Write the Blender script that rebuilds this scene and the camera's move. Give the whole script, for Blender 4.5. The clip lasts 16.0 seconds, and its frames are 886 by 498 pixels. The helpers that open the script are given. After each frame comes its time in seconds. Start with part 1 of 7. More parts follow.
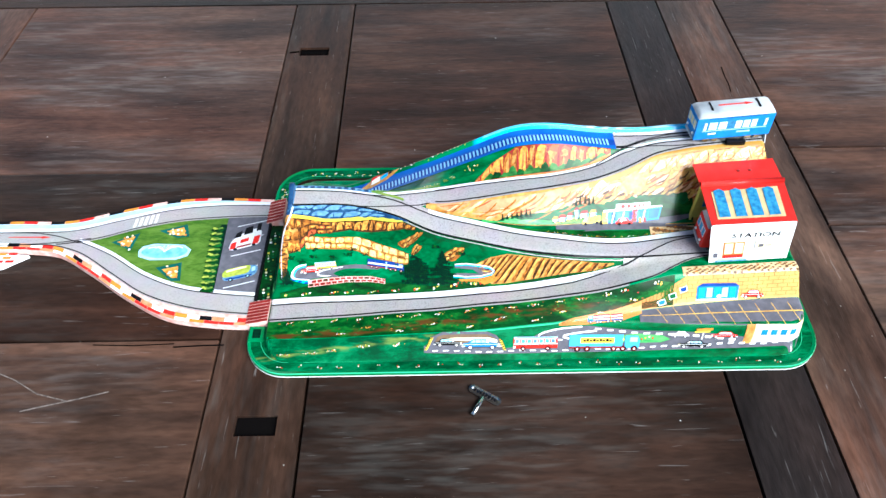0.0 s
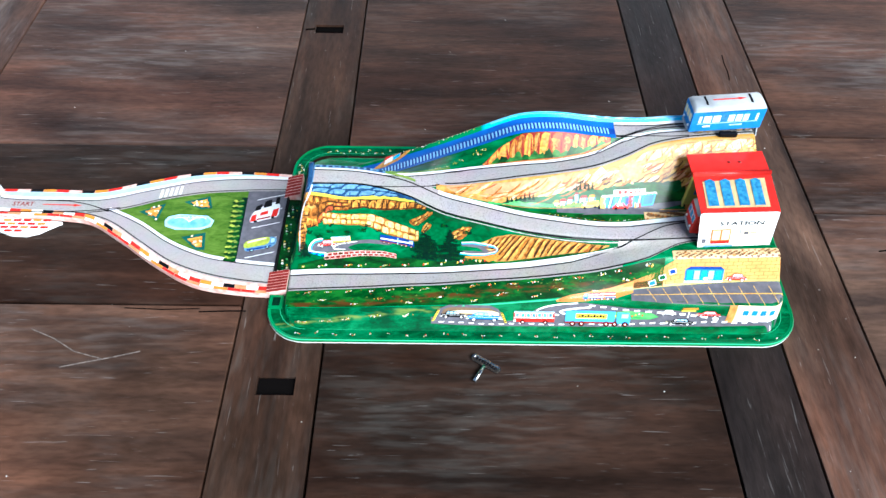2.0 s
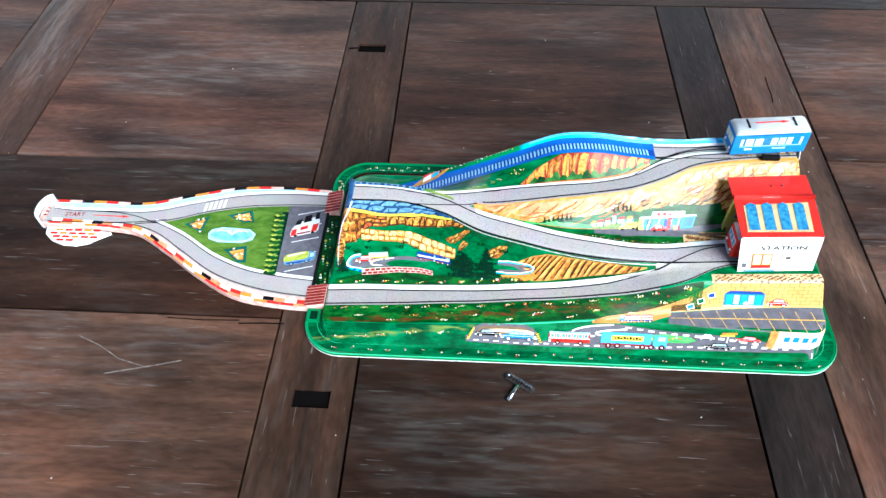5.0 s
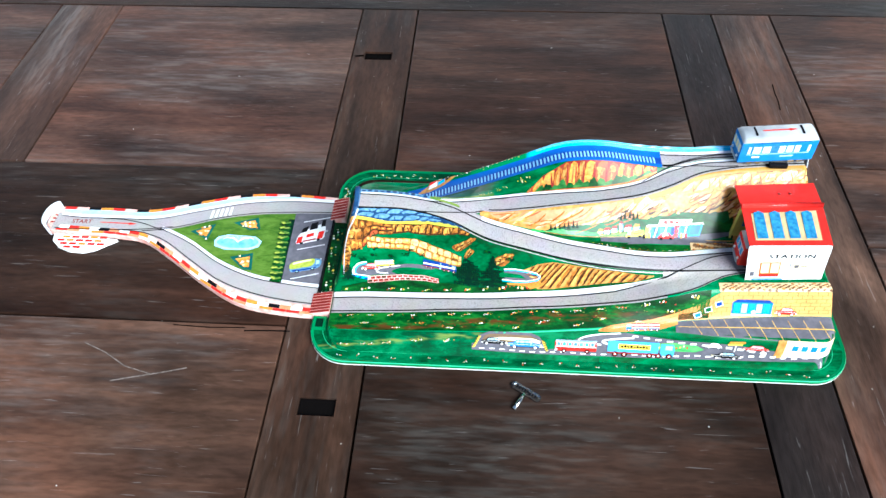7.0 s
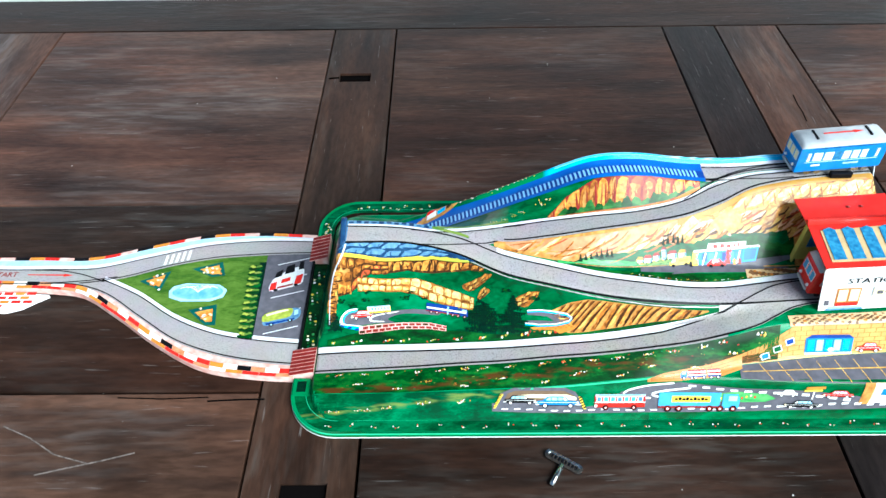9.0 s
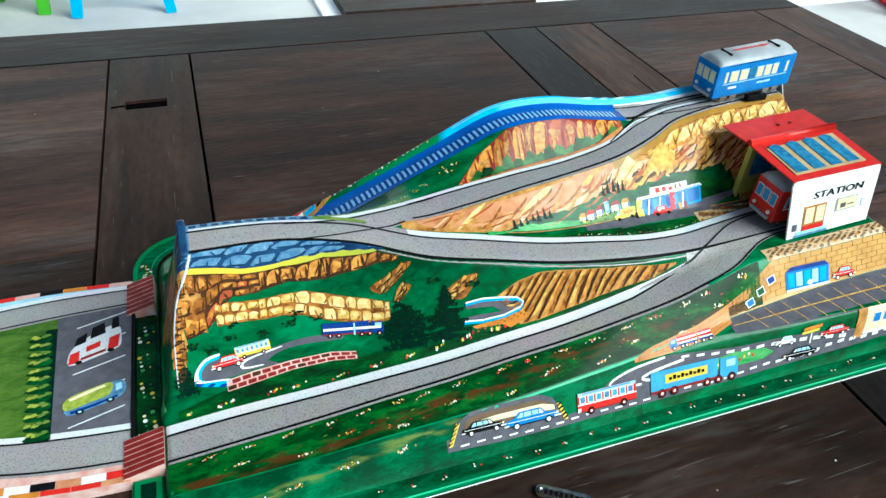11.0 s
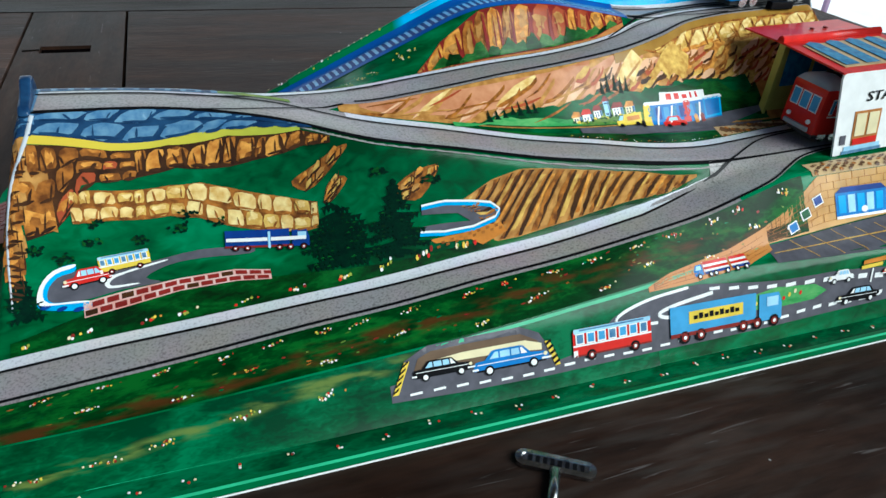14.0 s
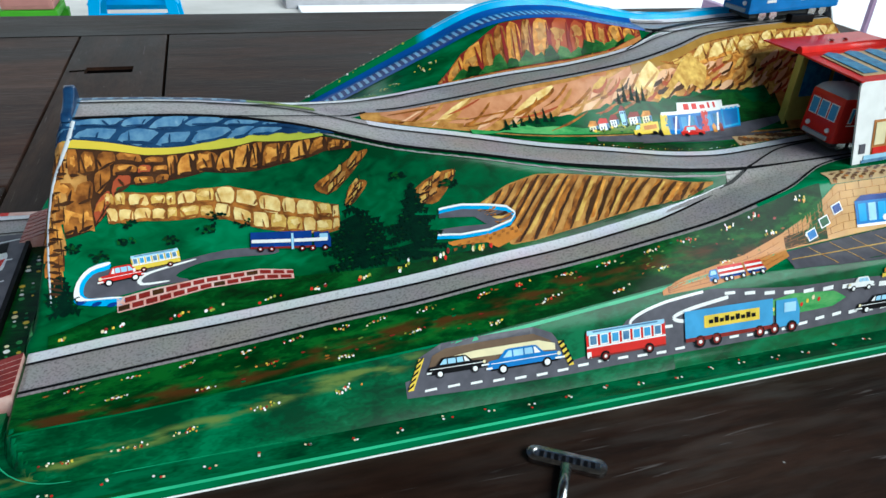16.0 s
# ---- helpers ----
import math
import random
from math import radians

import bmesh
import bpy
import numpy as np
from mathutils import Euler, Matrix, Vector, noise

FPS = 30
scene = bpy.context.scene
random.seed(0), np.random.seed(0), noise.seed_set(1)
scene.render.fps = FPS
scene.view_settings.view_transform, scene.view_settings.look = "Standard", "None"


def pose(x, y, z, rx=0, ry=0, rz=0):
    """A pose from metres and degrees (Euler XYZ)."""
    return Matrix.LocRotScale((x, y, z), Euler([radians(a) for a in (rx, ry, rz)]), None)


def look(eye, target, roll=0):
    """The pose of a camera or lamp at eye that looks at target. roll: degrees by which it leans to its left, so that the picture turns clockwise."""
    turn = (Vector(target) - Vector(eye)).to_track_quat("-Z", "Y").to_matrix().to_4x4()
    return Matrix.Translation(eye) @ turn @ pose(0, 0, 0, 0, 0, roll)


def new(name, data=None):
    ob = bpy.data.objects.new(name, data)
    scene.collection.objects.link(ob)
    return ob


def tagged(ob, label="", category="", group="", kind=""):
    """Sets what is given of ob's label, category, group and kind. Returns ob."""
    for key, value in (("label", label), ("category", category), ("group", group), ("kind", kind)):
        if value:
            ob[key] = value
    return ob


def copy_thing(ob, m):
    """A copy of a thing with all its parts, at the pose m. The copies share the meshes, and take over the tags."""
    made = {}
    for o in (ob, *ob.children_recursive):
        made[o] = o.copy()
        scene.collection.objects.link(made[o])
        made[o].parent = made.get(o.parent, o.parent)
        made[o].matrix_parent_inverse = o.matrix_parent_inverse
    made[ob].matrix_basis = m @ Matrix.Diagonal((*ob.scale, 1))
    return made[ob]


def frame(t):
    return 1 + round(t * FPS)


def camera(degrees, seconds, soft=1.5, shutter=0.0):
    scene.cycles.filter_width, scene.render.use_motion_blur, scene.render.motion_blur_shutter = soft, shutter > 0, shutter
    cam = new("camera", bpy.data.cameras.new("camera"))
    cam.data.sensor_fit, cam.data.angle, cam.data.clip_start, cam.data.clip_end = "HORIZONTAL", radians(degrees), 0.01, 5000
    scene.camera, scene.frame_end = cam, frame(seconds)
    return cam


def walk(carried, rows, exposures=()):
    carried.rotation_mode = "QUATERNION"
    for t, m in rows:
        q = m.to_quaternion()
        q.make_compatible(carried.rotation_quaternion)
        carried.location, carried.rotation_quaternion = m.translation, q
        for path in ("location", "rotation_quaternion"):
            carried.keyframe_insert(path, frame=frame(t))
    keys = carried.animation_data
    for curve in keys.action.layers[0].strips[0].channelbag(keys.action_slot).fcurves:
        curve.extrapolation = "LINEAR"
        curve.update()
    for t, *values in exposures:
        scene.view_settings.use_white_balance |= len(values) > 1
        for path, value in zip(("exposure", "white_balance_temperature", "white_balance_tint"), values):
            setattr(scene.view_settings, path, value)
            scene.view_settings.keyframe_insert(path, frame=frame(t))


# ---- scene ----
cam = camera(65.8, 16.0, soft=1.5)
PATH = [
    (0, (0.1836, -0.3355, 0.5763), (0.196, 0.9593, -0.948), -0.43),
    (0.5, (0.1698, -0.3376, 0.5747), (0.1337, 0.9668, -0.9409), -0.09),
    (1, (0.1701, -0.3454, 0.5948), (0.0822, 0.9216, -0.9502), -1.20),
    (1.5, (0.1721, -0.3556, 0.6229), (0.1665, 0.8825, -0.9478), 0.43),
    (2, (0.1756, -0.3567, 0.6237), (0.1869, 0.8581, -0.9651), 1.09),
    (2.5, (0.1804, -0.3553, 0.6242), (0.2193, 0.8651, -0.9598), 1.81),
    (3, (0.1753, -0.3588, 0.6249), (0.1785, 0.8813, -0.9443), 0.64),
    (3.5, (0.1769, -0.3613, 0.6295), (0.0884, 0.8888, -0.9291), -2.03),
    (6, (0.1712, -0.3563, 0.6279), (0.0895, 0.8906, -0.9336), -0.87),
    (6.5, (0.1706, -0.3569, 0.627), (0.0962, 0.9014, -0.9258), -0.76),
    (7, (0.1733, -0.3561, 0.6288), (0.0652, 0.9054, -0.9194), -1.82),
    (7.5, (0.1741, -0.355, 0.6302), (0.083, 0.9189, -0.9089), -1.34),
    (8, (0.1681, -0.3408, 0.617), (0.1066, 0.9936, -0.8715), -0.67),
    (8.2, (0.1586, -0.327, 0.5986), (0.1036, 0.9932, -0.9028), -0.71),
    (10.3, (0.0945, -0.2394, 0.4144), (0.3528, 1.2539, -0.8908), 0.78),
    (10.5, (0.0836, -0.2347, 0.3947), (0.4236, 1.2629, -0.8865), 1.47),
    (11, (0.0676, -0.2072, 0.3539), (0.6486, 1.2538, -0.8822), 3.96),
    (11.5, (0.079, -0.1909, 0.3217), (0.7999, 1.2469, -0.867), 5.86),
    (12, (0.0852, -0.1856, 0.2865), (0.8713, 1.2629, -0.8466), 6.77),
    (12.5, (0.0935, -0.1778, 0.2657), (0.9266, 1.2956, -0.7996), 7.34),
    (13, (0.1058, -0.1708, 0.2408), (0.9703, 1.3052, -0.7954), 7.56),
    (13.5, (0.1023, -0.1736, 0.2184), (0.8195, 1.3332, -0.8838), 4.82),
    (14, (0.1029, -0.1776, 0.2218), (0.7566, 1.3636, -0.8725), 5.27),
    (14.5, (0.096, -0.1818, 0.2251), (0.7911, 1.4247, -0.7423), 5.32),
    (15, (0.0959, -0.1859, 0.2266), (0.8116, 1.4193, -0.728), 5.84),
    (15.5, (0.1009, -0.1853, 0.2234), (0.8096, 1.4044, -0.7618), 5.59),
    (16, (0.1062, -0.1929, 0.2185), (0.6765, 1.417, -0.8222), 3.79),
]
walk(cam, [(t, look(eye, target, roll)) for t, eye, target, roll in PATH],
     exposures=[(0, 1.27, 5800, 3), (8.2, 1.32, 5750, 1), (10.3, 0.50, 5750, -8), (11.6, 0.32, 5780, -8), (12.6, -0.1, 5780, -4), (16.0, -0.2, 5820, -3)])

# ---- light: a bright veranda under an open, hazy sky ----
world = bpy.data.worlds.new("sky")
scene.world = world
world.use_nodes = True
wn = world.node_tree.nodes
sky = wn.new("ShaderNodeTexSky")
sky.sky_type = "NISHITA"
sky.sun_disc = False
sky.sun_elevation, sky.sun_rotation = radians(37), radians(138)
sky.air_density, sky.dust_density, sky.ozone_density = 1.0, 1.2, 1.6
wn["Background"].inputs["Strength"].default_value = 0.075
world.node_tree.links.new(sky.outputs["Color"], wn["Background"].inputs["Color"])
sun_data = bpy.data.lights.new("sun", "SUN")
sun_data.energy, sun_data.angle, sun_data.color = 4.8, radians(46), (1.0, 0.985, 0.97)
sun = new("sun", sun_data)
az, el = radians(-48), radians(37)
sun.matrix_world = look((math.cos(el) * math.cos(az), math.cos(el) * math.sin(az), math.sin(el)), (0, 0, 0))

# ---- materials ----
TABLE = 0.0
FLOOR = -0.76


def nodes_of(name):
    m = bpy.data.materials.new(name)
    m.use_nodes = True
    nt = m.node_tree
    return m, nt, nt.nodes["Principled BSDF"]


def paint(name, rgb, rough=0.28, vary=0.12, scale=120.0, coat=0.75, second=None, amount=0.5):
    """Lithographed tin: a printed colour with fine blotches under a clear lacquer."""
    m, nt, b = nodes_of(name)
    tc = nt.nodes.new("ShaderNodeTexCoord")
    n1 = nt.nodes.new("ShaderNodeTexNoise")
    n1.inputs["Scale"].default_value, n1.inputs["Detail"].default_value = scale, 4.0
    nt.links.new(tc.outputs["Object"], n1.inputs["Vector"])
    ramp = nt.nodes.new("ShaderNodeValToRGB")
    lo = tuple(c * (1 - vary) for c in rgb)
    hi = tuple(min(1.0, c * (1 + vary)) for c in rgb)
    if second:
        lo, hi = rgb, second
    ramp.color_ramp.elements[0].position, ramp.color_ramp.elements[1].position = 0.5 - 0.3 * amount, 0.5 + 0.3 * amount
    ramp.color_ramp.elements[0].color, ramp.color_ramp.elements[1].color = (*lo, 1), (*hi, 1)
    nt.links.new(n1.outputs["Fac"], ramp.inputs["Fac"])
    nt.links.new(ramp.outputs["Color"], b.inputs["Base Color"])
    b.inputs["Roughness"].default_value = rough
    b.inputs["Coat Weight"].default_value, b.inputs["Coat Roughness"].default_value = coat * 0.42, 0.16
    b.inputs["Specular IOR Level"].default_value = 0.03
    return m


def speckled(name, rgb, dots, scale=900.0, cut=0.62, rough=0.4):
    """Grey road print with a fine dark grain."""
    m, nt, b = nodes_of(name)
    tc = nt.nodes.new("ShaderNodeTexCoord")
    n1 = nt.nodes.new("ShaderNodeTexNoise")
    n1.inputs["Scale"].default_value, n1.inputs["Detail"].default_value = scale, 3.0
    n2 = nt.nodes.new("ShaderNodeTexNoise")
    n2.inputs["Scale"].default_value = 45.0
    ramp = nt.nodes.new("ShaderNodeValToRGB")
    ramp.color_ramp.elements[0].position, ramp.color_ramp.elements[1].position = cut - 0.14, cut + 0.1
    ramp.color_ramp.elements[0].color, ramp.color_ramp.elements[1].color = (*rgb, 1), (*dots, 1)
    mix = nt.nodes.new("ShaderNodeMix")
    mix.data_type, mix.blend_type = "RGBA", "MULTIPLY"
    mix.inputs[0].default_value = 0.25
    for n in (n1, n2):
        nt.links.new(tc.outputs["Object"], n.inputs["Vector"])
    nt.links.new(n1.outputs["Fac"], ramp.inputs["Fac"])
    nt.links.new(ramp.outputs["Color"], mix.inputs[6])
    nt.links.new(n2.outputs["Color"], mix.inputs[7])
    nt.links.new(mix.outputs[2], b.inputs["Base Color"])
    b.inputs["Roughness"].default_value = rough
    b.inputs["Coat Weight"].default_value, b.inputs["Coat Roughness"].default_value = 0.35, 0.12
    b.inputs["Specular IOR Level"].default_value = 0.2
    return m


def wood(name, dark, light, along="x", rough=0.42, dust=0.25, pale=(0.16, 0.145, 0.14)):
    """Old stained hardwood: soft grain, blotchy stains, dusty worn patches, scratches and paint specks."""
    m, nt, b = nodes_of(name)
    L = nt.links.new
    tc = nt.nodes.new("ShaderNodeTexCoord")
    info = nt.nodes.new("ShaderNodeObjectInfo")
    add = nt.nodes.new("ShaderNodeVectorMath")
    add.operation = "ADD"
    sh = nt.nodes.new("ShaderNodeCombineXYZ")
    mul = nt.nodes.new("ShaderNodeMath")
    mul.operation = "MULTIPLY"
    mul.inputs[1].default_value = 7.0
    L(info.outputs["Random"], mul.inputs[0])
    L(mul.outputs[0], sh.inputs[2])
    L(tc.outputs["Object"], add.inputs[0])
    L(sh.outputs[0], add.inputs[1])

    def layer(sx, sy, detail, dist=0.0, shift=0.0, skewed=0.0):
        mp = nt.nodes.new("ShaderNodeMapping")
        mp.inputs["Scale"].default_value = (sx, sy, 1.0) if along == "x" else (sy, sx, 1.0)
        mp.inputs["Location"].default_value = (shift, shift, shift)
        mp.inputs["Rotation"].default_value = (0, 0, radians(skewed))
        n = nt.nodes.new("ShaderNodeTexNoise")
        n.inputs["Scale"].default_value, n.inputs["Detail"].default_value = 1.0, detail
        n.inputs["Distortion"].default_value = dist
        L(add.outputs[0], mp.inputs["Vector"])
        L(mp.outputs[0], n.inputs["Vector"])
        return n

    def ramp(src, p0, p1, c0=(0, 0, 0, 1), c1=(1, 1, 1, 1)):
        r = nt.nodes.new("ShaderNodeValToRGB")
        r.color_ramp.elements[0].position, r.color_ramp.elements[1].position = p0, p1
        r.color_ramp.elements[0].color, r.color_ramp.elements[1].color = c0, c1
        L(src, r.inputs["Fac"])
        return r.outputs["Color"]

    def math2(op, a, c):
        n = nt.nodes.new("ShaderNodeMath")
        n.operation = op
        for i, v in enumerate((a, c)):
            if isinstance(v, float):
                n.inputs[i].default_value = v
            else:
                L(v, n.inputs[i])
        return n.outputs[0]

    def mixed(kind, fac, a, c):
        n = nt.nodes.new("ShaderNodeMix")
        n.data_type, n.blend_type = "RGBA", kind
        for i, v in ((0, fac), (6, a), (7, c)):
            if isinstance(v, (float, tuple)):
                n.inputs[i].default_value = v
            else:
                L(v, n.inputs[i])
        return n.outputs[2]
    grain = layer(5.0, 44, 12, 0.6)
    blotch = layer(4.0, 11, 10, 0.4, 3.1)
    hue = layer(2.2, 4.5, 5, 0.6, 8.7)
    fine = layer(30, 420, 5, 0.4)
    col = ramp(grain.outputs["Fac"], 0.30, 0.74, (*[c * 1.7 for c in dark], 1), (*light, 1))
    # two stains: reddish and grey-black
    col = mixed("MULTIPLY", 0.75, col, ramp(hue.outputs["Fac"], 0.38, 0.62, (1.15, 0.84, 0.76, 1), (0.94, 0.93, 0.96, 1)))
    col = mixed("MULTIPLY", 0.9, col, ramp(blotch.outputs["Fac"], 0.36, 0.62, (0.45, 0.44, 0.45, 1), (1.35, 1.28, 1.24, 1)))
    pores = layer(60, 240, 9, 0.2, 6.6)
    col = mixed("MULTIPLY", 0.6, col, ramp(pores.outputs["Fac"], 0.36, 0.60, (0.62, 0.60, 0.58, 1), (1.15, 1.13, 1.11, 1)))
    # dusty, worn lacquer in drifts, broken up by the grain
    drift = ramp(layer(3.6, 8, 10, 0.0, 5.5).outputs["Fac"], 0.47, 0.66)
    broken = ramp(layer(20, 150, 10, 0.3, 1.3).outputs["Fac"], 0.45, 0.66)
    worn = math2("MULTIPLY", math2("MULTIPLY", drift, broken), dust * 1.6)
    worn = math2("ADD", worn, math2("MULTIPLY", drift, dust * 0.3))
    col = mixed("MIX", math2("MINIMUM", worn, 0.85), col, (*pale, 1))
    # short pale scratches and a few paint specks
    scr = ramp(layer(20, 420, 4, 0.9, 2.0).outputs["Fac"], 0.67, 0.72)
    col = mixed("MIX", math2("MULTIPLY", scr, 0.20), col, (0.30, 0.28, 0.27, 1))
    skew = ramp(layer(10, 300, 2, 1.4, 6.3, 24.0).outputs["Fac"], 0.735, 0.755)
    col = mixed("MIX", math2("MULTIPLY", skew, 0.24), col, (0.30, 0.28, 0.27, 1))
    vor = nt.nodes.new("ShaderNodeTexVoronoi")
    vor.inputs["Scale"].default_value = 52.0
    L(add.outputs[0], vor.inputs["Vector"])
    dots = ramp(vor.outputs["Distance"], 0.020, 0.045, (1, 1, 1, 1), (0, 0, 0, 1))
    few = ramp(layer(9, 9, 2, 0.0, 4.0).outputs["Fac"], 0.56, 0.60)
    col = mixed("MIX", math2("MULTIPLY", dots, few), col, (0.55, 0.54, 0.52, 1))
    L(col, b.inputs["Base Color"])
    rr = nt.nodes.new("ShaderNodeMapRange")
    rr.inputs["To Min"].default_value, rr.inputs["To Max"].default_value = rough - 0.16, rough + 0.22
    L(blotch.outputs["Fac"], rr.inputs["Value"])
    L(rr.outputs[0], b.inputs["Roughness"])
    b.inputs["Specular IOR Level"].default_value = 0.07
    bump = nt.nodes.new("ShaderNodeBump")
    bump.inputs["Strength"].default_value, bump.inputs["Distance"].default_value = 0.22, 0.0010
    L(math2("ADD", math2("MULTIPLY", pores.outputs["Fac"], 1.2), fine.outputs["Fac"]), bump.inputs["Height"])
    L(bump.outputs["Normal"], b.inputs["Normal"])
    return m


def meadow(name, deep, mid, light, scale=26.0, coat=0.8):
    """Grass print: brushed patches of three greens under lacquer."""
    m, nt, b = nodes_of(name)
    L = nt.links.new
    tc = nt.nodes.new("ShaderNodeTexCoord")
    mp = nt.nodes.new("ShaderNodeMapping")
    mp.inputs["Rotation"].default_value = (0, 0, radians(-14))
    mp.inputs["Scale"].default_value = (0.55, 1.5, 1.0)
    L(tc.outputs["Object"], mp.inputs["Vector"])
    n1, n2 = nt.nodes.new("ShaderNodeTexNoise"), nt.nodes.new("ShaderNodeTexNoise")
    for n, s, d in ((n1, scale, 3.0), (n2, scale * 7, 6.0)):
        n.inputs["Scale"].default_value, n.inputs["Detail"].default_value, n.inputs["Distortion"].default_value = s, d, 0.8
        L(mp.outputs[0], n.inputs["Vector"])
    blend = nt.nodes.new("ShaderNodeMix")
    blend.inputs[0].default_value = 0.30
    L(n1.outputs["Fac"], blend.inputs[2])
    L(n2.outputs["Fac"], blend.inputs[3])
    r = nt.nodes.new("ShaderNodeValToRGB")
    r.color_ramp.elements[0].position, r.color_ramp.elements[1].position = 0.39, 0.62
    r.color_ramp.elements[0].color, r.color_ramp.elements[1].color = (*deep, 1), (*light, 1)
    e = r.color_ramp.elements.new(0.5)
    e.color = (*mid, 1)
    L(blend.outputs[0], r.inputs["Fac"])
    L(r.outputs["Color"], b.inputs["Base Color"])
    b.inputs["Roughness"].default_value = 0.5
    b.inputs["Coat Weight"].default_value, b.inputs["Coat Roughness"].default_value = coat * 0.42, 0.16
    b.inputs["Specular IOR Level"].default_value = 0.03
    return m


def verge(name, green, bright, earth, start, slope, half, reach, coat):
    """Verge print: brushed grass with one soft, broken drift of another colour that runs along the toy."""
    m = meadow(name, tuple(c * 0.5 for c in green), green, bright, 60, coat)
    nt = m.node_tree
    L = nt.links.new
    b = nt.nodes["Principled BSDF"]

    def math2(op, p, q):
        n = nt.nodes.new("ShaderNodeMath")
        n.operation = op
        for i, v in enumerate((p, q)):
            if isinstance(v, (int, float)):
                n.inputs[i].default_value = v
            else:
                L(v, n.inputs[i])
        return n.outputs[0]

    def spread(v, a0, a1):
        n = nt.nodes.new("ShaderNodeMapRange")
        n.interpolation_type = "SMOOTHSTEP"
        n.inputs["From Min"].default_value, n.inputs["From Max"].default_value = a0, a1
        L(v, n.inputs["Value"])
        return n.outputs[0]

    def noise(sx, sy, detail):
        mp, n = nt.nodes.new("ShaderNodeMapping"), nt.nodes.new("ShaderNodeTexNoise")
        mp.inputs["Scale"].default_value = (sx, sy, sy)
        n.inputs["Scale"].default_value, n.inputs["Detail"].default_value = 1.0, detail
        L(tc.outputs["Object"], mp.inputs["Vector"])
        L(mp.outputs[0], n.inputs["Vector"])
        return n.outputs["Fac"]
    tc, sep = nt.nodes.new("ShaderNodeTexCoord"), nt.nodes.new("ShaderNodeSeparateXYZ")
    L(tc.outputs["Object"], sep.inputs[0])
    line = math2("ADD", math2("MULTIPLY", sep.outputs[0], slope), start)
    away = math2("ABSOLUTE", math2("SUBTRACT", math2("ADD", sep.outputs[1], math2("MULTIPLY", math2("SUBTRACT", noise(34, 90, 3), 0.5), half * 3)), line), 0.0)
    band = math2("SUBTRACT", 1.0, spread(away, half * 0.35, half * 1.5))
    band = math2("MULTIPLY", band, math2("SUBTRACT", 1.0, spread(sep.outputs[0], reach, reach + 0.03)))
    band = math2("MULTIPLY", band, spread(noise(46, 210, 6), 0.42, 0.62))
    mix = nt.nodes.new("ShaderNodeMix")
    mix.data_type = "RGBA"
    mix.inputs[7].default_value = (*earth, 1)
    old = b.inputs["Base Color"].links[0].from_socket
    L(math2("MULTIPLY", band, 0.9), mix.inputs[0])
    L(old, mix.inputs[6])
    L(mix.outputs[2], b.inputs["Base Color"])
    return m


def plain(name, rgb, rough=0.5, metal=0.0, vary=0.06, scale=12.0, bump=0.0):
    m = paint(name, rgb, rough, vary, scale, 0.0)
    b = m.node_tree.nodes["Principled BSDF"]
    b.inputs["Metallic"].default_value = metal
    if bump:
        nt = m.node_tree
        bp = nt.nodes.new("ShaderNodeBump")
        bp.inputs["Strength"].default_value, bp.inputs["Distance"].default_value = bump, 0.004
        n = nt.nodes.new("ShaderNodeTexNoise")
        n.inputs["Scale"].default_value, n.inputs["Detail"].default_value = 60.0, 6.0
        nt.links.new(n.outputs["Fac"], bp.inputs["Height"])
        nt.links.new(bp.outputs["Normal"], b.inputs["Normal"])
    return m


def shore(name, green, blue, x0, x1):
    """A print that passes from green to blue along the toy."""
    m = paint(name, blue, vary=0.15, scale=60)
    nt = m.node_tree
    b = nt.nodes["Principled BSDF"]
    tc, sep, mr = nt.nodes.new("ShaderNodeTexCoord"), nt.nodes.new("ShaderNodeSeparateXYZ"), nt.nodes.new("ShaderNodeMapRange")
    mr.inputs["From Min"].default_value, mr.inputs["From Max"].default_value = x0, x1
    nt.links.new(tc.outputs["Object"], sep.inputs[0])
    nt.links.new(sep.outputs[0], mr.inputs["Value"])
    mix = nt.nodes.new("ShaderNodeMix")
    mix.data_type = "RGBA"
    mix.inputs[6].default_value = (*green, 1)
    old = b.inputs["Base Color"].links[0].from_socket
    nt.links.new(mr.outputs[0], mix.inputs[0])
    nt.links.new(old, mix.inputs[7])
    nt.links.new(mix.outputs[2], b.inputs["Base Color"])
    return m


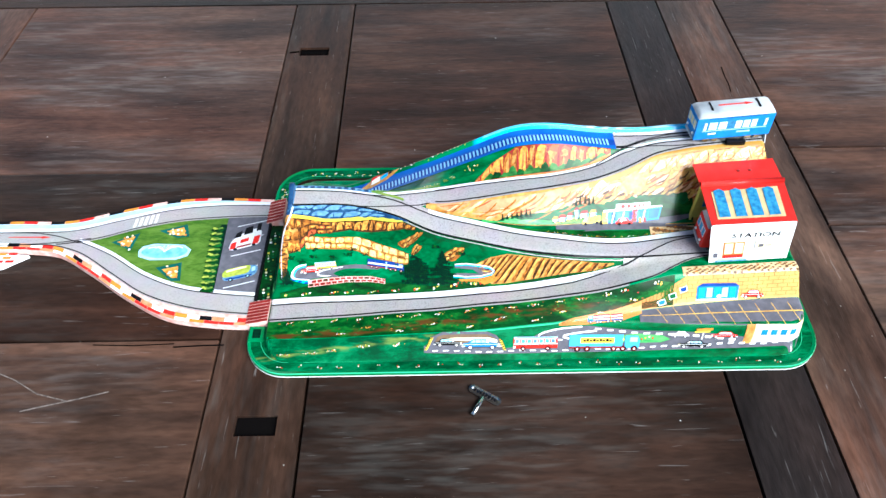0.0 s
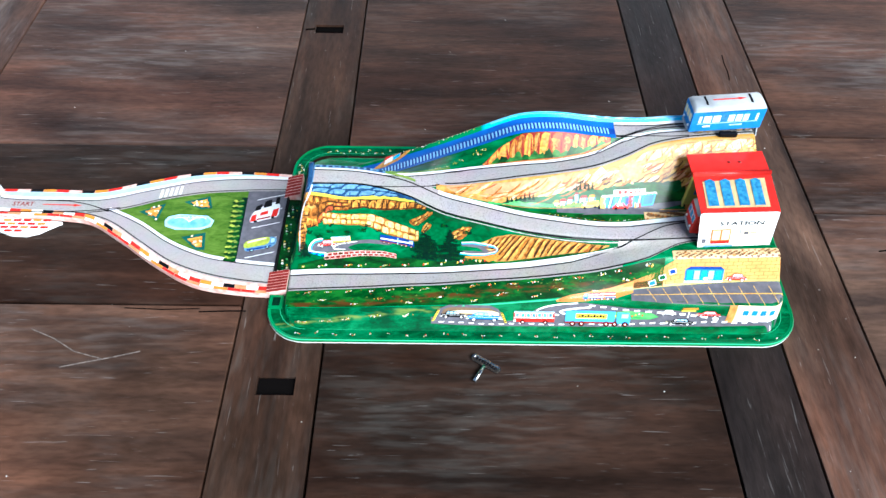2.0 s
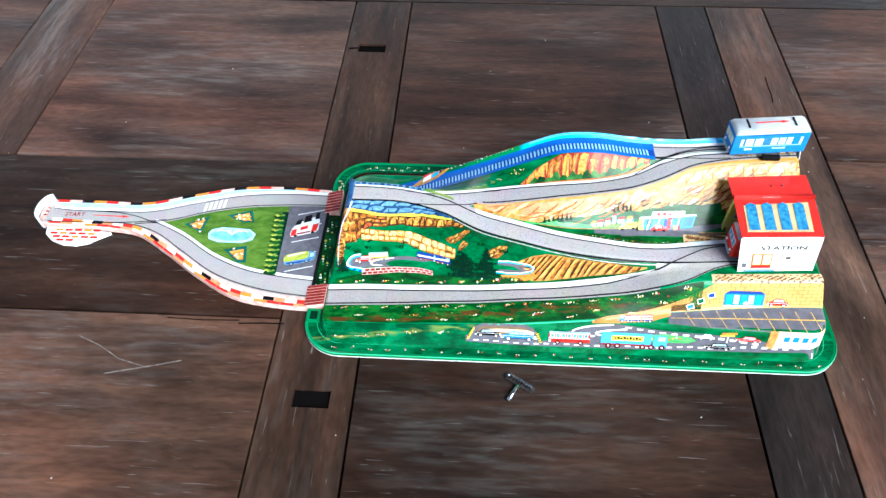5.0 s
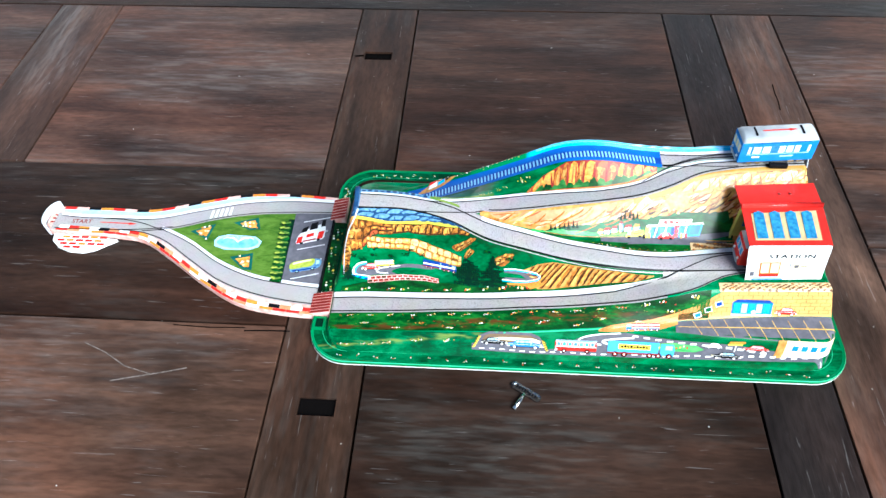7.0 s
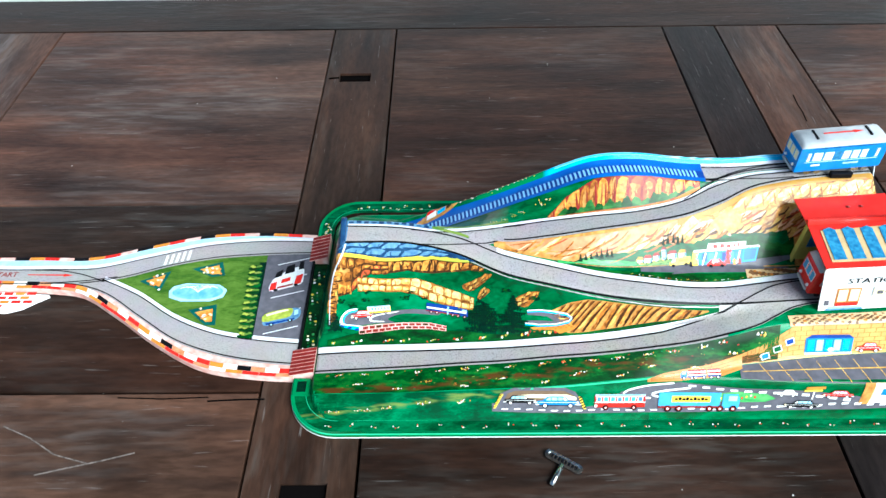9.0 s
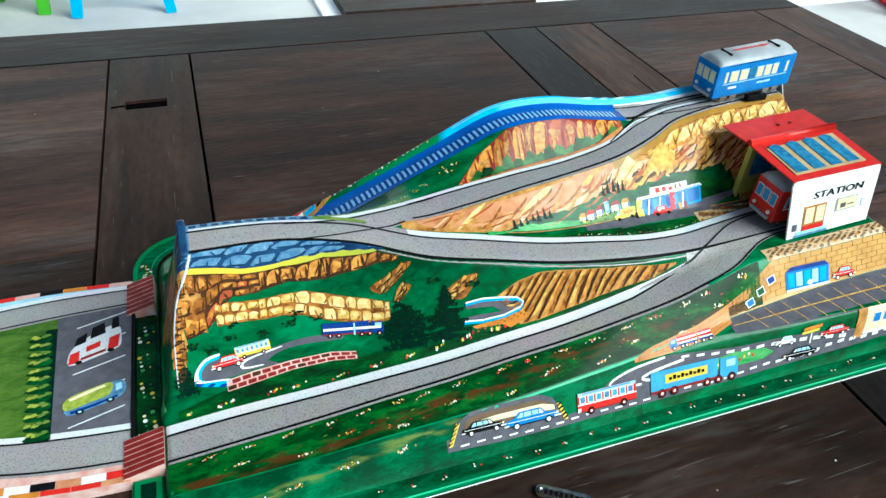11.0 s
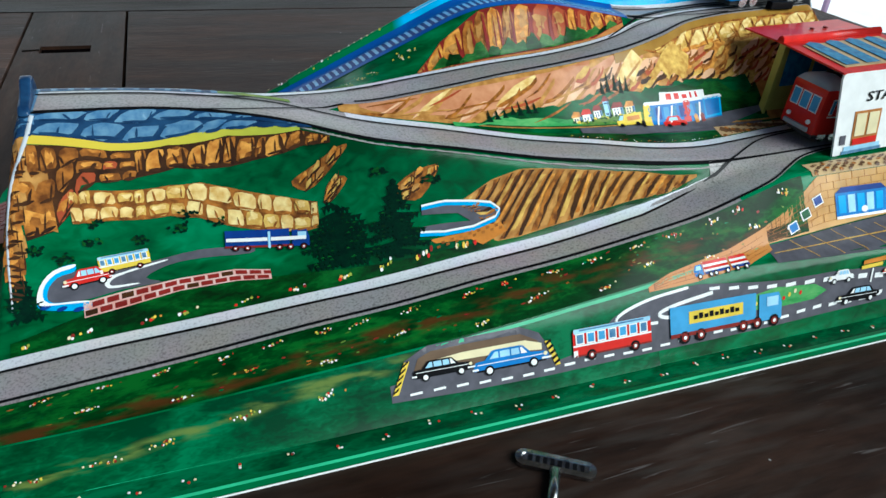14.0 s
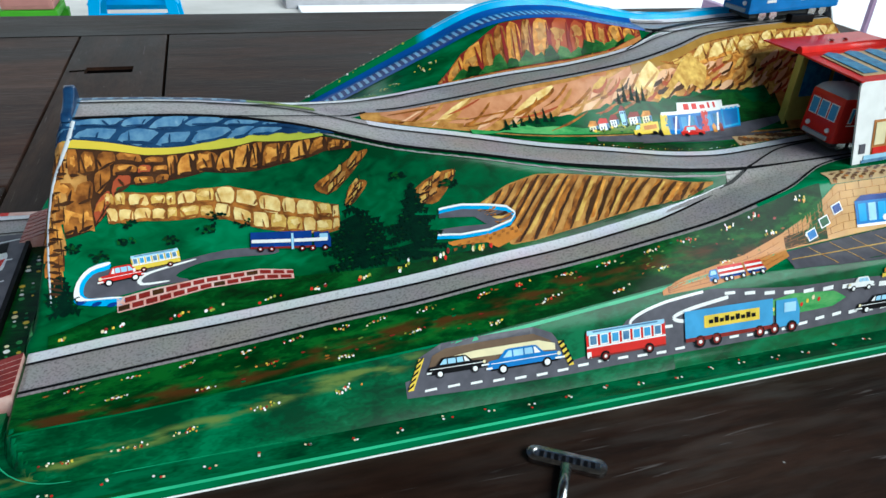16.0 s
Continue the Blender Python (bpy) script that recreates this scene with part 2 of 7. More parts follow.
M = {
    "grass": meadow("grass print", (0.0015, 0.040, 0.009), (0.002, 0.100, 0.028), (0.006, 0.180, 0.066), 22, 0.8),
    "grass_dark": meadow("dark grass print", (0.002, 0.016, 0.003), (0.003, 0.044, 0.006), (0.009, 0.095, 0.013), 60, 0.7),
    "verge": verge("verge print", (0.002, 0.040, 0.006), (0.010, 0.105, 0.013), (0.070, 0.024, 0.006), 0.0312, 0.022, 0.0034, 0.40, 0.3),
    "bank": verge("bank print", (0.002, 0.074, 0.022), (0.008, 0.140, 0.050), (0.130, 0.190, 0.040), 0.0142, 0.062, 0.0023, 0.162, 0.8),
    "sleeper_blue": paint("sleeper print", (0.22, 0.46, 0.76), vary=0.12),
    # pale colour that stands for the glare on the sheet's folds
    "fold_glare": paint("pale fold glare print", (0.62, 0.64, 0.66), second=(0.40, 0.44, 0.50), scale=90, amount=0.8, coat=1.0),
    "rock_earth": paint("olive earth print", (0.36, 0.20, 0.035), second=(0.26, 0.13, 0.02), scale=70, amount=0.7),
    "grass_light": meadow("light grass print", (0.02, 0.17, 0.04), (0.06, 0.30, 0.08), (0.13, 0.38, 0.12), 50),
    "shrub": meadow("shrub print", (0.010, 0.060, 0.010), (0.022, 0.115, 0.022), (0.060, 0.170, 0.035), 80),
    "lawn": meadow("garden print", (0.030, 0.085, 0.008), (0.062, 0.130, 0.014), (0.095, 0.170, 0.024), 60),
    "teal": paint("rim green print", (0.008, 0.22, 0.09), second=(0.01, 0.10, 0.02), scale=30, amount=0.9),
    "mint": paint("pale green print", (0.05, 0.40, 0.19), vary=0.15, scale=60),
    "road": speckled("grey road print", (0.36, 0.335, 0.335), (0.17, 0.155, 0.155)),
    "kerb": speckled("white kerb print", (0.75, 0.76, 0.80), (0.45, 0.45, 0.5), cut=0.66),
    "asphalt": paint("slate road print", (0.095, 0.092, 0.11), vary=0.15, scale=150),
    "black": paint("black print", (0.005, 0.005, 0.006), vary=0.2, rough=0.5, coat=0.3),
    "white": paint("white print", (0.82, 0.82, 0.80), vary=0.05, rough=0.3),
    "red": paint("red print", (0.55, 0.02, 0.015), vary=0.1),
    "dark_red": paint("dark red print", (0.20, 0.018, 0.015), vary=0.2),
    "blue": paint("blue print", (0.02, 0.17, 0.48), vary=0.12),
    "deep_blue": paint("deep blue print", (0.008, 0.040, 0.22), vary=0.15),
    "royal": paint("royal blue print", (0.014, 0.105, 0.42), second=(0.010, 0.070, 0.32), scale=70, amount=0.7),
    "sky_blue": paint("light blue print", (0.03, 0.40, 0.75), second=(0.02, 0.28, 0.62), scale=60),
    "pale_blue": paint("pale blue print", (0.35, 0.60, 0.78), vary=0.12),
    "rock_tan": paint("tan rock print", (0.58, 0.30, 0.08), second=(0.30, 0.125, 0.028), scale=190, amount=0.6),
    "rock_brown": paint("brown rock print", (0.44, 0.16, 0.026), second=(0.13, 0.042, 0.010), scale=240, amount=0.55),
    "rock_yellow": paint("yellow rock print", (0.74, 0.49, 0.12), second=(0.42, 0.21, 0.04), scale=230, amount=0.6),
    "rock_cream": paint("cream rock print", (0.88, 0.70, 0.30), second=(0.62, 0.36, 0.09), scale=230, amount=0.6),
    "rock_shadow": paint("dark rock print", (0.028, 0.012, 0.006), second=(0.07, 0.028, 0.010), scale=120, amount=0.6),
    "rock_red": paint("red rock print", (0.42, 0.09, 0.03), second=(0.30, 0.05, 0.02), scale=110, amount=0.7),
    "rock_pink": paint("pink rock print", (0.64, 0.31, 0.16), second=(0.42, 0.15, 0.06), scale=120, amount=0.8),
    "rock_blush": paint("blush rock print", (0.80, 0.50, 0.30), second=(0.62, 0.32, 0.16), scale=90, amount=0.8),
    "slate": paint("blue rock print", (0.018, 0.060, 0.14), second=(0.008, 0.028, 0.080), scale=140, amount=0.6),
    "slate_light": paint("light blue rock print", (0.05, 0.14, 0.28), second=(0.15, 0.29, 0.42), scale=240, amount=0.7),
    "brick": paint("brick print", (0.42, 0.17, 0.05), vary=0.2, scale=140),
    "cobble": paint("cobble print", (0.50, 0.35, 0.18), vary=0.15, scale=90),
    "cobble_dark": paint("dark cobble print", (0.13, 0.065, 0.03), vary=0.25, scale=200),
    "yellow": paint("yellow print", (0.72, 0.52, 0.06), vary=0.1),
    "orange": paint("orange print", (0.55, 0.20, 0.03), vary=0.15),
    "cream": paint("cream print", (0.75, 0.66, 0.40), vary=0.06),
    "olive": paint("olive wall print", (0.40, 0.36, 0.08), vary=0.08),
    "glass_print": paint("window print", (0.05, 0.25, 0.42), second=(0.02, 0.12, 0.26), scale=260, amount=0.5),
    "pine": paint("pine print", (0.0015, 0.012, 0.007), second=(0.002, 0.020, 0.009), scale=320, amount=0.5, coat=0.2),
    "olive_grass": meadow("olive grass print", (0.05, 0.15, 0.02), (0.13, 0.21, 0.035), (0.22, 0.27, 0.06), 70),
    "rock_orange": paint("orange rock print", (0.78, 0.37, 0.07), second=(0.42, 0.14, 0.02), scale=260, amount=0.6),
    "bed": paint("flower bed border print", (0.008, 0.075, 0.060), vary=0.2),
    "pond": paint("pond print", (0.10, 0.32, 0.55), second=(0.22, 0.45, 0.62), scale=140, amount=0.6),
    "lorry_blue": paint("lorry blue print", (0.07, 0.30, 0.55), vary=0.1),
    "taupe": paint("tunnel print", (0.17, 0.11, 0.065), second=(0.11, 0.07, 0.045), scale=80, amount=0.7),
    "rose": paint("pink brick print", (0.60, 0.28, 0.23), second=(0.70, 0.50, 0.45), scale=120, amount=0.5),
    "parapet": shore("parapet print", (0.006, 0.16, 0.05), (0.03, 0.40, 0.75), 0.219, 0.226),
    "wall_print": shore("brick wall print", (0.50, 0.19, 0.045), (0.50, 0.28, 0.085), 0.35, 0.43),
    "ledge_yellow": shore("ledge print", (0.66, 0.50, 0.05), (0.40, 0.46, 0.05), 0.06, 0.15),
    "tuft": paint("yellow green print", (0.30, 0.36, 0.05), vary=0.25, scale=200),
    "tin": plain("bare tin", (0.62, 0.63, 0.65), 0.25, 1.0, 0.08, 60),
    "tin_grey": paint("grey roof tin", (0.33, 0.35, 0.37), vary=0.15, scale=60),
    "inside": plain("unlit tin inside", (0.05, 0.05, 0.05), 0.6),
}
# ---- the table ----
def part(name, bm, material, parent=None, label="", smooth=False):
    me = bpy.data.meshes.new(name)
    bm.to_mesh(me)
    bm.free()
    for mm in (material if isinstance(material, (list, tuple)) else [material]):
        me.materials.append(mm)
    if smooth:
        for p in me.polygons:
            p.use_smooth = True
    ob = new(name, me)
    if parent:
        ob.parent = parent
    if label:
        ob["label"] = label
    return ob


def box(bm, lo, hi, bevel=0.0, mat=0):
    vs = [bm.verts.new((x, y, z)) for x in (lo[0], hi[0]) for y in (lo[1], hi[1]) for z in (lo[2], hi[2])]
    fs = [(0, 1, 3, 2), (4, 6, 7, 5), (0, 4, 5, 1), (2, 3, 7, 6), (0, 2, 6, 4), (1, 5, 7, 3)]
    made = [bm.faces.new([vs[i] for i in f]) for f in fs]
    for f in made:
        f.material_index = mat
    if bevel:
        es = {e for f in made for e in f.edges}
        bmesh.ops.bevel(bm, geom=list(es), offset=bevel, segments=2, affect="EDGES", profile=0.7)
    return made


def prism(bm, outline, z0, z1, mat=0):
    """An upright block on a plan outline, counterclockwise."""
    a = [bm.verts.new((x, y, z0)) for x, y in outline]
    b = [bm.verts.new((x, y, z1)) for x, y in outline]
    n = len(a)
    fs = [bm.faces.new(b), bm.faces.new(a[::-1])] + [bm.faces.new((a[i], a[(i + 1) % n], b[(i + 1) % n], b[i])) for i in range(n)]
    for f in fs:
        f.material_index = mat
    return fs
OAK = wood("dark stained boards", (0.0056, 0.0034, 0.0026), (0.030, 0.0172, 0.0118), "x", 0.42, 0.11, (0.11, 0.11, 0.10))
OAK_WORN = wood("dusty worn boards", (0.019, 0.0118, 0.0098), (0.080, 0.047, 0.034), "x", 0.46, 0.21, (0.15, 0.13, 0.12))
OAK_CROSS = wood("dark stained rails", (0.0085, 0.0054, 0.0041), (0.043, 0.025, 0.0165), "y", 0.42, 0.14, (0.11, 0.11, 0.10))
RAIL_WORN = wood("dusty worn rails", (0.023, 0.0155, 0.013), (0.092, 0.060, 0.044), "y", 0.46, 0.30, (0.17, 0.15, 0.145))
OAK_BLACK = wood("blackened rail", (0.005, 0.004, 0.004), (0.018, 0.014, 0.013), "y", 0.42, 0.1, (0.08, 0.075, 0.075))
OAK_BROWN = wood("brown worn boards", (0.015, 0.0092, 0.0070), (0.078, 0.043, 0.028), "x", 0.44, 0.25, (0.14, 0.12, 0.11))
RAIL_BROWN = wood("brown worn rails", (0.016, 0.0102, 0.0080), (0.080, 0.047, 0.032), "y", 0.44, 0.22, (0.14, 0.12, 0.11))
OAK_MID = wood("mid brown boards", (0.0095, 0.0058, 0.0045), (0.048, 0.027, 0.0185), "x", 0.44, 0.16, (0.14, 0.12, 0.11))
# near right-hand boards: base colour lightened partly for the sheen at grazing view
OAK_EAST = wood("worn boards paled for sheen", (0.020, 0.0132, 0.0105), (0.096, 0.058, 0.040), "x", 0.46, 0.26, (0.16, 0.14, 0.13))
HOLE = plain("near-black shade of holes and gaps", (0.003, 0.0025, 0.0025), 1.0)
HOLE.node_tree.nodes["Principled BSDF"].inputs["Specular IOR Level"].default_value = 0.0
table = tagged(new("wooden_table"), "large old dark-stained plank table with worn lacquer and mortise holes", "table")
THICK = 0.045


def plank(x0, x1, y0, y1, material, holes=()):
    """A board of the table top; its mortise holes go right through."""
    xs = sorted({x0, x1, *[v for h in holes for v in (h[0], h[1])]})
    ys = sorted({y0, y1, *[v for h in holes for v in (h[2], h[3])]})
    bm = bmesh.new()
    if not holes:
        box(bm, (x0, y0, TABLE - THICK), (x1, y1, TABLE), 0.0012)
    else:
        def cut(i, j):
            cx, cy = (xs[i] + xs[i + 1]) / 2, (ys[j] + ys[j + 1]) / 2
            return any(h[0] < cx < h[1] and h[2] < cy < h[3] for h in holes)
        nx, ny = len(xs) - 1, len(ys) - 1
        top = {(i, j): bm.verts.new((xs[i], ys[j], TABLE)) for i in range(nx + 1) for j in range(ny + 1)}
        low = {(i, j): bm.verts.new((xs[i], ys[j], TABLE - THICK)) for i in range(nx + 1) for j in range(ny + 1)}
        for i in range(nx):
            for j in range(ny):
                if cut(i, j):
                    continue
                ring = [(i, j), (i + 1, j), (i + 1, j + 1), (i, j + 1)]
                bm.faces.new([top[r] for r in ring])
                bm.faces.new([low[r] for r in ring[::-1]])
                for k, (di, dj) in enumerate([(0, -1), (1, 0), (0, 1), (-1, 0)]):
                    ni, nj = i + di, j + dj
                    if not (0 <= ni < nx and 0 <= nj < ny) or cut(ni, nj):
                        a, b = ring[k], ring[(k + 1) % 4]
                        bm.faces.new([top[b], top[a], low[a], low[b]])
    return part("plank", bm, material, table)


G = 0.0013
plank(-1.25, 1.022, 0.667 + G, 0.766, OAK)
plank(0.925 + G, 1.022, -0.75, 0.667 - G, RAIL_BROWN)
plank(-0.035 + G, 0.057 - G, -0.75, 0.667 - G, OAK_CROSS, [(-0.016, 0.027, 0.527, 0.547), (-0.004, 0.034, -0.063, -0.043)])
plank(0.455 + G, 0.534 - G, -0.75, 0.667 - G, OAK_BLACK)
plank(0.534 + G, 0.626 - G, -0.75, 0.667 - G, RAIL_BROWN)
plank(-0.446 + G, -0.035 - G, 0.284 + G, 0.667 - G, OAK_WORN)
plank(-0.62 + G, -0.035 - G, 0.041 + G, 0.284 - G, OAK)
plank(-0.62 + G, -0.035 - G, -0.42, 0.041 - G, OAK_BROWN)
plank(-1.25, -0.035 - G, -0.75, -0.42 - G, OAK)
plank(-0.553 + G, -0.446 - G, 0.284 + G, 0.667 - G, RAIL_WORN)
plank(-1.25, -0.553 - G, 0.284 + G, 0.667 - G, OAK_WORN)
plank(-1.25, -0.62 - G, -0.42 + G, 0.284 - G, OAK_WORN)
plank(0.057 + G, 0.455 - G, 0.2 + G, 0.667 - G, OAK_MID)
plank(0.057 + G, 0.455 - G, -0.21, 0.2 - G, OAK)
plank(0.057 + G, 0.455 - G, -0.75, -0.21 - 2 * G, OAK_BROWN)
plank(0.626 + G, 0.925 - G, 0.313 + G, 0.667 - G, OAK_BROWN)
plank(0.626 + G, 0.925 - G, 0.181 + G, 0.313 - G, OAK_BROWN)
plank(0.626 + G, 0.925 - G, -0.1, 0.181 - G, OAK_EAST)
plank(0.626 + G, 0.925 - G, -0.75, -0.1 - 2 * G, OAK_EAST)
bm = bmesh.new()
box(bm, (-1.23, -0.73, TABLE - THICK - 0.018), (1.0, 0.75, TABLE - THICK - 0.0005))
part("underframe", bm, HOLE, table, "dark frame under the boards")
# near-black plugs just below the surface stand for the shade in the holes
for hx0, hx1, hy0, hy1 in ((-0.016, 0.027, 0.527, 0.547), (-0.004, 0.034, -0.063, -0.043)):
    bm = bmesh.new()
    box(bm, (hx0 + 0.0005, hy0 + 0.0005, TABLE - THICK), (hx1 - 0.0005, hy1 - 0.0005, TABLE - 0.0030))
    part("mortise_bottom", bm, HOLE, table, "near-black plug for the shade inside a mortise hole")
# cracks and a knot hole in the boards
for pts, w in (([(0.589, 0.486), (0.5875, 0.465), (0.588, 0.448), (0.586, 0.428)], 0.0016), ([(0.683, 0.124), (0.700, 0.1265), (0.718, 0.1285), (0.734, 0.133)], 0.0018), ([(-0.030, 0.535), (-0.016, 0.537)], 0.004),
               ([(-0.16, 0.036), (-0.12, 0.0345), (-0.08, 0.036)], 0.0012), ([(-0.080, 0.032), (-0.05, 0.0335), (-0.030, 0.0336)], 0.0016)):
    bm = bmesh.new()
    for (ax, ay), (bx, by) in zip(pts, pts[1:]):
        dx, dy = bx - ax, by - ay
        n = math.hypot(dx, dy)
        ox, oy = -dy / n * w / 2, dx / n * w / 2
        prism(bm, [(ax - ox, ay - oy), (bx - ox, by - oy), (bx + ox, by + oy), (ax + ox, ay + oy)], TABLE, TABLE + 0.0002)
    part("crack", bm, HOLE, table, "black crack in the wood")
SCRATCH = plain("pale scratched wood", (0.115, 0.095, 0.085), 0.7, vary=0.5, scale=260)
for pts, w in (([(-0.249, 0.009), (-0.222, -0.002), (-0.196, -0.017), (-0.166, -0.025)], 0.0012), ([(-0.205, -0.035), (-0.185, -0.030), (-0.155, -0.023), (-0.129, -0.016)], 0.0014)):
    bm = bmesh.new()
    for (ax, ay), (bx, by) in zip(pts, pts[1:]):
        dx, dy = bx - ax, by - ay
        n = math.hypot(dx, dy)
        ox, oy = -dy / n * w / 2, dx / n * w / 2
        prism(bm, [(ax - ox, ay - oy), (bx - ox, by - oy), (bx + ox * 0.8, by + oy * 0.8), (ax + ox * 0.8, ay + oy * 0.8)], TABLE, TABLE + 0.00015)
    part("scratch", bm, SCRATCH, table, "pale scratch in the lacquer")
for lx, ly in ((-1.1, -0.6), (0.9, -0.6), (-1.1, 0.64), (0.9, 0.64)):
    bm = bmesh.new()
    box(bm, (lx - 0.05, ly - 0.05, FLOOR), (lx + 0.05, ly + 0.05, TABLE - THICK), 0.004)
    part("table_leg", bm, OAK_CROSS, table)

# ---- the tin landscape: heights over its plan ----
XK = [0.0, 0.02, 0.05, 0.10, 0.14, 0.18, 0.22, 0.26, 0.30, 0.34, 0.37, 0.40, 0.43, 0.47, 0.52, 0.57]


def at_x(values, xs=XK):
    """A smooth line through values given at the plan stations."""
    k, v = np.array(xs), np.array(values)
    d = np.gradient(v, k)

    def line(x):
        x = np.clip(x, k[0], k[-1])
        i = np.clip(np.searchsorted(k, x, side="right") - 1, 0, len(k) - 2)
        w = k[i + 1] - k[i]
        t = (x - k[i]) / w
        return (v[i] * (1 + 2 * t) * (1 - t) ** 2 + d[i] * w * t * (1 - t) ** 2 + v[i + 1] * t * t * (3 - 2 * t) + d[i + 1] * w * t * t * (t - 1))
    return line


ZLOW = at_x([.012, .014, .018, .025, .031, .036, .042, .047, .053, .059, .066, .070, .071, .072, .074, .075])
ZMID = at_x([.102, .102, .102, .100, .097, .092, .088, .083, .079, .074, .0715, .071, .0715, .073, .075, .076])
ZUP = at_x([.102, .102, .102, .100, .097, .095, .099, .104, .108, .113, .1165, .119, .121, .123, .126, .128])
ZBRIDGE = at_x([.012, .015, .025, .047, .068, .089, .109, .127, .130, .124, .1195, .1195, .1215, .1235, .1265, .1285])
YFOOT = at_x([.010] * 16)
YLEDGE = at_x([.030, .030, .029, .027, .026, .025, .025, .025, .026, .026, .025, .022, .020, .018, .017, .017])
ZLEDGE = at_x([.010, .012, .014, .019, .023, .027, .031, .034, .036, .0385, .0405, .042, .043, .0435, .044, .044])
YTERR = at_x([.031, .031, .030, .028, .027, .026, .026, .027, .029, .033, .037, .040, .043, .046, .048, .048])
ZTERR = at_x([.0105, .0125, .0145, .0195, .024, .028, .032, .036, .040, .0425, .0435, .044, .0445, .045, .0455, .0455])
YLOW0 = at_x([.051, .051, .050, .048, .047, .046, .046, .046, .047, .0495, .053, .0585, .060, .061, .062, .062])
YLOW1 = at_x([.078, .078, .077, .073, .070, .068, .067, .067, .069, .073, .0765, .0785, .080, .081, .082, .083])
YBANK = at_x([.088, .090, .097, .100, .090, .076, .072, .0705, .0715, .0750, .0775, .0790, .0805, .0815, .083, .084])
ZBANK = at_x([.020, .022, .034, .044, .044, .048, .054, .056, .060, .066, .069, .0705, .0711, .0725, .0745, .0755])
YMID0 = at_x([.124, .124, .124, .124, .114, .0955, .086, .079, .0755, .0765, .078, .0795, .081, .082, .0835, .0845])
YMID1 = at_x([.151, .151, .151, .149, .141, .124, .1145, .107, .103, .1015, .1035, .108, .112, .114, .115, .115])
YFACE = at_x([.1515, .1515, .1515, .1495, .1415, .1245, .116, .111, .113, .119, .121, .119, .119, .120, .121, .121])
ZFACE = at_x([.102, .102, .102, .100, .097, .0925, .089, .085, .081, .077, .0745, .074, .074, .076, .078, .079])
YUP0 = at_x([.152, .152, .152, .150, .142, .132, .1325, .1355, .139, .1445, .1555, .171, .178, .182, .184, .185])
YUP1 = at_x([.1525, .1525, .1525, .1505, .147, .153, .156, .157, .1585, .166, .1805, .1905, .193, .194, .195, .196])
YBR0 = at_x([.188, .188, .187, .184, .181, .179, .178, .178, .178, .179, .1815, .1915, .194, .195, .196, .197])
YBR1 = at_x([.214, .214, .213, .208, .203, .199, .198, .198, .198, .199, .202, .203, .204, .205, .206, .207])


def section(x):
    """The cross-section at x: (y, z) from the front edge to the back."""
    zb = float(ZBRIDGE(x))
    wall = min(0.0062, max(0.002, (zb - 0.03) * 0.075))
    ys = [-0.02, YFOOT(x), YLEDGE(x), YTERR(x), YLOW0(x) - 0.0005, YLOW0(x), YLOW1(x), YBANK(x), YMID0(x), YMID1(x), YFACE(x), YUP0(x), YUP1(x), YBR0(x), YBR1(x), YBR1(x) + 0.0015, YBR1(x) + 0.005,
          max(YBR1(x) + 0.02, 0.262 - 0.06 * min(1.0, x / 0.4))]
    zs = [0.004, 0.0045, ZLEDGE(x), ZTERR(x), ZLOW(x) - 0.0005, ZLOW(x), ZLOW(x), ZBANK(x), ZMID(x), ZMID(x), ZFACE(x), ZUP(x), ZUP(x), zb, zb, zb + wall, zb + wall, 0.004]
    ys = np.maximum.accumulate(np.array([float(v) for v in ys]) + np.arange(len(ys)) * 1e-5)
    return ys, np.array([float(v) for v in zs])


FX0, FY0, FY1, FR = 0.011, 0.0085, 0.262, 0.030


def inside(x, y):
    """How far a plan point lies inside the rounded foot line of the landscape."""
    right = 0.537 - 0.003 * min(1.0, max(0.0, (y - 0.05) / 0.1))
    cx, cy = (FX0 + right) / 2, (FY0 + FY1) / 2
    dx, dy = abs(x - cx) - (right - FX0) / 2 + FR, abs(y - cy) - (FY1 - FY0) / 2 + FR
    return FR - math.hypot(max(dx, 0), max(dy, 0)) - min(max(dx, dy), 0)


NX, NY = 551, 181
GX = np.linspace(0.0, 0.56, NX)
GY = np.linspace(0.0, 0.27, NY)
GRID = np.zeros((NX, NY))
fine = np.linspace(-0.004, 0.274, 557)
for gi, gx in enumerate(GX):
    sy, sz = section(gx)
    z = np.interp(fine, sy, sz)
    z = np.convolve(np.pad(z, 4, mode="edge"), np.ones(9) / 9, mode="valid")
    z = np.interp(GY, fine, z)
    for gj, gy in enumerate(GY):
        d = inside(gx, gy)
        low = 0.002 + max(d, -0.001) * (3.6 if gx < 0.3 else 5.0)
        # the low road runs out through the left-hand end
        if gx < 0.05 and gy < 0.1:
            low = max(low, min(z[gj], 0.016) if d > 0.0 else low)
        z[gj] = min(z[gj], low)
    GRID[gi] = z
GRID = (np.pad(GRID, ((2, 2), (0, 0)), mode="edge")[0:-4] + np.pad(GRID, ((2, 2), (0, 0)), mode="edge")[1:-3] + np.pad(GRID, ((2, 2), (0, 0)), mode="edge")[2:-2]
        + np.pad(GRID, ((2, 2), (0, 0)), mode="edge")[3:-1] + np.pad(GRID, ((2, 2), (0, 0)), mode="edge")[4:]) / 5


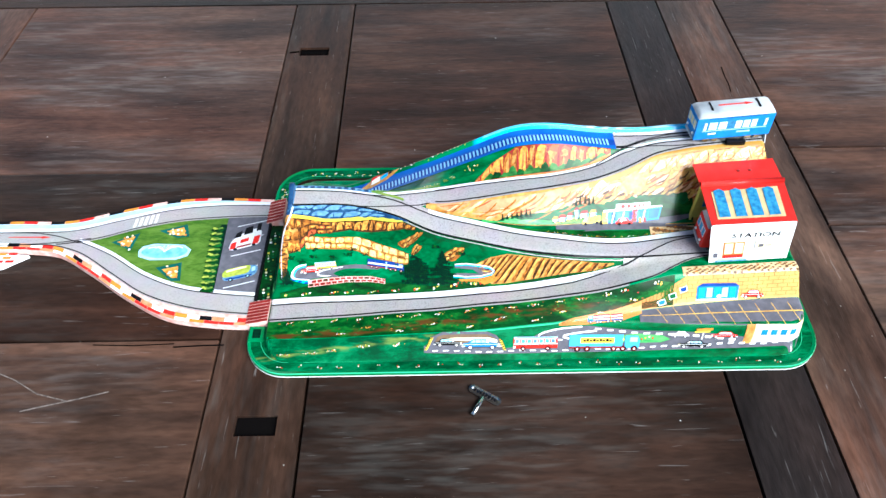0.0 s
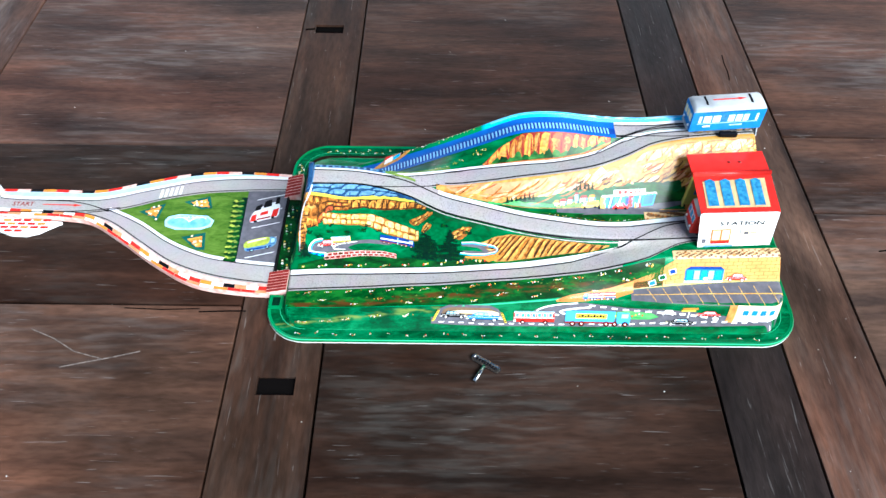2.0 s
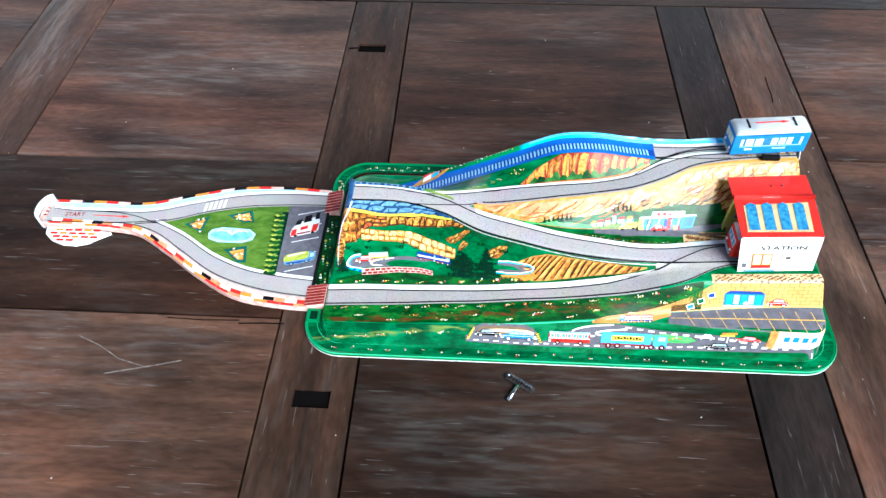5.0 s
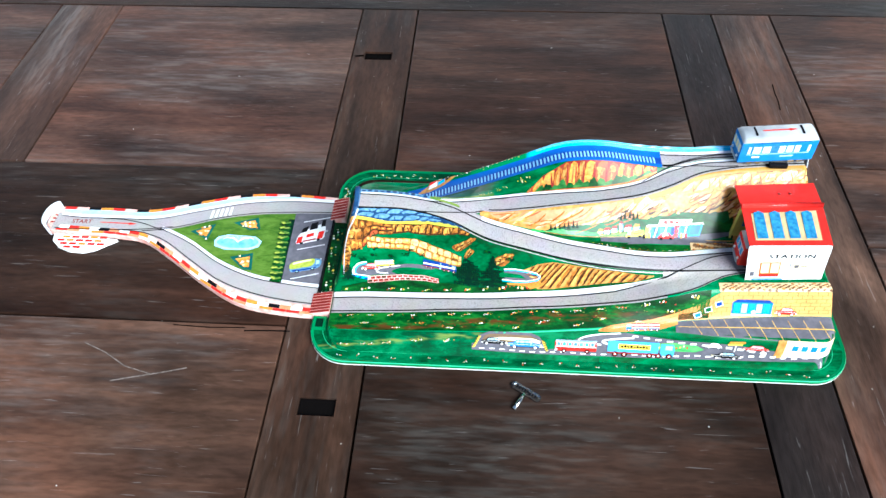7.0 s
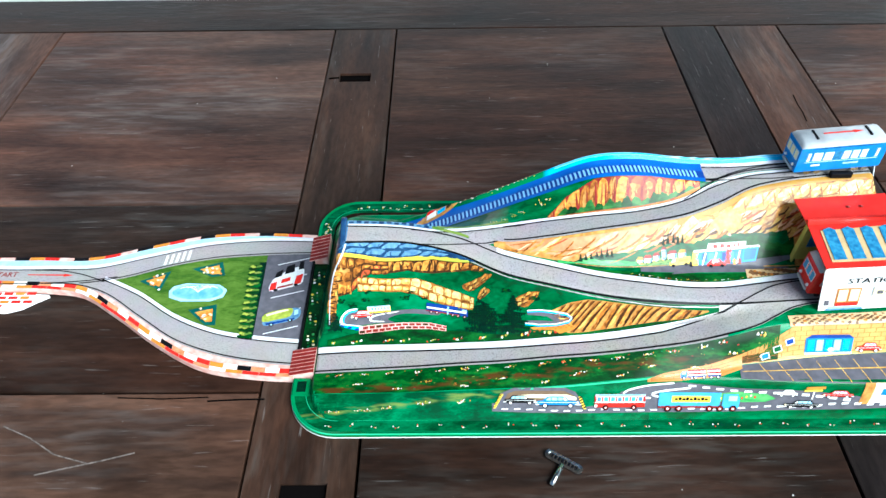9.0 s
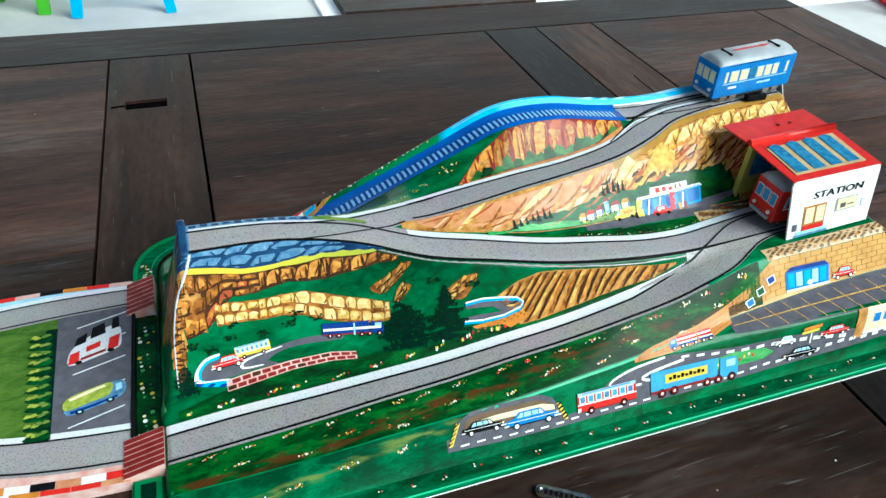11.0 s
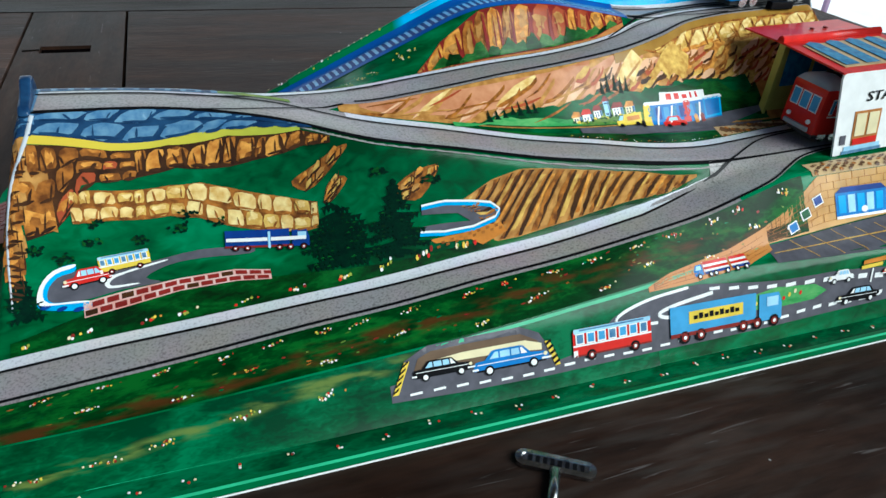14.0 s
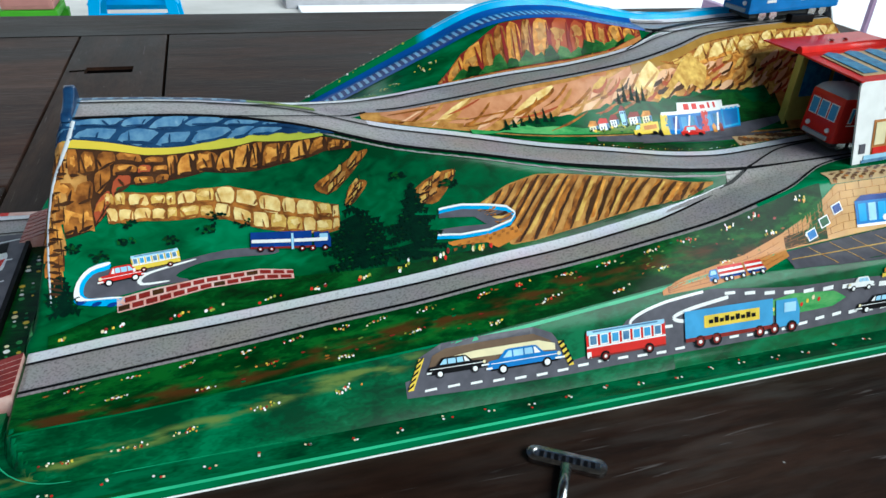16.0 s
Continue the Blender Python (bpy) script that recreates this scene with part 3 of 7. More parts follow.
def height(x, y):
    u = np.clip((np.asarray(x, float) - GX[0]) / (GX[1] - GX[0]), 0, NX - 1.001)
    v = np.clip((np.asarray(y, float) - GY[0]) / (GY[1] - GY[0]), 0, NY - 1.001)
    i, j = u.astype(int), v.astype(int)
    a, b = u - i, v - j
    return (1 - a) * (1 - b) * GRID[i, j] + a * (1 - b) * GRID[i + 1, j] + (1 - a) * b * GRID[i, j + 1] + a * b * GRID[i + 1, j + 1]


def normal(x, y, e=0.0008):
    n = np.stack([-(height(x + e, y) - height(x - e, y)) / (2 * e), -(height(x, y + e) - height(x, y - e)) / (2 * e), np.ones_like(np.asarray(x, float))], -1)
    return n / np.linalg.norm(n, axis=-1, keepdims=True)


toy = tagged(new("tin_toy_roadway"), "lithographed tin toy mountain road layout with station and bridge", "toy")


def mesh_part(name, verts, faces, material, parent=None, label="", smooth=True, slots=None):
    me = bpy.data.meshes.new(name)
    me.from_pydata([tuple(v) for v in verts], [], [tuple(f) for f in faces])
    for mm in (material if isinstance(material, (list, tuple)) else [material]):
        me.materials.append(mm)
    if slots is not None:
        me.polygons.foreach_set("material_index", slots)
    if smooth:
        me.polygons.foreach_set("use_smooth", [True] * len(me.polygons))
    me.update()
    ob = new(name, me)
    ob.parent = toy if parent is None else parent
    if label:
        ob["label"] = label
    return ob


# the pressed sheet itself
sx, sy = np.linspace(0.001, 0.559, 373), np.linspace(0.001, 0.268, 179)
px, py = np.meshgrid(sx, sy, indexing="ij")
pz = height(px, py)
keep = np.array([[inside(a, b) > -0.0012 for b in sy] for a in sx])
verts = np.stack([px, py, pz], -1).reshape(-1, 3)
n2 = len(sy)
faces = [(i * n2 + j, (i + 1) * n2 + j, (i + 1) * n2 + j + 1, i * n2 + j + 1) for i in range(len(sx) - 1) for j in range(n2 - 1)
         if keep[i, j] and keep[i + 1, j] and keep[i, j + 1] and keep[i + 1, j + 1]]
mesh_part("landscape", verts, faces, M["grass"], None, "pressed tin hills printed grass green")


def ribbon(name, ya, yb, x0, x1, lift, material, nx=120, ny=10, parent=None, label="", xa=None):
    """A printed band on the landscape between two lines."""
    xs = np.linspace(x0, x1, nx)
    t = np.linspace(0, 1, ny)
    X = np.repeat(xs[:, None], ny, 1)
    A, B = np.array([float(ya(x)) for x in xs]), np.array([float(yb(x)) for x in xs])
    Y = A[:, None] * (1 - t) + B[:, None] * t
    N = normal(X, Y)
    P = np.stack([X, Y, height(X, Y)], -1) + N * lift
    f = [(i * ny + j, (i + 1) * ny + j, (i + 1) * ny + j + 1, i * ny + j + 1) for i in range(nx - 1) for j in range(ny - 1)]
    return mesh_part(name, P.reshape(-1, 3), f, material, parent, label)


def off(fn, d):
    return lambda x: fn(x) + d


def between(fa, fb, t):
    return lambda x: fa(x) * (1 - t) + fb(x) * t


L1, L2, L3, L4 = 0.00030, 0.00048, 0.00064, 0.00080


def road(name, y0, y1, x0, x1, label, kerb=0.004, kerb_from=None, kerb_to=None):
    """A printed road: grey bed, white kerb strip on the far side and two black guide grooves."""
    bed = ribbon(name, y0, y1, x0, x1, L1, M["road"], 140, 8, None, label)

    def inner(x):
        fade = 1.0 if kerb_to is None else min(1.0, max(0.0, (kerb_to - x) / 0.05))
        return float(y1(x)) - kerb * fade
    ribbon("kerb", inner, y1, x0 if kerb_from is None else kerb_from, x1, L2, M["kerb"], 140, 3, bed, "white speckled kerb")
    ribbon("groove", off(y0, 0.0012), off(y0, 0.0027), x0, x1, L3, M["black"], 140, 2, bed)
    ribbon("groove", lambda x: inner(x) - 0.0012, lambda x: inner(x) + 0.0004, x0, x1, L3, M["black"], 140, 2, bed)
    return bed


low_road = road("low_road", YLOW0, YLOW1, 0.012, 0.362, "grey printed road climbing to the station", 0.0068, None, 0.362)
mid_road = road("middle_road", YMID0, YMID1, 0.043, 0.50, "grey printed road from the summit deck to the station", 0.0058, 0.174)
up_road = road("upper_road", YUP0, YUP1, 0.181, 0.51, "grey printed road climbing to the top terminus", 0.0035)
top_road = road("terminus_road", off(YBR0, 0.0), YBR1, 0.362, 0.512, "grey printed road at the top terminus", 0.003)
bridge = ribbon("bridge_deck", YBR0, YBR1, 0.085, 0.362, L1, M["royal"], 120, 8, None, "royal blue printed bridge deck with sleepers")
ribbon("track_bed", off(YBR0, 0.0036), off(YBR0, 0.0126), 0.092, 0.362, L2 - 0.00006, M["deep_blue"], 110, 5, bridge, "dark blue printed bed of the sleepers")


def line_on(pairs, width, lift, key, parent):
    """A narrow printed line through plan points (metres)."""
    xs, ys = np.array([p[0] for p in pairs]), np.array([p[1] for p in pairs])
    f = at_x(ys, xs)
    return ribbon("groove", lambda x: f(x) - width / 2, lambda x: f(x) + width / 2, xs[0], xs[-1], lift, M[key], 50, 2, parent)


# the fork where the upper road leaves the deck
FORK0 = at_x([.142, .138, .132, .129, .1312, .1322], [0.10, 0.13, 0.15, 0.165, 0.175, 0.19])
FORK1 = at_x([.1462, .1446, .1458, .1494, .1528, .1538], [0.10, 0.12, 0.14, 0.16, 0.18, 0.19])
fork = ribbon("fork", FORK0, FORK1, 0.10, 0.19, L1 - 0.00005, M["road"], 50, 6, None, "grey printed fork of the roads")
ribbon("kerb", off(YMID1, -0.0060), off(YMID1, -0.0032), 0.043, 0.118, L2, M["kerb"], 40, 3, fork, "white speckled kerb")
ribbon("kerb", off(FORK1, -0.0034), FORK1, 0.112, 0.183, L2 + 0.00004, M["kerb"], 40, 3, fork, "white speckled kerb")
# the far edge of the deck is printed as rocks, then grass
ribbon("deck_edge", off(YMID1, -0.0034), off(YMID1, 0.0004), 0.043, 0.118, L4, M["slate_light"], 40, 3, mid_road, "blue-grey printed rocks along the deck edge")
ribbon("deck_edge", off(YMID1, -0.0030), off(YMID1, 0.0004), 0.1181, 0.150, L4, M["olive_grass"], 20, 3, mid_road, "yellow green printed verge of the deck")
for k in range(11):
    x = 0.045 + 0.0066 * k
    ribbon("rock_patch", lambda xx, q=k: float(YMID1(xx)) - 0.0032 + 0.0008 * (q % 2), lambda xx, q=k: float(YMID1(xx)) - 0.0008 + 0.0009 * (q % 3), x, x + 0.0042, L4 + 0.0001, M["slate"], 4, 3, mid_road)
ribbon("fork_verge", FORK1, off(FORK1, 0.0042), 0.122, 0.186, L3, M["olive_grass"], 30, 3, fork, "yellow green printed verge of the fork")
# where the roads join
JOIN0 = at_x([0.0525, 0.0545, 0.0595, 0.067, 0.0745, 0.0785, 0.0805, 0.081], [0.355, 0.37, 0.39, 0.405, 0.42, 0.435, 0.455, 0.50])
ribbon("junction", JOIN0, lambda x: float(YMID0(x)) + 0.002, 0.36, 0.50, L1, M["road"], 60, 6, low_road, "grey printed junction before the station")
line_on([(0.36, 0.0535), (0.375, 0.0560), (0.39, 0.0605), (0.405, 0.0680), (0.42, 0.0755), (0.435, 0.0795), (0.455, 0.0813)], 0.0013, L3, "black", low_road)
line_on([(0.352, 0.0728), (0.366, 0.0765), (0.38, 0.0825), (0.395, 0.0910), (0.41, 0.0985), (0.425, 0.1025), (0.445, 0.105)], 0.0013, L3 + 0.0001, "black", low_road)
line_on([(0.105, 0.1246), (0.125, 0.1250), (0.145, 0.1272), (0.16, 0.1295), (0.175, 0.1322)], 0.0012, L3 + 0.0001, "black", up_road)
line_on([(0.10, 0.1418), (0.12, 0.1404), (0.14, 0.1412), (0.16, 0.1446), (0.18, 0.1484), (0.20, 0.1500)], 0.0012, L3 + 0.0001, "black", up_road)
line_on([(0.34, 0.1635), (0.36, 0.1765), (0.375, 0.1850), (0.39, 0.1920), (0.41, 0.1975), (0.44, 0.2005)], 0.0013, L3 + 0.0001, "black", top_road)
line_on([(0.362, 0.1815), (0.38, 0.1835), (0.40, 0.1838), (0.42, 0.1822), (0.44, 0.1828)], 0.0012, L3 + 0.0001, "black", top_road)
for k in range(70):
    x = 0.098 + 0.0037 * k
    ya = float(YBR0(x))
    slant = at_x([ya + 0.0038, ya + 0.0124], [0.0, 1.0])
    P = []
    for j in range(5):
        yy, sh = float(slant(j / 4)), 0.0006 * (j / 4) ** 2
        for xx in (x - sh, x + 0.0017 - sh):
            n = normal(np.array(xx), np.array(yy))
            P.append(np.array([xx, yy, float(height(xx, yy))]) + n * L2)
    mesh_part("sleeper", P, [(2 * j, 2 * j + 1, 2 * j + 3, 2 * j + 2) for j in range(4)], M["sleeper_blue"], bridge)
ribbon("parapet", off(YBR1, 0.0), off(YBR1, 0.0052), 0.160, 0.512, L2, M["parapet"], 120, 8, None, "light blue printed parapet behind the bridge")
ribbon("parapet_shine", off(YBR1, 0.0022), off(YBR1, 0.0034), 0.23, 0.512, L3, M["pale_blue"], 110, 2, None, "pale line on the parapet")

# ---- the tray ----
def round_rect(x0, x1, y0, y1, r, n=10):
    pts = []
    for cx, cy, a0 in ((x1 - r, y0 + r, -90), (x1 - r, y1 - r, 0), (x0 + r, y1 - r, 90), (x0 + r, y0 + r, 180)):
        pts += [(cx + r * math.cos(radians(a0 + 90 * k / n)), cy + r * math.sin(radians(a0 + 90 * k / n))) for k in range(n + 1)]
    return pts


TX0, TX1, TY0, TY1, TR = -0.0065, 0.5545, -0.0035, 0.281, 0.042


def tray_ring(name, inset0, z0, inset1, z1, material, label=""):
    rings = []
    for ins, z in ((inset0, z0), (inset1, z1)):
        rings.append([(x, y, z) for x, y in round_rect(TX0 + ins, TX1 - ins, TY0 + ins, TY1 - ins, max(0.004, TR - ins))])
    n = len(rings[0])
    return mesh_part(name, rings[0] + rings[1], [(i, (i + 1) % n, n + (i + 1) % n, n + i) for i in range(n)], material, None, label)


tray_ring("rim_edge", -0.0004, 0.0, -0.0002, 0.0009, M["white"], "white lower edge of the tray")
tray_ring("rim_side", 0.0, 0.0009, 0.0, 0.0046, M["teal"], "green side of the rim")
tray_ring("rim_bead", 0.0, 0.0046, 0.0006, 0.0056, M["mint"], "pale green rolled rim")
tray_ring("rim_bead", 0.0006, 0.0056, 0.0034, 0.0046, M["teal"], "green inner side of the rolled rim")
tray_ring("rim_line", 0.0130, 0.00455, 0.0135, 0.00453, M["mint"], "pale green line inside the flange")
tray_ring("flange", 0.0034, 0.0046, 0.0170, 0.0040, M["bank"], "green printed flange")
# ---- printing on the landscape ----
from mathutils.geometry import tessellate_polygon


class Print:
    """Flat printed artwork that lies on the pressed sheet, gathered into one part."""

    def __init__(self, name, label="", parent=None):
        self.name, self.label, self.parent = name, label, parent
        self.v, self.f, self.m, self.mats = [], [], [], []

    def slot(self, key):
        if key not in self.mats:
            self.mats.append(key)
        return self.mats.index(key)

    def tris(self, pts, step):
        vec = [Vector((p[0], p[1], 0)) for p in pts]
        todo = [[pts[i] for i in t] for t in tessellate_polygon([vec])]
        done = []
        while todo:
            t = todo.pop()
            e = [math.dist(t[i], t[(i + 1) % 3]) for i in range(3)]
            k = int(np.argmax(e))
            if e[k] > step:
                a, b, c = t[k], t[(k + 1) % 3], t[(k + 2) % 3]
                mid = ((a[0] + b[0]) / 2, (a[1] + b[1]) / 2)
                todo += [[a, mid, c], [mid, b, c]]
            else:
                done.append(t)
        return done

    def add(self, tris, world, key):
        n = len(self.v)
        self.v += [tuple(p) for p in world]
        k = self.slot(key)
        for i in range(len(tris)):
            a, b, c = n + 3 * i, n + 3 * i + 1, n + 3 * i + 2
            p, q, r = (np.array(self.v[j]) for j in (a, b, c))
            self.f.append((a, b, c) if np.cross(q - p, r - p)[2] >= 0 else (a, c, b))
            self.m.append(k)

    def plan(self, pts, key, lift):
        """A patch given in plan, in millimetres."""
        tris = self.tris(pts, 2.6)
        flat = np.array([p for t in tris for p in t]) / 1000
        X, Y = flat[:, 0], flat[:, 1]
        self.add(tris, np.stack([X, Y, height(X, Y)], -1) + normal(X, Y) * lift, key)

    def stand(self, x, y, turn=0.0):
        """Stand at a plan point (mm): right along the slope, up the slope, and out of it."""
        x, y = x / 1000, y / 1000
        P = np.array([x, y, float(height(x, y))])
        n = normal(np.array(x), np.array(y), 0.003)
        U = np.array([1.0, 0, 0]) - n * n[0]
        U /= np.linalg.norm(U)
        V = np.cross(n, U)
        c, s = math.cos(radians(turn)), math.sin(radians(turn))
        return P, c * U + s * V, c * V - s * U, n

    def on(self, place, pts, key, lift):
        """A patch given in millimetres along and up the slope."""
        P, U, V, n = place
        tris = self.tris(pts, 2.6)
        uv = np.array([p for t in tris for p in t]) / 1000
        Q = P + uv[:, :1] * U + uv[:, 1:] * V
        for _ in range(6):
            Q = Q - n * ((Q[:, 2] - height(Q[:, 0], Q[:, 1])) * n[2])[:, None]
        self.add(tris, Q + normal(Q[:, 0], Q[:, 1]) * lift, key)

    def done(self):
        return mesh_part(self.name, self.v, self.f, [M[k] for k in self.mats], self.parent, self.label, False, self.m)


def rect(u0, u1, v0, v1):
    return [(u0, v0), (u1, v0), (u1, v1), (u0, v1)]


def disc(u, v, r, n=10, squash=1.0):
    return [(u + r * math.cos(2 * math.pi * k / n), v + squash * r * math.sin(2 * math.pi * k / n)) for k in range(n)]


RND = random.Random(4)
A1, A2, A3, A4, A5 = 0.00034, 0.00050, 0.00066, 0.00082, 0.00098


def curve(pairs):
    xs, ys = [p[0] / 1000 for p in pairs], [p[1] / 1000 for p in pairs]
    return lambda x: np.interp(x, xs, ys)


def smooth_ring(pts, n=4):
    """A closed outline rounded through its points."""
    out, k = [], len(pts)
    for i in range(k):
        p0, p1, p2, p3 = (pts[(i + d) % k] for d in (-1, 0, 1, 2))
        for j in range(n):
            t = j / n
            out.append(tuple(0.5 * (2 * b + (c - a) * t + (2 * a - 5 * b + 4 * c - d) * t * t + (3 * b - a - 3 * c + d) * t ** 3) for a, b, c, d in zip(p0, p1, p2, p3)))
    return out


def stroke(pr, x0, y0, x1, y1, w, key, lift, bend=0.0):
    """A tapered brush stroke in plan."""
    n = 5
    ln = max(0.01, math.hypot(x1 - x0, y1 - y0))
    ox, oy = -(y1 - y0) / ln, (x1 - x0) / ln
    a, b = [], []
    for k in range(n + 1):
        t = k / n
        q = bend * math.sin(math.pi * t)
        ww = w * (0.15 + math.sin(math.pi * min(1, t * 0.85 + 0.12))) / 2 * RND.uniform(0.75, 1.2)
        cx, cy = x0 + (x1 - x0) * t + ox * q, y0 + (y1 - y0) * t + oy * q
        a.append((cx + ox * ww, cy + oy * ww))
        b.append((cx - ox * ww, cy - oy * ww))
    pr.plan(a + b[::-1], key, lift)


def rocks(name, lo, hi, x0, x1, cols, rows, ground, body, light, label, lean=0.0, gap=0.12, parent=None, glint=0.55):
    """A printed cliff: dark ground with rows of uneven blocks, shaded and lit in patches, with cracks."""
    base = ribbon(name, lo, hi, x0, x1, A1, M[ground], 90, 8, parent, label)
    pr = Print("rock_print", "", base)
    bodies = body if isinstance(body, tuple) else (body,)

    def spot(s, t):
        x = x0 + (x1 - x0) * min(1, max(0, s))
        t = min(0.995, max(0.005, t))
        return x * 1000, float(lo(x) * (1 - t) + hi(x) * t) * 1000
    for r in range(rows):
        s = -RND.uniform(0, 0.5) / cols
        while s < 0.995:
            w = RND.uniform(0.6, 1.45) / cols
            s1 = min(1.0, s + w)
            if s1 - s > 0.3 / cols:
                t0, t1 = r / rows + RND.uniform(-0.05, 0.05), (r + 1) / rows + RND.uniform(-0.06, 0.05)
                ds, dt = s1 - s, t1 - t0

                def ring(cs, ct, rs, rt, rough, n=9):
                    q = []
                    for k in range(n):
                        th = 2 * math.pi * k / n + 0.3
                        ca, sa = math.cos(th), math.sin(th)
                        pw = 0.62
                        u = math.copysign(abs(ca) ** pw, ca) * RND.uniform(1 - rough, 1 + rough * 0.5)
                        v = math.copysign(abs(sa) ** pw, sa) * RND.uniform(1 - rough, 1 + rough * 0.5)
                        q.append((cs + rs * u + lean * rt * v / (dt * cols) * dt, ct + rt * v))
                    return [spot(*p) for p in q]
                cs, ct = s + ds / 2, t0 + dt / 2
                pr.plan(ring(cs, ct, ds * (0.5 - gap), dt * (0.5 - gap), 0.16), RND.choice(bodies), A2)
                if RND.random() < glint:
                    pr.plan(ring(cs - ds * RND.uniform(-0.08, 0.14), ct + dt * RND.uniform(0.06, 0.2), ds * RND.uniform(0.22, 0.36), dt * RND.uniform(0.16, 0.28), 0.55, 13), light, A3)
                if rows == 1:
                    pr.plan(ring(cs - ds * RND.uniform(-0.1, 0.2), ct - dt * RND.uniform(0.1, 0.25), ds * RND.uniform(0.12, 0.26), dt * RND.uniform(0.08, 0.16), 0.6, 11), light, A3)
                    p, q = spot(cs + ds * 0.36, t0 + 0.04), spot(cs + ds * RND.uniform(0.2, 0.45), t1 - 0.1)
                    stroke(pr, *p, *q, RND.uniform(0.9, 1.7), ground, A4)
                if RND.random() < 0.75:
                    u = s + ds * RND.uniform(0.25, 0.8)
                    p, q = spot(u, t0 + dt * RND.uniform(0.08, 0.3)), spot(u + ds * RND.uniform(-0.25, 0.3), t0 + dt * RND.uniform(0.55, 0.9))
                    stroke(pr, *p, *q, RND.uniform(0.35, 0.8), ground, A4)
                p, q = spot(s + ds * 0.12, t0 + dt * (gap + 0.1)), spot(s1 - ds * 0.1, t0 + dt * (gap + RND.uniform(0.0, 0.2)))
                stroke(pr, *p, *q, RND.uniform(0.3, 0.7), ground, A4 + 0.00003)
            s = s1
    pr.done()
    return base


# the face below the summit deck
SLATE_LOW = curve([(38, 121), (71, 119.6), (102, 119.8), (119, 117.6), (135, 114.5), (150, 110), (158, 107.5)])
YELLOW_LOW = curve([(38, 119.8), (71, 118.6), (94, 118.9), (119, 116.6), (131, 113.8), (150, 109.2)])
BROWN_LOW = curve([(34, 104.5), (45, 106), (52, 108.7), (58, 113.4), (70, 113.7), (84, 114.4), (96, 114.8), (118, 111.2), (130, 109.6), (150, 106.0), (163, 101.5)])
BROWN_HI = curve([(34, 119.8), (71, 118.6), (94, 118.9), (119, 116.6), (131, 113.8), (150, 109.2), (163, 103.0)])
CREAM_HI = curve([(52, 112.4), (69, 112.2), (92, 112.2), (105, 111.0), (117, 107.7), (129, 103.7), (141, 99.6), (155, 93.6)])
CREAM_LOW = curve([(52, 107.0), (68, 107.4), (91, 107.0), (103, 105.0), (120, 99.5), (135, 95.0), (147, 90.9), (155, 89.0)])
rocks("slate_cliff", SLATE_LOW, off(YMID0, 0.0014), 0.036, 0.156, 9, 2, "slate", ("slate_light", "slate_light", "slate"), "slate_light", "blue-grey printed rocks under the summit deck", lean=1.3, gap=0.05, glint=0.5)
ribbon("yellow_ledge", YELLOW_LOW, off(SLATE_LOW, 0.0002), 0.036, 0.150, A2, M["ledge_yellow"], 60, 3, None, "bright yellow printed ledge")
rocks("brown_cliff", BROWN_LOW, BROWN_HI, 0.034, 0.080, 6, 3, "rock_shadow", ("rock_brown", "rock_brown", "rock_red"), "rock_orange", "brown printed cliff blocks", lean=0.4, gap=0.03, glint=0.8)
rocks("brown_cliff", BROWN_LOW, BROWN_HI, 0.0801, 0.162, 12, 1, "rock_shadow", ("rock_brown", "rock_brown", "rock_orange"), "rock_orange", "brown printed cliff columns", lean=0.6, gap=0.04, glint=1.0)
rocks("cream_cliff", CREAM_LOW, CREAM_HI, 0.052, 0.154, 14, 2, "rock_brown", ("rock_cream", "rock_yellow", "rock_cream"), "rock_cream", "cream printed cliff blocks", lean=0.2, gap=0.03, glint=1.0)
pr = Print("left_cliff", "printed rocks wrapping round the end corner")


def end_x(y, z):
    """Where the end face reaches a height, in metres."""
    xs = np.linspace(0.008, 0.046, 77)
    h = height(xs, np.full(77, y))
    return float(np.interp(z, np.maximum.accumulate(h), xs))


def end_band(y0, y1, z0, z1, key, lift, n=12):
    lo = [(end_x(y, z0 + 0.0008 * math.sin(y * 900)) * 1000, y * 1000) for y in np.linspace(y0, y1, n)]
    hi = [(end_x(y, z1 + 0.0008 * math.sin(y * 1100 + 1)) * 1000, y * 1000) for y in np.linspace(y1, y0, n)]
    pr.plan(lo + hi, key, lift)


for j in range(8):
    ya = 0.094 + 0.007 * j
    end_band(ya, ya + 0.0072, max(0.016, 0.066 - 0.0075 * j), 0.082, "rock_tan", A1 + 0.000004 * j, 4)
end_band(0.086, 0.152, 0.004, 0.017, "grass_light", A1)
end_band(0.124, 0.150, 0.080, 0.087, "yellow", A2)
end_band(0.124, 0.151, 0.085, 0.101, "slate", A1)
pr.plan([(33, 122.5), (44.5, 122.5), (44.5, 152), (33, 152)], "slate_light", A2)
pr.plan(smooth_ring([(35, 125), (42, 124), (43, 131), (37, 133)], 3), "slate", A3)
pr.plan(smooth_ring([(36, 138), (43, 137), (42, 147), (37, 146)], 3), "slate", A3)
for k in range(34):
    y = RND.uniform(0.096, 0.148)
    z = RND.uniform(max(0.018, 0.066 - 1.05 * (y - 0.094)), 0.076)
    end_band(y, y + RND.uniform(0.004, 0.007), z, z + RND.uniform(0.003, 0.007), ("rock_brown", "rock_orange", "rock_pink", "rock_brown")[k % 4], A2 + 0.00002 * (k % 5), 4)
for k in range(9):
    y, z = 0.113 + 0.004 * k, 0.089 + 0.005 * (k % 2)
    end_band(y, y + 0.003, z, z + 0.004, "slate_light", A2, 4)
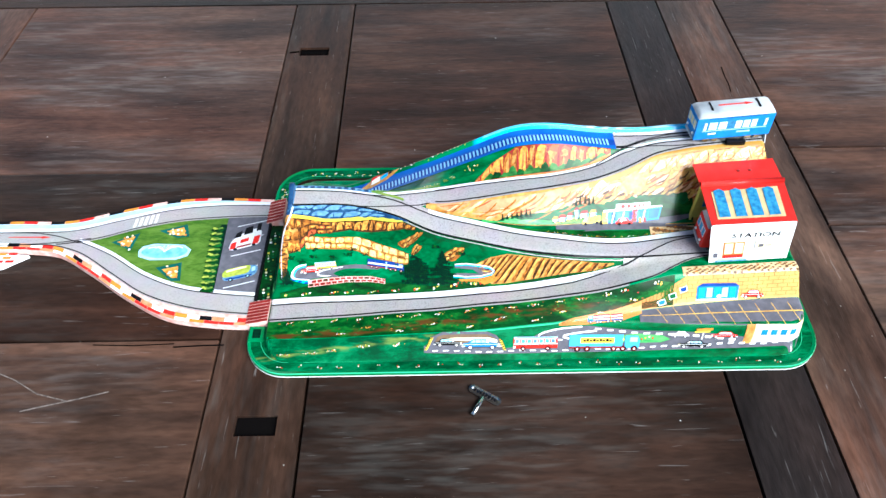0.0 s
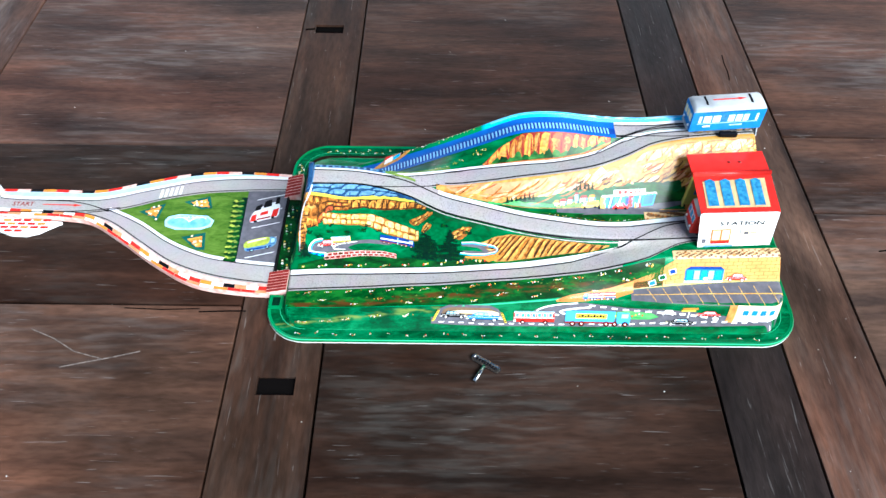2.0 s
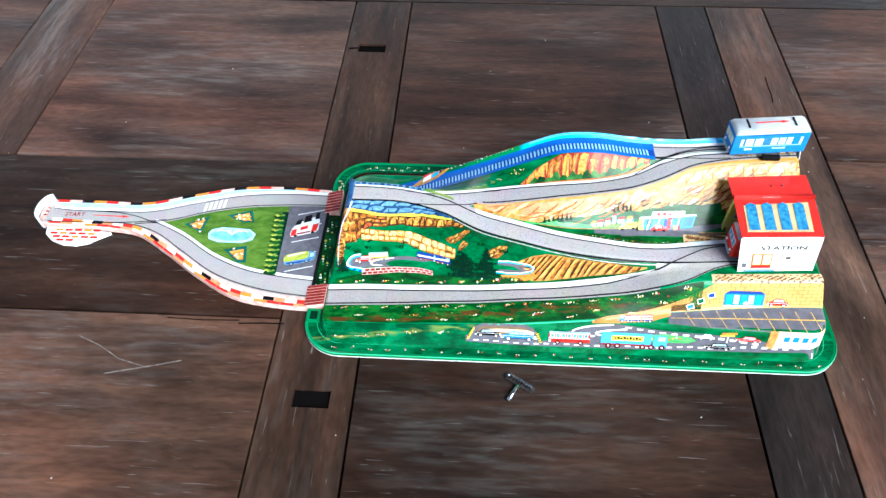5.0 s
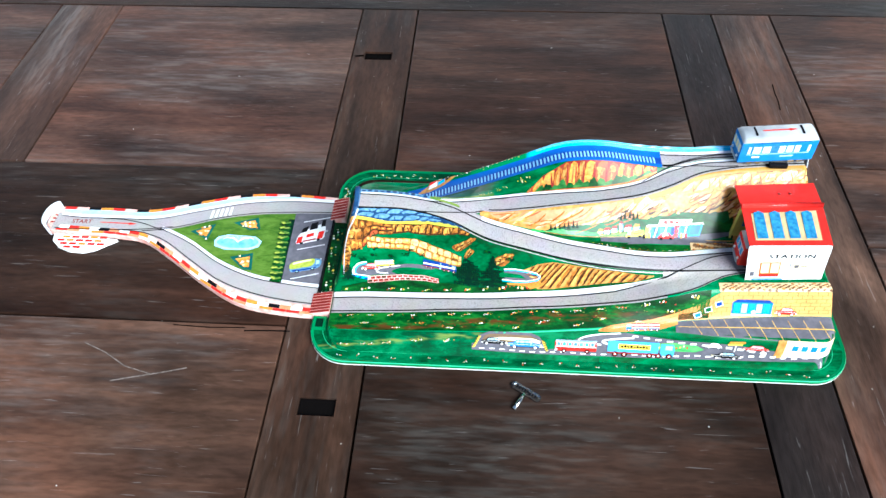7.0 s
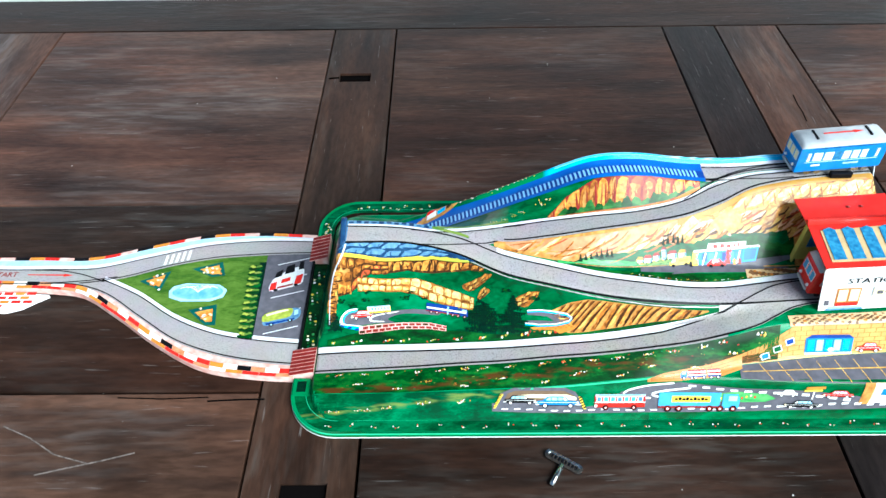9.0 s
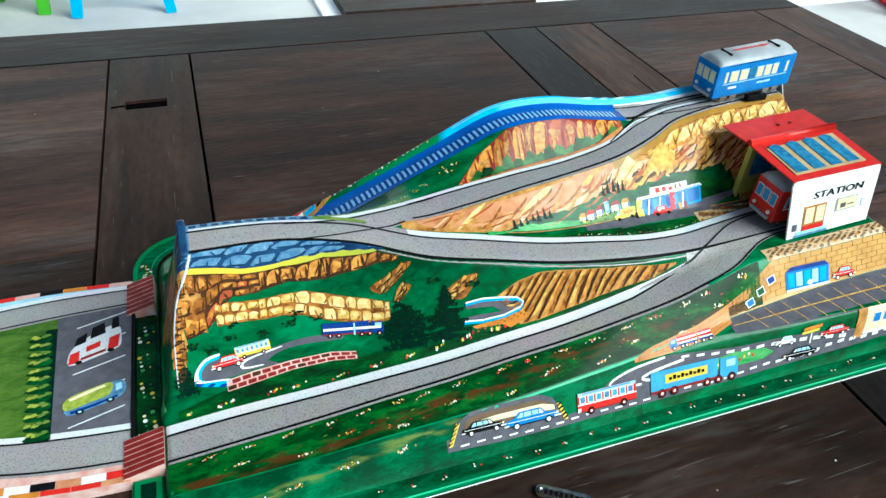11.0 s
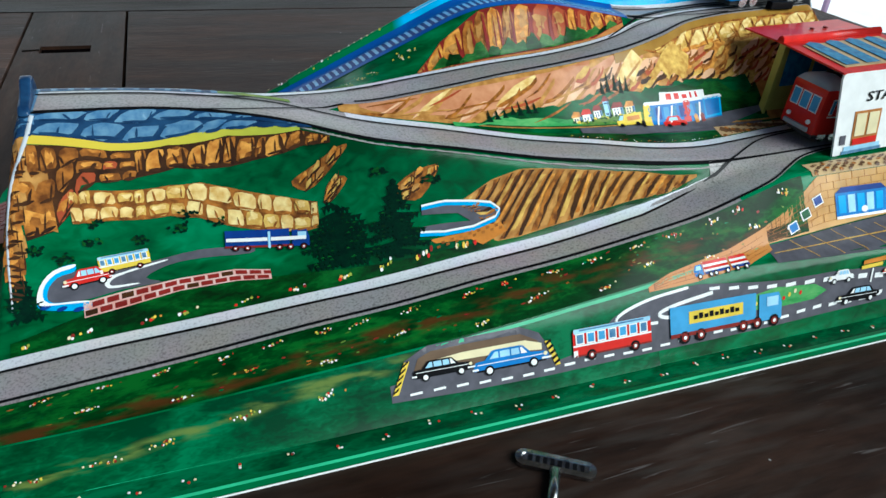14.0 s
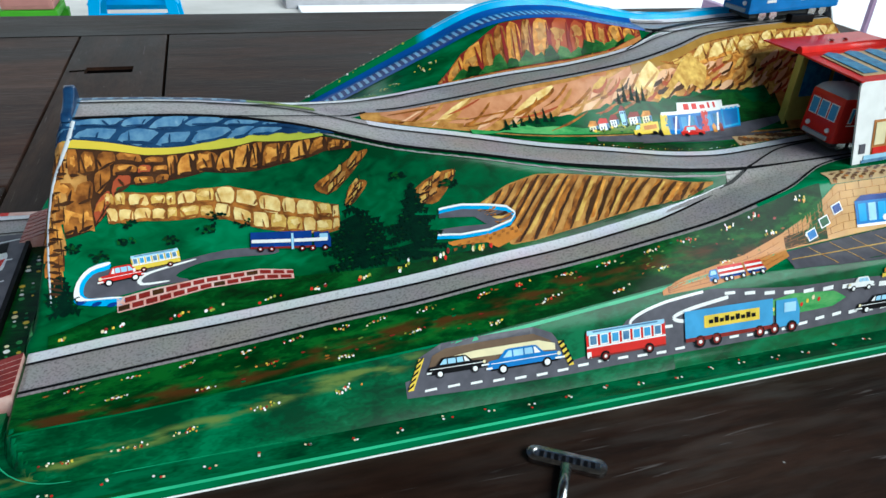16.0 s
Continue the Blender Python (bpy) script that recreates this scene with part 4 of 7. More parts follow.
for k in range(26):
    x, y = 24 + (1 + 0.45 * k) * ((k * 0.37) % 1.0), 95 + 0.95 * k
    q = smooth_ring([(x + RND.uniform(-1, 1), y), (x + 4.6, y + RND.uniform(-1, 1)), (x + 5.2, y + 2.8), (x + 1.2, y + 3.2)], 2)
    pr.plan(q, ("rock_tan", "rock_brown", "rock_orange", "rock_brown")[k % 4], A2 + 0.000008 * k)
    stroke(pr, x, y, x + 5, y + RND.uniform(-0.6, 0.6), 0.5, "rock_shadow", A3 + 0.00006)
    if k % 2:
        stroke(pr, x + 5, y, x + 5.6, y + 3, 0.5, "rock_shadow", A3 + 0.00006)
pr.done()
for outline in ([(144, 101.5), (149, 98), (156.5, 97), (168.7, 98.4), (165, 99.9), (154.6, 100.8)], [(157.8, 93.2), (160.7, 91.6), (167.6, 92.9), (162.7, 95.2), (158.8, 95)],
                [(187.6, 84.8), (191.2, 82.3), (199.3, 81), (208.3, 85.2), (200, 86.2), (191.8, 85.8)]):
    pr = Print("rock_outcrop", "tan printed rock in the grass")
    pr.plan(smooth_ring(outline, 3), "rock_brown", A1)
    cx, cy = np.mean([p[0] for p in outline]), np.mean([p[1] for p in outline])
    for k in range(12):
        i = k % len(outline)
        f = RND.uniform(0.25, 0.82)
        qx, qy = cx + (outline[i][0] - cx) * f, cy + (outline[i][1] - cy) * f
        q = [(qx + RND.uniform(1.3, 2.6) * math.cos(a), qy + RND.uniform(0.5, 0.95) * math.sin(a) + 0.16 * math.cos(a)) for a in (0.2, 1.2, 2.2, 3.4, 4.4, 5.4)]
        pr.plan(q, ("rock_tan", "rock_orange", "rock_orange", "rock_yellow")[k % 4], A2 + 0.00001 * k)
        stroke(pr, qx - 1.6, qy - 0.7, qx + 1.8, qy - 0.5 + RND.uniform(-0.3, 0.3), 0.4, "rock_shadow", A3 + 0.00002)
        if k % 2:
            stroke(pr, qx + 1.4, qy - 0.8, qx + 2.0, qy + 0.9, 0.5, "rock_shadow", A3 + 0.00003)
    pr.done()

# the ribbed slope below the station road
FAN_HI = curve([(217, 77.4), (233, 79.2), (248, 79.2), (279, 76.2), (300, 75.0), (333, 75.4), (352, 76.0)])
FAN_LOW = curve([(217, 76.8), (227, 73.0), (234, 68.2), (247, 68.0), (279, 69.4), (333, 72.6), (352, 75.6)])
fan = ribbon("ribbed_slope", FAN_LOW, FAN_HI, 0.217, 0.351, A1, M["rock_tan"], 90, 8, None, "tan printed ribbed earth slope")
pr = Print("rib_print", "", fan)


def fan_at(x, t):
    x = min(350.5, max(217.5, x))
    return x, float(FAN_LOW(x / 1000) * (1 - t) + FAN_HI(x / 1000) * t) * 1000


RIB_TOP, RIB_FOOT = [222, 231, 238, 244, 250, 255, 260, 265, 270.5, 277, 283.5, 290, 296, 303.5, 310.5, 319, 328, 337, 346], [217, 217.5, 218, 221, 227, 232, 238.5, 247, 256, 266, 275, 281, 286.5, 292, 298, 309, 319, 331, 343]


def rib_edge(k, share, t, wave):
    """A point in rib k, at a share of its width, wavering like brushed earth."""
    top, foot = (R[k] + (R[k + 1] - R[k]) * share for R in (RIB_TOP, RIB_FOOT))
    return fan_at(foot + (top - foot) * t + RND.uniform(-wave, wave), t)


STEPS = (0.02, 0.14, 0.27, 0.4, 0.53, 0.66, 0.79, 0.9, 0.98)
for k in range(18):
    dark, brown, lit = RND.uniform(0.20, 0.34), RND.uniform(0.38, 0.55), RND.uniform(0.2, 0.4)
    outer = [rib_edge(k, 1.0, t, 0.15) for t in STEPS]
    pr.plan([rib_edge(k, 1 - brown, t, 0.7) for t in STEPS] + outer[::-1], "rock_brown", A2)
    pr.plan([rib_edge(k, 1 - dark * (0.5 + 0.7 * math.sin(math.pi * t)), t, 0.75) for t in STEPS] + outer[::-1], "rock_shadow", A2 + 0.00005)
    pr.plan([rib_edge(k, 0.06, t, 0.2) for t in STEPS[1:-1]] + [rib_edge(k, lit, t, 0.6) for t in STEPS[1:-1]][::-1], ("rock_yellow", "rock_orange", "rock_tan")[k % 3], A2 + 0.00003)
    if k % 2:
        t = RND.uniform(0.2, 0.6)
        stroke(pr, *rib_edge(k, 0.3, t, 0.2), *rib_edge(k, 0.5, t + 0.25, 0.2), RND.uniform(0.3, 0.6), "rock_brown", A3)
pr.done()

# the red cliff under the bridge
RED_LOW = curve([(219, 155.5), (237, 157.0), (262, 158.0), (300, 159.5), (330, 164.0), (357, 177.0)])
RED_HI = curve([(219, 156.2), (237, 170.0), (262, 177.4), (330, 178.2), (357, 179.5)])
red_cliff = rocks("red_cliff", RED_LOW, RED_HI, 0.221, 0.356, 15, 1, "dark_red", ("rock_red", "rock_red", "rock_orange", "rock_brown"), "rock_tan", "red printed cliff columns below the blue bridge", lean=0.3, gap=-0.01, glint=0.8)
pr = Print("cliff_shrub", "green printed shrubs at the foot of the cliff", red_cliff)


def rh(xx, t):
    return float(RED_LOW(xx / 1000) * (1 - t) + RED_HI(xx / 1000) * t) * 1000


for k in range(15):
    x, w = 229 + 8.0 * k, RND.uniform(9, 14)
    tall = RND.uniform(0.20, 0.44)
    top = [(x + w * j / 6, rh(x + w * j / 6, 0.04 + tall * math.sin(math.pi * (j + 0.5) / 7) * RND.uniform(0.7, 1.1))) for j in range(7) if x + w * j / 6 < 353]
    pr.plan([(x, rh(x, 0.02))] + top + [(top[-1][0], rh(top[-1][0], 0.02))], ("shrub", "grass_dark", "shrub")[k % 3], A5 + 0.00001 * (k % 4))
pr.done()
ribbon("red_verge", off(YUP1, 0.0002), off(RED_LOW, 0.0), 0.222, 0.356, A2, M["brick"], 60, 3, None, "red-brown earth verge of the upper road")

# the mountain between the roads
face_hi = off(YUP0, -0.0002)
mountain = ribbon("mountain", off(YFACE, 0.0), face_hi, 0.172, 0.515, A1, M["rock_tan"], 140, 14, None, "tan printed mountain side")
pr = Print("mountain_print", "", mountain)


def fh(x, t):
    return float(YFACE(x / 1000) * (1 - t) + face_hi(x / 1000) * t) * 1000


def ridge(pts, key, lift):
    pr.plan([(a, min(fh(a, 0.985), max(fh(a, 0.015), b))) for a, b in smooth_ring(pts, 3)], key, lift)


# smooth flanks, then lobes of rock that lean down to the left, each with its shadow
ridge([(182, 131), (215, 131), (250, 132), (290, 136), (314, 140), (300, 131), (272, 124), (235, 119), (196, 123)], "rock_pink", A2)
ridge([(272, 124), (296, 131), (318, 138), (334, 143), (352, 148), (346, 138), (326, 131), (300, 124)], "rock_pink", A2 + 0.00002)
ridge([(340, 133), (368, 144), (384, 153), (402, 160), (420, 164), (430, 156), (416, 146), (390, 140), (360, 133)], "rock_orange", A2 + 0.00002)
ridge([(400, 146), (425, 160), (455, 166), (485, 170), (500, 172), (500, 152), (455, 145), (425, 142)], "rock_yellow", A2)


def lobe(x, t, ln, w, key, lift, shades=("rock_brown", "rock_shadow", "rock_red")):
    """A rounded spur from the ridge down to the left, with a brown shadow along its lower edge."""
    cx, cy, a = x, fh(x, t), RND.uniform(0.42, 0.62)
    ring = []
    for k in range(12):
        th = 2 * math.pi * k / 12
        u, v = ln / 2 * math.cos(th) * RND.uniform(0.88, 1.08), w / 2 * math.sin(th) * RND.uniform(0.8, 1.15)
        px, qy = cx + u * math.cos(a) - v * math.sin(a), cy + u * math.sin(a) + v * math.cos(a)
        px = min(498, max(174, px))
        ring.append((px, min(fh(px, 0.975), max(fh(px, 0.02), qy))))
    pr.plan(ring, key, lift)
    low = [ring[k] for k in (6, 7, 8, 9, 10, 11, 0)]
    pr.plan(low + [(p, min(fh(p, 0.98), q + w * 0.36)) for p, q in low[::-1][1:-1]], RND.choice(shades), lift + 0.00006)


for k in range(58):
    x = 306 + 3.25 * k + RND.uniform(-2, 2)
    for t in ((0.38 + 0.1 * (k % 2), 0.60 + 0.05 * (k % 3)) if x > 352 else (0.66 + 0.1 * (k % 2),)):
        lobe(x, t + RND.uniform(-0.06, 0.06), RND.uniform(11, 20), RND.uniform(3.0, 5.2), RND.choice(("rock_tan", "rock_yellow", "rock_blush", "rock_pink", "rock_blush")), A3 + 0.00002 * (k % 9))
# broad pale folds on the lower flank
for k in range(17):
    x = 196 + 8.6 * k + RND.uniform(-2, 2)
    lobe(x, 0.28 + 0.42 * ((k * 0.618) % 1.0), RND.uniform(20, 38), RND.uniform(3.6, 6.4), ("rock_blush", "rock_pink", "rock_blush", "rock_cream", "rock_pink")[k % 5], A3 - 0.00012 + 0.00001 * (k % 6), ("rock_tan", "rock_pink", "rock_tan", "rock_brown"))
# the two sunlit peaks
for pts in ([(343, 145), (336, 140), (329, 133.5), (333, 132), (338, 134.5), (341, 133.5), (346, 138), (350, 142)], [(378, 155), (368, 149), (360, 142), (353, 137), (359, 137.6), (364, 141), (369, 139), (374, 141.5), (381, 140), (387, 146), (390, 152)]):
    pr.plan([(a, min(fh(a, 0.985), max(fh(a, 0.015), b))) for a, b in pts], "rock_cream" if len(pts) < 9 else "rock_yellow", A4 + 0.0001)
for k in range(14):
    x, t = 214 + 10.5 * k + RND.uniform(-3, 3), RND.uniform(0.35, 0.9)
    ln = RND.uniform(14, 30)
    x2 = max(178, x - ln)
    stroke(pr, x, fh(x, t), x2, fh(x2, max(0.1, t - RND.uniform(0.15, 0.4))), RND.uniform(0.5, 1.1), ("rock_brown", "rock_tan", "rock_red", "rock_brown")[k % 4], A4 + 0.00018 + 0.00001 * (k % 5), RND.uniform(-1.4, 1.4))
# meadow at its foot
top = [(223, 113.3), (235, 113.6), (244, 115.2), (254, 118.2), (264, 118.6), (275, 119.8), (288, 121.3), (302, 124.1), (312, 127.2), (321, 128.9), (333, 129.6), (346, 131.3), (358, 134.6), (370, 136.5), (382, 139.6), (395, 141.0), (408, 141.6), (420, 143.1), (434, 145)]
rough = []
for (x0, y0), (x1, y1) in zip(top, top[1:]):
    for j in range(4):
        rough.append((x0 + (x1 - x0) * j / 4, y0 + (y1 - y0) * j / 4 + RND.uniform(-0.8, 0.8)))
rough = [(a, min(fh(a, 0.93), max(fh(a, 0.03), b))) for a, b in rough]
pr.plan(rough + [(x, fh(x, 0.012)) for x in range(436, 222, -12)], "grass", A5)
for x0, x1, d0, d1, key in ((226, 300, 0.5, 4.5, "grass_light"), (300, 350, 0.4, 5.0, "olive_grass"), (396, 436, 3.0, 18.0, "grass_dark"), (360, 436, 11.0, 19.0, "grass_dark")):
    lo = [(x, fh(x, 0.015) + d0 * RND.uniform(0.6, 1.2)) for x in np.linspace(x0, x1, 9)]
    hi = [(x, min(fh(x, 0.9), float(np.interp(x, [p[0] for p in top], [p[1] for p in top])) - 1.2, fh(x, 0.015) + d1 * RND.uniform(0.7, 1.2))) for x in np.linspace(x1, x0, 9)]
    pr.plan(lo + hi, key, A5 + 0.00003)
for x, y in ((246, 114.0), (250.5, 115.0), (255, 115.6), (260, 117.0), (264, 116.5), (269, 117.4), (273, 117.6), (318, 127.3), (322, 128.3), (327, 129.3), (331, 128.8), (335, 129.9)):
    tall = RND.uniform(4.2, 7.0)
    q = [(x - 1.9, y), (x - 0.9, y + tall * 0.3), (x - 1.2, y + tall * 0.3), (x - 0.5, y + tall * 0.62), (x - 0.7, y + tall * 0.62), (x, y + tall), (x + 0.7, y + tall * 0.6), (x + 0.4, y + tall * 0.6), (x + 1.3, y + tall * 0.28), (x + 0.9, y + tall * 0.28), (x + 1.9, y)]
    pr.plan(q, "pine", A5 + 0.00006)
pr.done()
# the crest of yellow boulders beside the top road
crest_lo = lambda x: float(face_hi(x)) - 0.0145 * min(1.0, max(0.05, (x - 0.345) / 0.05))  # noqa: E731
rocks("boulder_crest", crest_lo, lambda x: float(face_hi(x)) - 0.0035, 0.352, 0.517, 13, 1, "rock_brown", ("rock_yellow", "rock_cream", "rock_yellow"), "rock_cream", "yellow printed boulders along the crest", lean=1.2, gap=0.02, glint=1.0)
ribbon("earth_band", lambda x: float(face_hi(x)) - 0.0036, face_hi, 0.33, 0.515, A4, M["rock_earth"], 60, 3, None, "brown printed earth beside the top road")
# glare on the right-hand end fold, painted as a pale ribbon
ribbon("end_sheet", lambda x: 0.105, lambda x: 0.203, 0.5165, 0.5305, A2, M["fold_glare"], 12, 40, None, "pale painted glare on the folded end of the sheet")

# the verge between the station road and the mountain foot
ribbon("meadow_road", between(YMID1, YFACE, 0.55), between(YMID1, YFACE, 0.98), 0.298, 0.43, A2, M["asphalt"], 60, 4, None, "slate printed road before the filling station")
ribbon("cobble_verge", off(YMID1, 0.0006), between(YMID1, YFACE, 0.75), 0.392, 0.45, A3, M["cobble"], 50, 6, None, "brown cobbled verge")

# printed filling station and houses
B1, B2, B3, B4 = A5 + 0.0001, A5 + 0.0002, A5 + 0.0003, A5 + 0.0004
pr = Print("painted_filling_station", "red white and blue printed filling station with canopy")
f = pr.stand(363.5, 120.1, 4)
pr.on(f, [(-40, -7), (36, -6), (74, 1), (74, 4), (38, 2.5), (-20, 1.0)], "asphalt", B1)
pr.on(f, [(-18, 0.5), (38, 0.5), (42, 13.0), (-17, 12)], "blue", B2)
for k in range(7):
    u = -15 + 6.0 * k
    pr.on(f, rect(u, u + 4.2, 4.0, 10.4), ("glass_print", "deep_blue", "lorry_blue")[k % 3], B3)
pr.on(f, [(-19, 0), (-13, 0), (-13, 12.5), (-18, 12)], "yellow", B3)
pr.on(f, [(11, 0.6), (16, 0.6), (18, 13), (13, 13)], "red", B3)
pr.on(f, [(26, 1), (38, 1.4), (42, 13.4), (28, 13)], "sky_blue", B3)
pr.on(f, [(27.5, 2.2), (37, 2.6), (40, 11.8), (29, 11.6)], "blue", B4)
pr.on(f, [(-18, 11.6), (43, 12.6), (42, 14.6), (-17, 13.4)], "white", B3)
pr.on(f, [(-5, 13.4), (30, 13.4), (30.8, 18.4), (-4, 18.4)], "white", B3)
for k, (w, hh) in enumerate(((4.2, 3.4), (3.8, 3.4), (3.8, 2.4), (1.6, 3.4), (1.6, 3.4))):
    u = -1.5 + (0, 6.4, 12.4, 18.4, 22.6)[k]
    pr.on(f, rect(u + 2.0, u + w + 2.0, 14.2, 14.2 + hh), "red", B4)
for u in (-10, 0, 21):
    pr.on(f, [(u, 0), (u + 1.3, 0), (u + 4.6, 11), (u + 3.3, 11)], "white", B4)
pr.on(f, [(-5, -1.4), (12, -1.4), (12, 1.8), (9, 2.6), (7, 5.2), (-1, 5.2), (-3.4, 2.4), (-5, 2.0)], "red", B4)
pr.on(f, [(-0.6, 2.6), (6.4, 2.6), (5.6, 4.5), (0.2, 4.5)], "pale_blue", B4 + 0.0001)
for u in (-1.6, 8.6):
    pr.on(f, disc(u, -1.2, 1.7), "black", B4 + 0.0001)
for u, key in ((18.5, "rock_orange"), (23, "dark_red"), (-21, "black")):
    pr.on(f, [(u, -1), (u + 2.4, -1), (u + 2.6, 3.4), (u + 1.3, 4.8), (u - 0.2, 3.4)], key, B4)
pr.done()
pr = Print("painted_lorry", "yellow printed delivery lorry by the filling station")
f = pr.stand(333.5, 118.0, 8)
pr.on(f, [(-9, 0), (10, 0), (10, 6.4), (-3, 6.4), (-4, 3.6), (-9, 3.2)], "yellow", B3)
pr.on(f, rect(-1, 8.5, 2.6, 5.0), "orange", B4)
pr.on(f, [(-7.6, 3.4), (-4.4, 3.6), (-3.4, 5.8), (-6, 5.8)], "pale_blue", B4)
for u in (-6, 6):
    pr.on(f, disc(u, -0.2, 1.6), "black", B4 + 0.0001)
pr.done()
for x, y, w, h, wall, roof_key in ((298, 115.0, 6, 3.0, "cream", "rock_orange"), (305, 116.2, 7, 3.8, "white", "red"), (312.5, 118.2, 6, 4.2, "white", "dark_red"), (319.5, 119.6, 4.2, 8.6, "pale_blue", "dark_red"),
                                   (327, 121.0, 8, 4.4, "white", "dark_red"), (336, 122.6, 7, 4.2, "cream", "rock_orange")):
    pr = Print("painted_house", "white printed house with red roof")
    f = pr.stand(x, y, 6)
    pr.on(f, rect(-w / 2, w / 2, 0, h), wall, A5 + 0.00008)
    pr.on(f, rect(w * 0.22, w / 2, 0, h), "slate_light", A5 + 0.00009)
    pr.on(f, [(-w / 2 - 1, h), (w / 2 + 1, h), (w / 2 - 0.8, h + 2.8), (-w / 2 + 1.6, h + 3.2)], roof_key, B1)
    pr.on(f, [(w / 2 - 0.6, h), (w / 2 + 1, h), (w / 2 - 0.8, h + 2.8)], "rock_shadow", B1 + 0.00003)
    for u in (-0.36, -0.08, 0.24):
        pr.on(f, rect(u * w, u * w + 0.9, 0.9, 2.2), "slate", B1)
        if h > 4:
            pr.on(f, rect(u * w, u * w + 0.9, h - 1.6, h - 0.6), "slate", B1)
    for j in range(5):
        u, v = RND.uniform(-w / 2, w / 2), RND.uniform(-0.8, 0.4)
        pr.on(f, [(u + RND.uniform(0.7, 1.6) * math.cos(a), v + RND.uniform(0.5, 1.1) * math.sin(a)) for a in (0, 1.1, 2.1, 3.2, 4.3, 5.3)], ("grass_dark", "yellow", "grass_dark", "tuft", "pine")[j], B2)
    pr.done()
pr, f, put = None, None, None


def vehicle(name, label, x, y, length, height_mm, key, style="car", turn=0.0, flip=False, stripe=None):
    """A printed vehicle seen from the side, standing on its wheels."""
    pr = Print(name, label)
    f = pr.stand(x, y, turn)
    L, H = length, height_mm
    sgn = -1 if flip else 1

    def put(pts, k, lift):
        pr.on(f, [(sgn * (u - L / 2), v) for u, v in pts], k, lift + 0.0004)
    r = 0.17 * H if style in ("bus", "truck") else 0.21 * H
    if style == "car":
        put([(0.01 * L, 0.24 * H), (0.99 * L, 0.24 * H), (L, 0.50 * H), (0.95 * L, 0.60 * H), (0.76 * L, 0.65 * H), (0.66 * L, 0.97 * H), (0.61 * L, H), (0.30 * L, H), (0.25 * L, 0.97 * H),
             (0.15 * L, 0.64 * H), (0.03 * L, 0.60 * H), (0, 0.50 * H)], key, A3)
        put([(0.21 * L, 0.66 * H), (0.33 * L, 0.66 * H), (0.33 * L, 0.92 * H), (0.285 * L, 0.92 * H)], "pale_blue", A4)
        put([(0.35 * L, 0.66 * H), (0.48 * L, 0.66 * H), (0.48 * L, 0.92 * H), (0.35 * L, 0.92 * H)], "pale_blue", A4)
        put([(0.50 * L, 0.66 * H), (0.61 * L, 0.66 * H), (0.60 * L, 0.92 * H), (0.50 * L, 0.92 * H)], "pale_blue", A4)
        put([(0.63 * L, 0.66 * H), (0.71 * L, 0.66 * H), (0.645 * L, 0.92 * H), (0.62 * L, 0.92 * H)], "white", A4)
        put(rect(0.05 * L, 0.95 * L, 0.47 * H, 0.50 * H), "white", A4)
        put(rect(0.04 * L, 0.96 * L, 0.20 * H, 0.27 * H), "black", A4)
        put(rect(-0.02 * L, 0.06 * L, 0.28 * H, 0.36 * H), "white", A5)
        put(rect(0.90 * L, 1.03 * L, 0.28 * H, 0.36 * H), "white", A5)
        put(disc(0.955 * L, 0.50 * H, 0.09 * H, 8), "cream", A5)
        wheels = (0.2 * L, 0.79 * L)
    elif style == "bus":
        put([(0, r), (L, r), (L, 0.9 * H), (0.985 * L, H), (0.02 * L, H), (0, 0.9 * H)], key, A3)
        put(rect(0.01 * L, 0.99 * L, 0.86 * H, H), "pale_blue", A4)
        put(rect(0.08 * L, 0.9 * L, 0.93 * H, 0.98 * H), "slate_light", A5)
        put(rect(0.0, L, r, r + 0.05 * H), "dark_red" if key == "red" else "black", A4)
        put(rect(0, L, 0.47 * H, 0.52 * H), "white", A4)
        n = 7
        for k in range(n):
            put(rect(L * (0.03 + 0.95 * k / n), L * (0.03 + 0.95 * (k + 0.78) / n), 0.53 * H, 0.86 * H), "white", A4 + 0.00006)
            put(rect(L * (0.045 + 0.95 * k / n), L * (0.03 + 0.95 * (k + 0.68) / n), 0.57 * H, 0.83 * H), "lorry_blue" if k % 3 else "slate_light", A5)
        put(rect(0, 0.05 * L, r, 0.36 * H), "white", A4)
        wheels = (0.22 * L, 0.78 * L)
    else:
        put(rect(0, 0.76 * L, 0.28 * H, H), key, A3)
        put(rect(0, 0.80 * L, 0.2 * H, 0.3 * H), "dark_red", A4)
        put([(0.79 * L, 0.2 * H), (L, 0.2 * H), (L, 0.62 * H), (0.97 * L, 0.93 * H), (0.79 * L, 0.93 * H)], key, A3)
        put(rect(0.86 * L, 0.965 * L, 0.58 * H, 0.84 * H), "pale_blue", A4)
        if stripe:
            put(rect(0.16 * L, 0.64 * L, 0.5 * H, 0.82 * H), stripe, A4)
        wheels = (0.12 * L, 0.26 * L, 0.64 * L, 0.77 * L, 0.93 * L)
    for u in wheels:
        put(disc(u, r, r), "black", A4)
        put(disc(u, r, r * 0.62), "white" if style == "car" else "dark_red", A5)
        put(disc(u, r, r * 0.3), "white", A5 + 0.0001)
    return pr, f, put


def plain_vehicle(*a, **k):
    vehicle(*a, **k)[0].done()
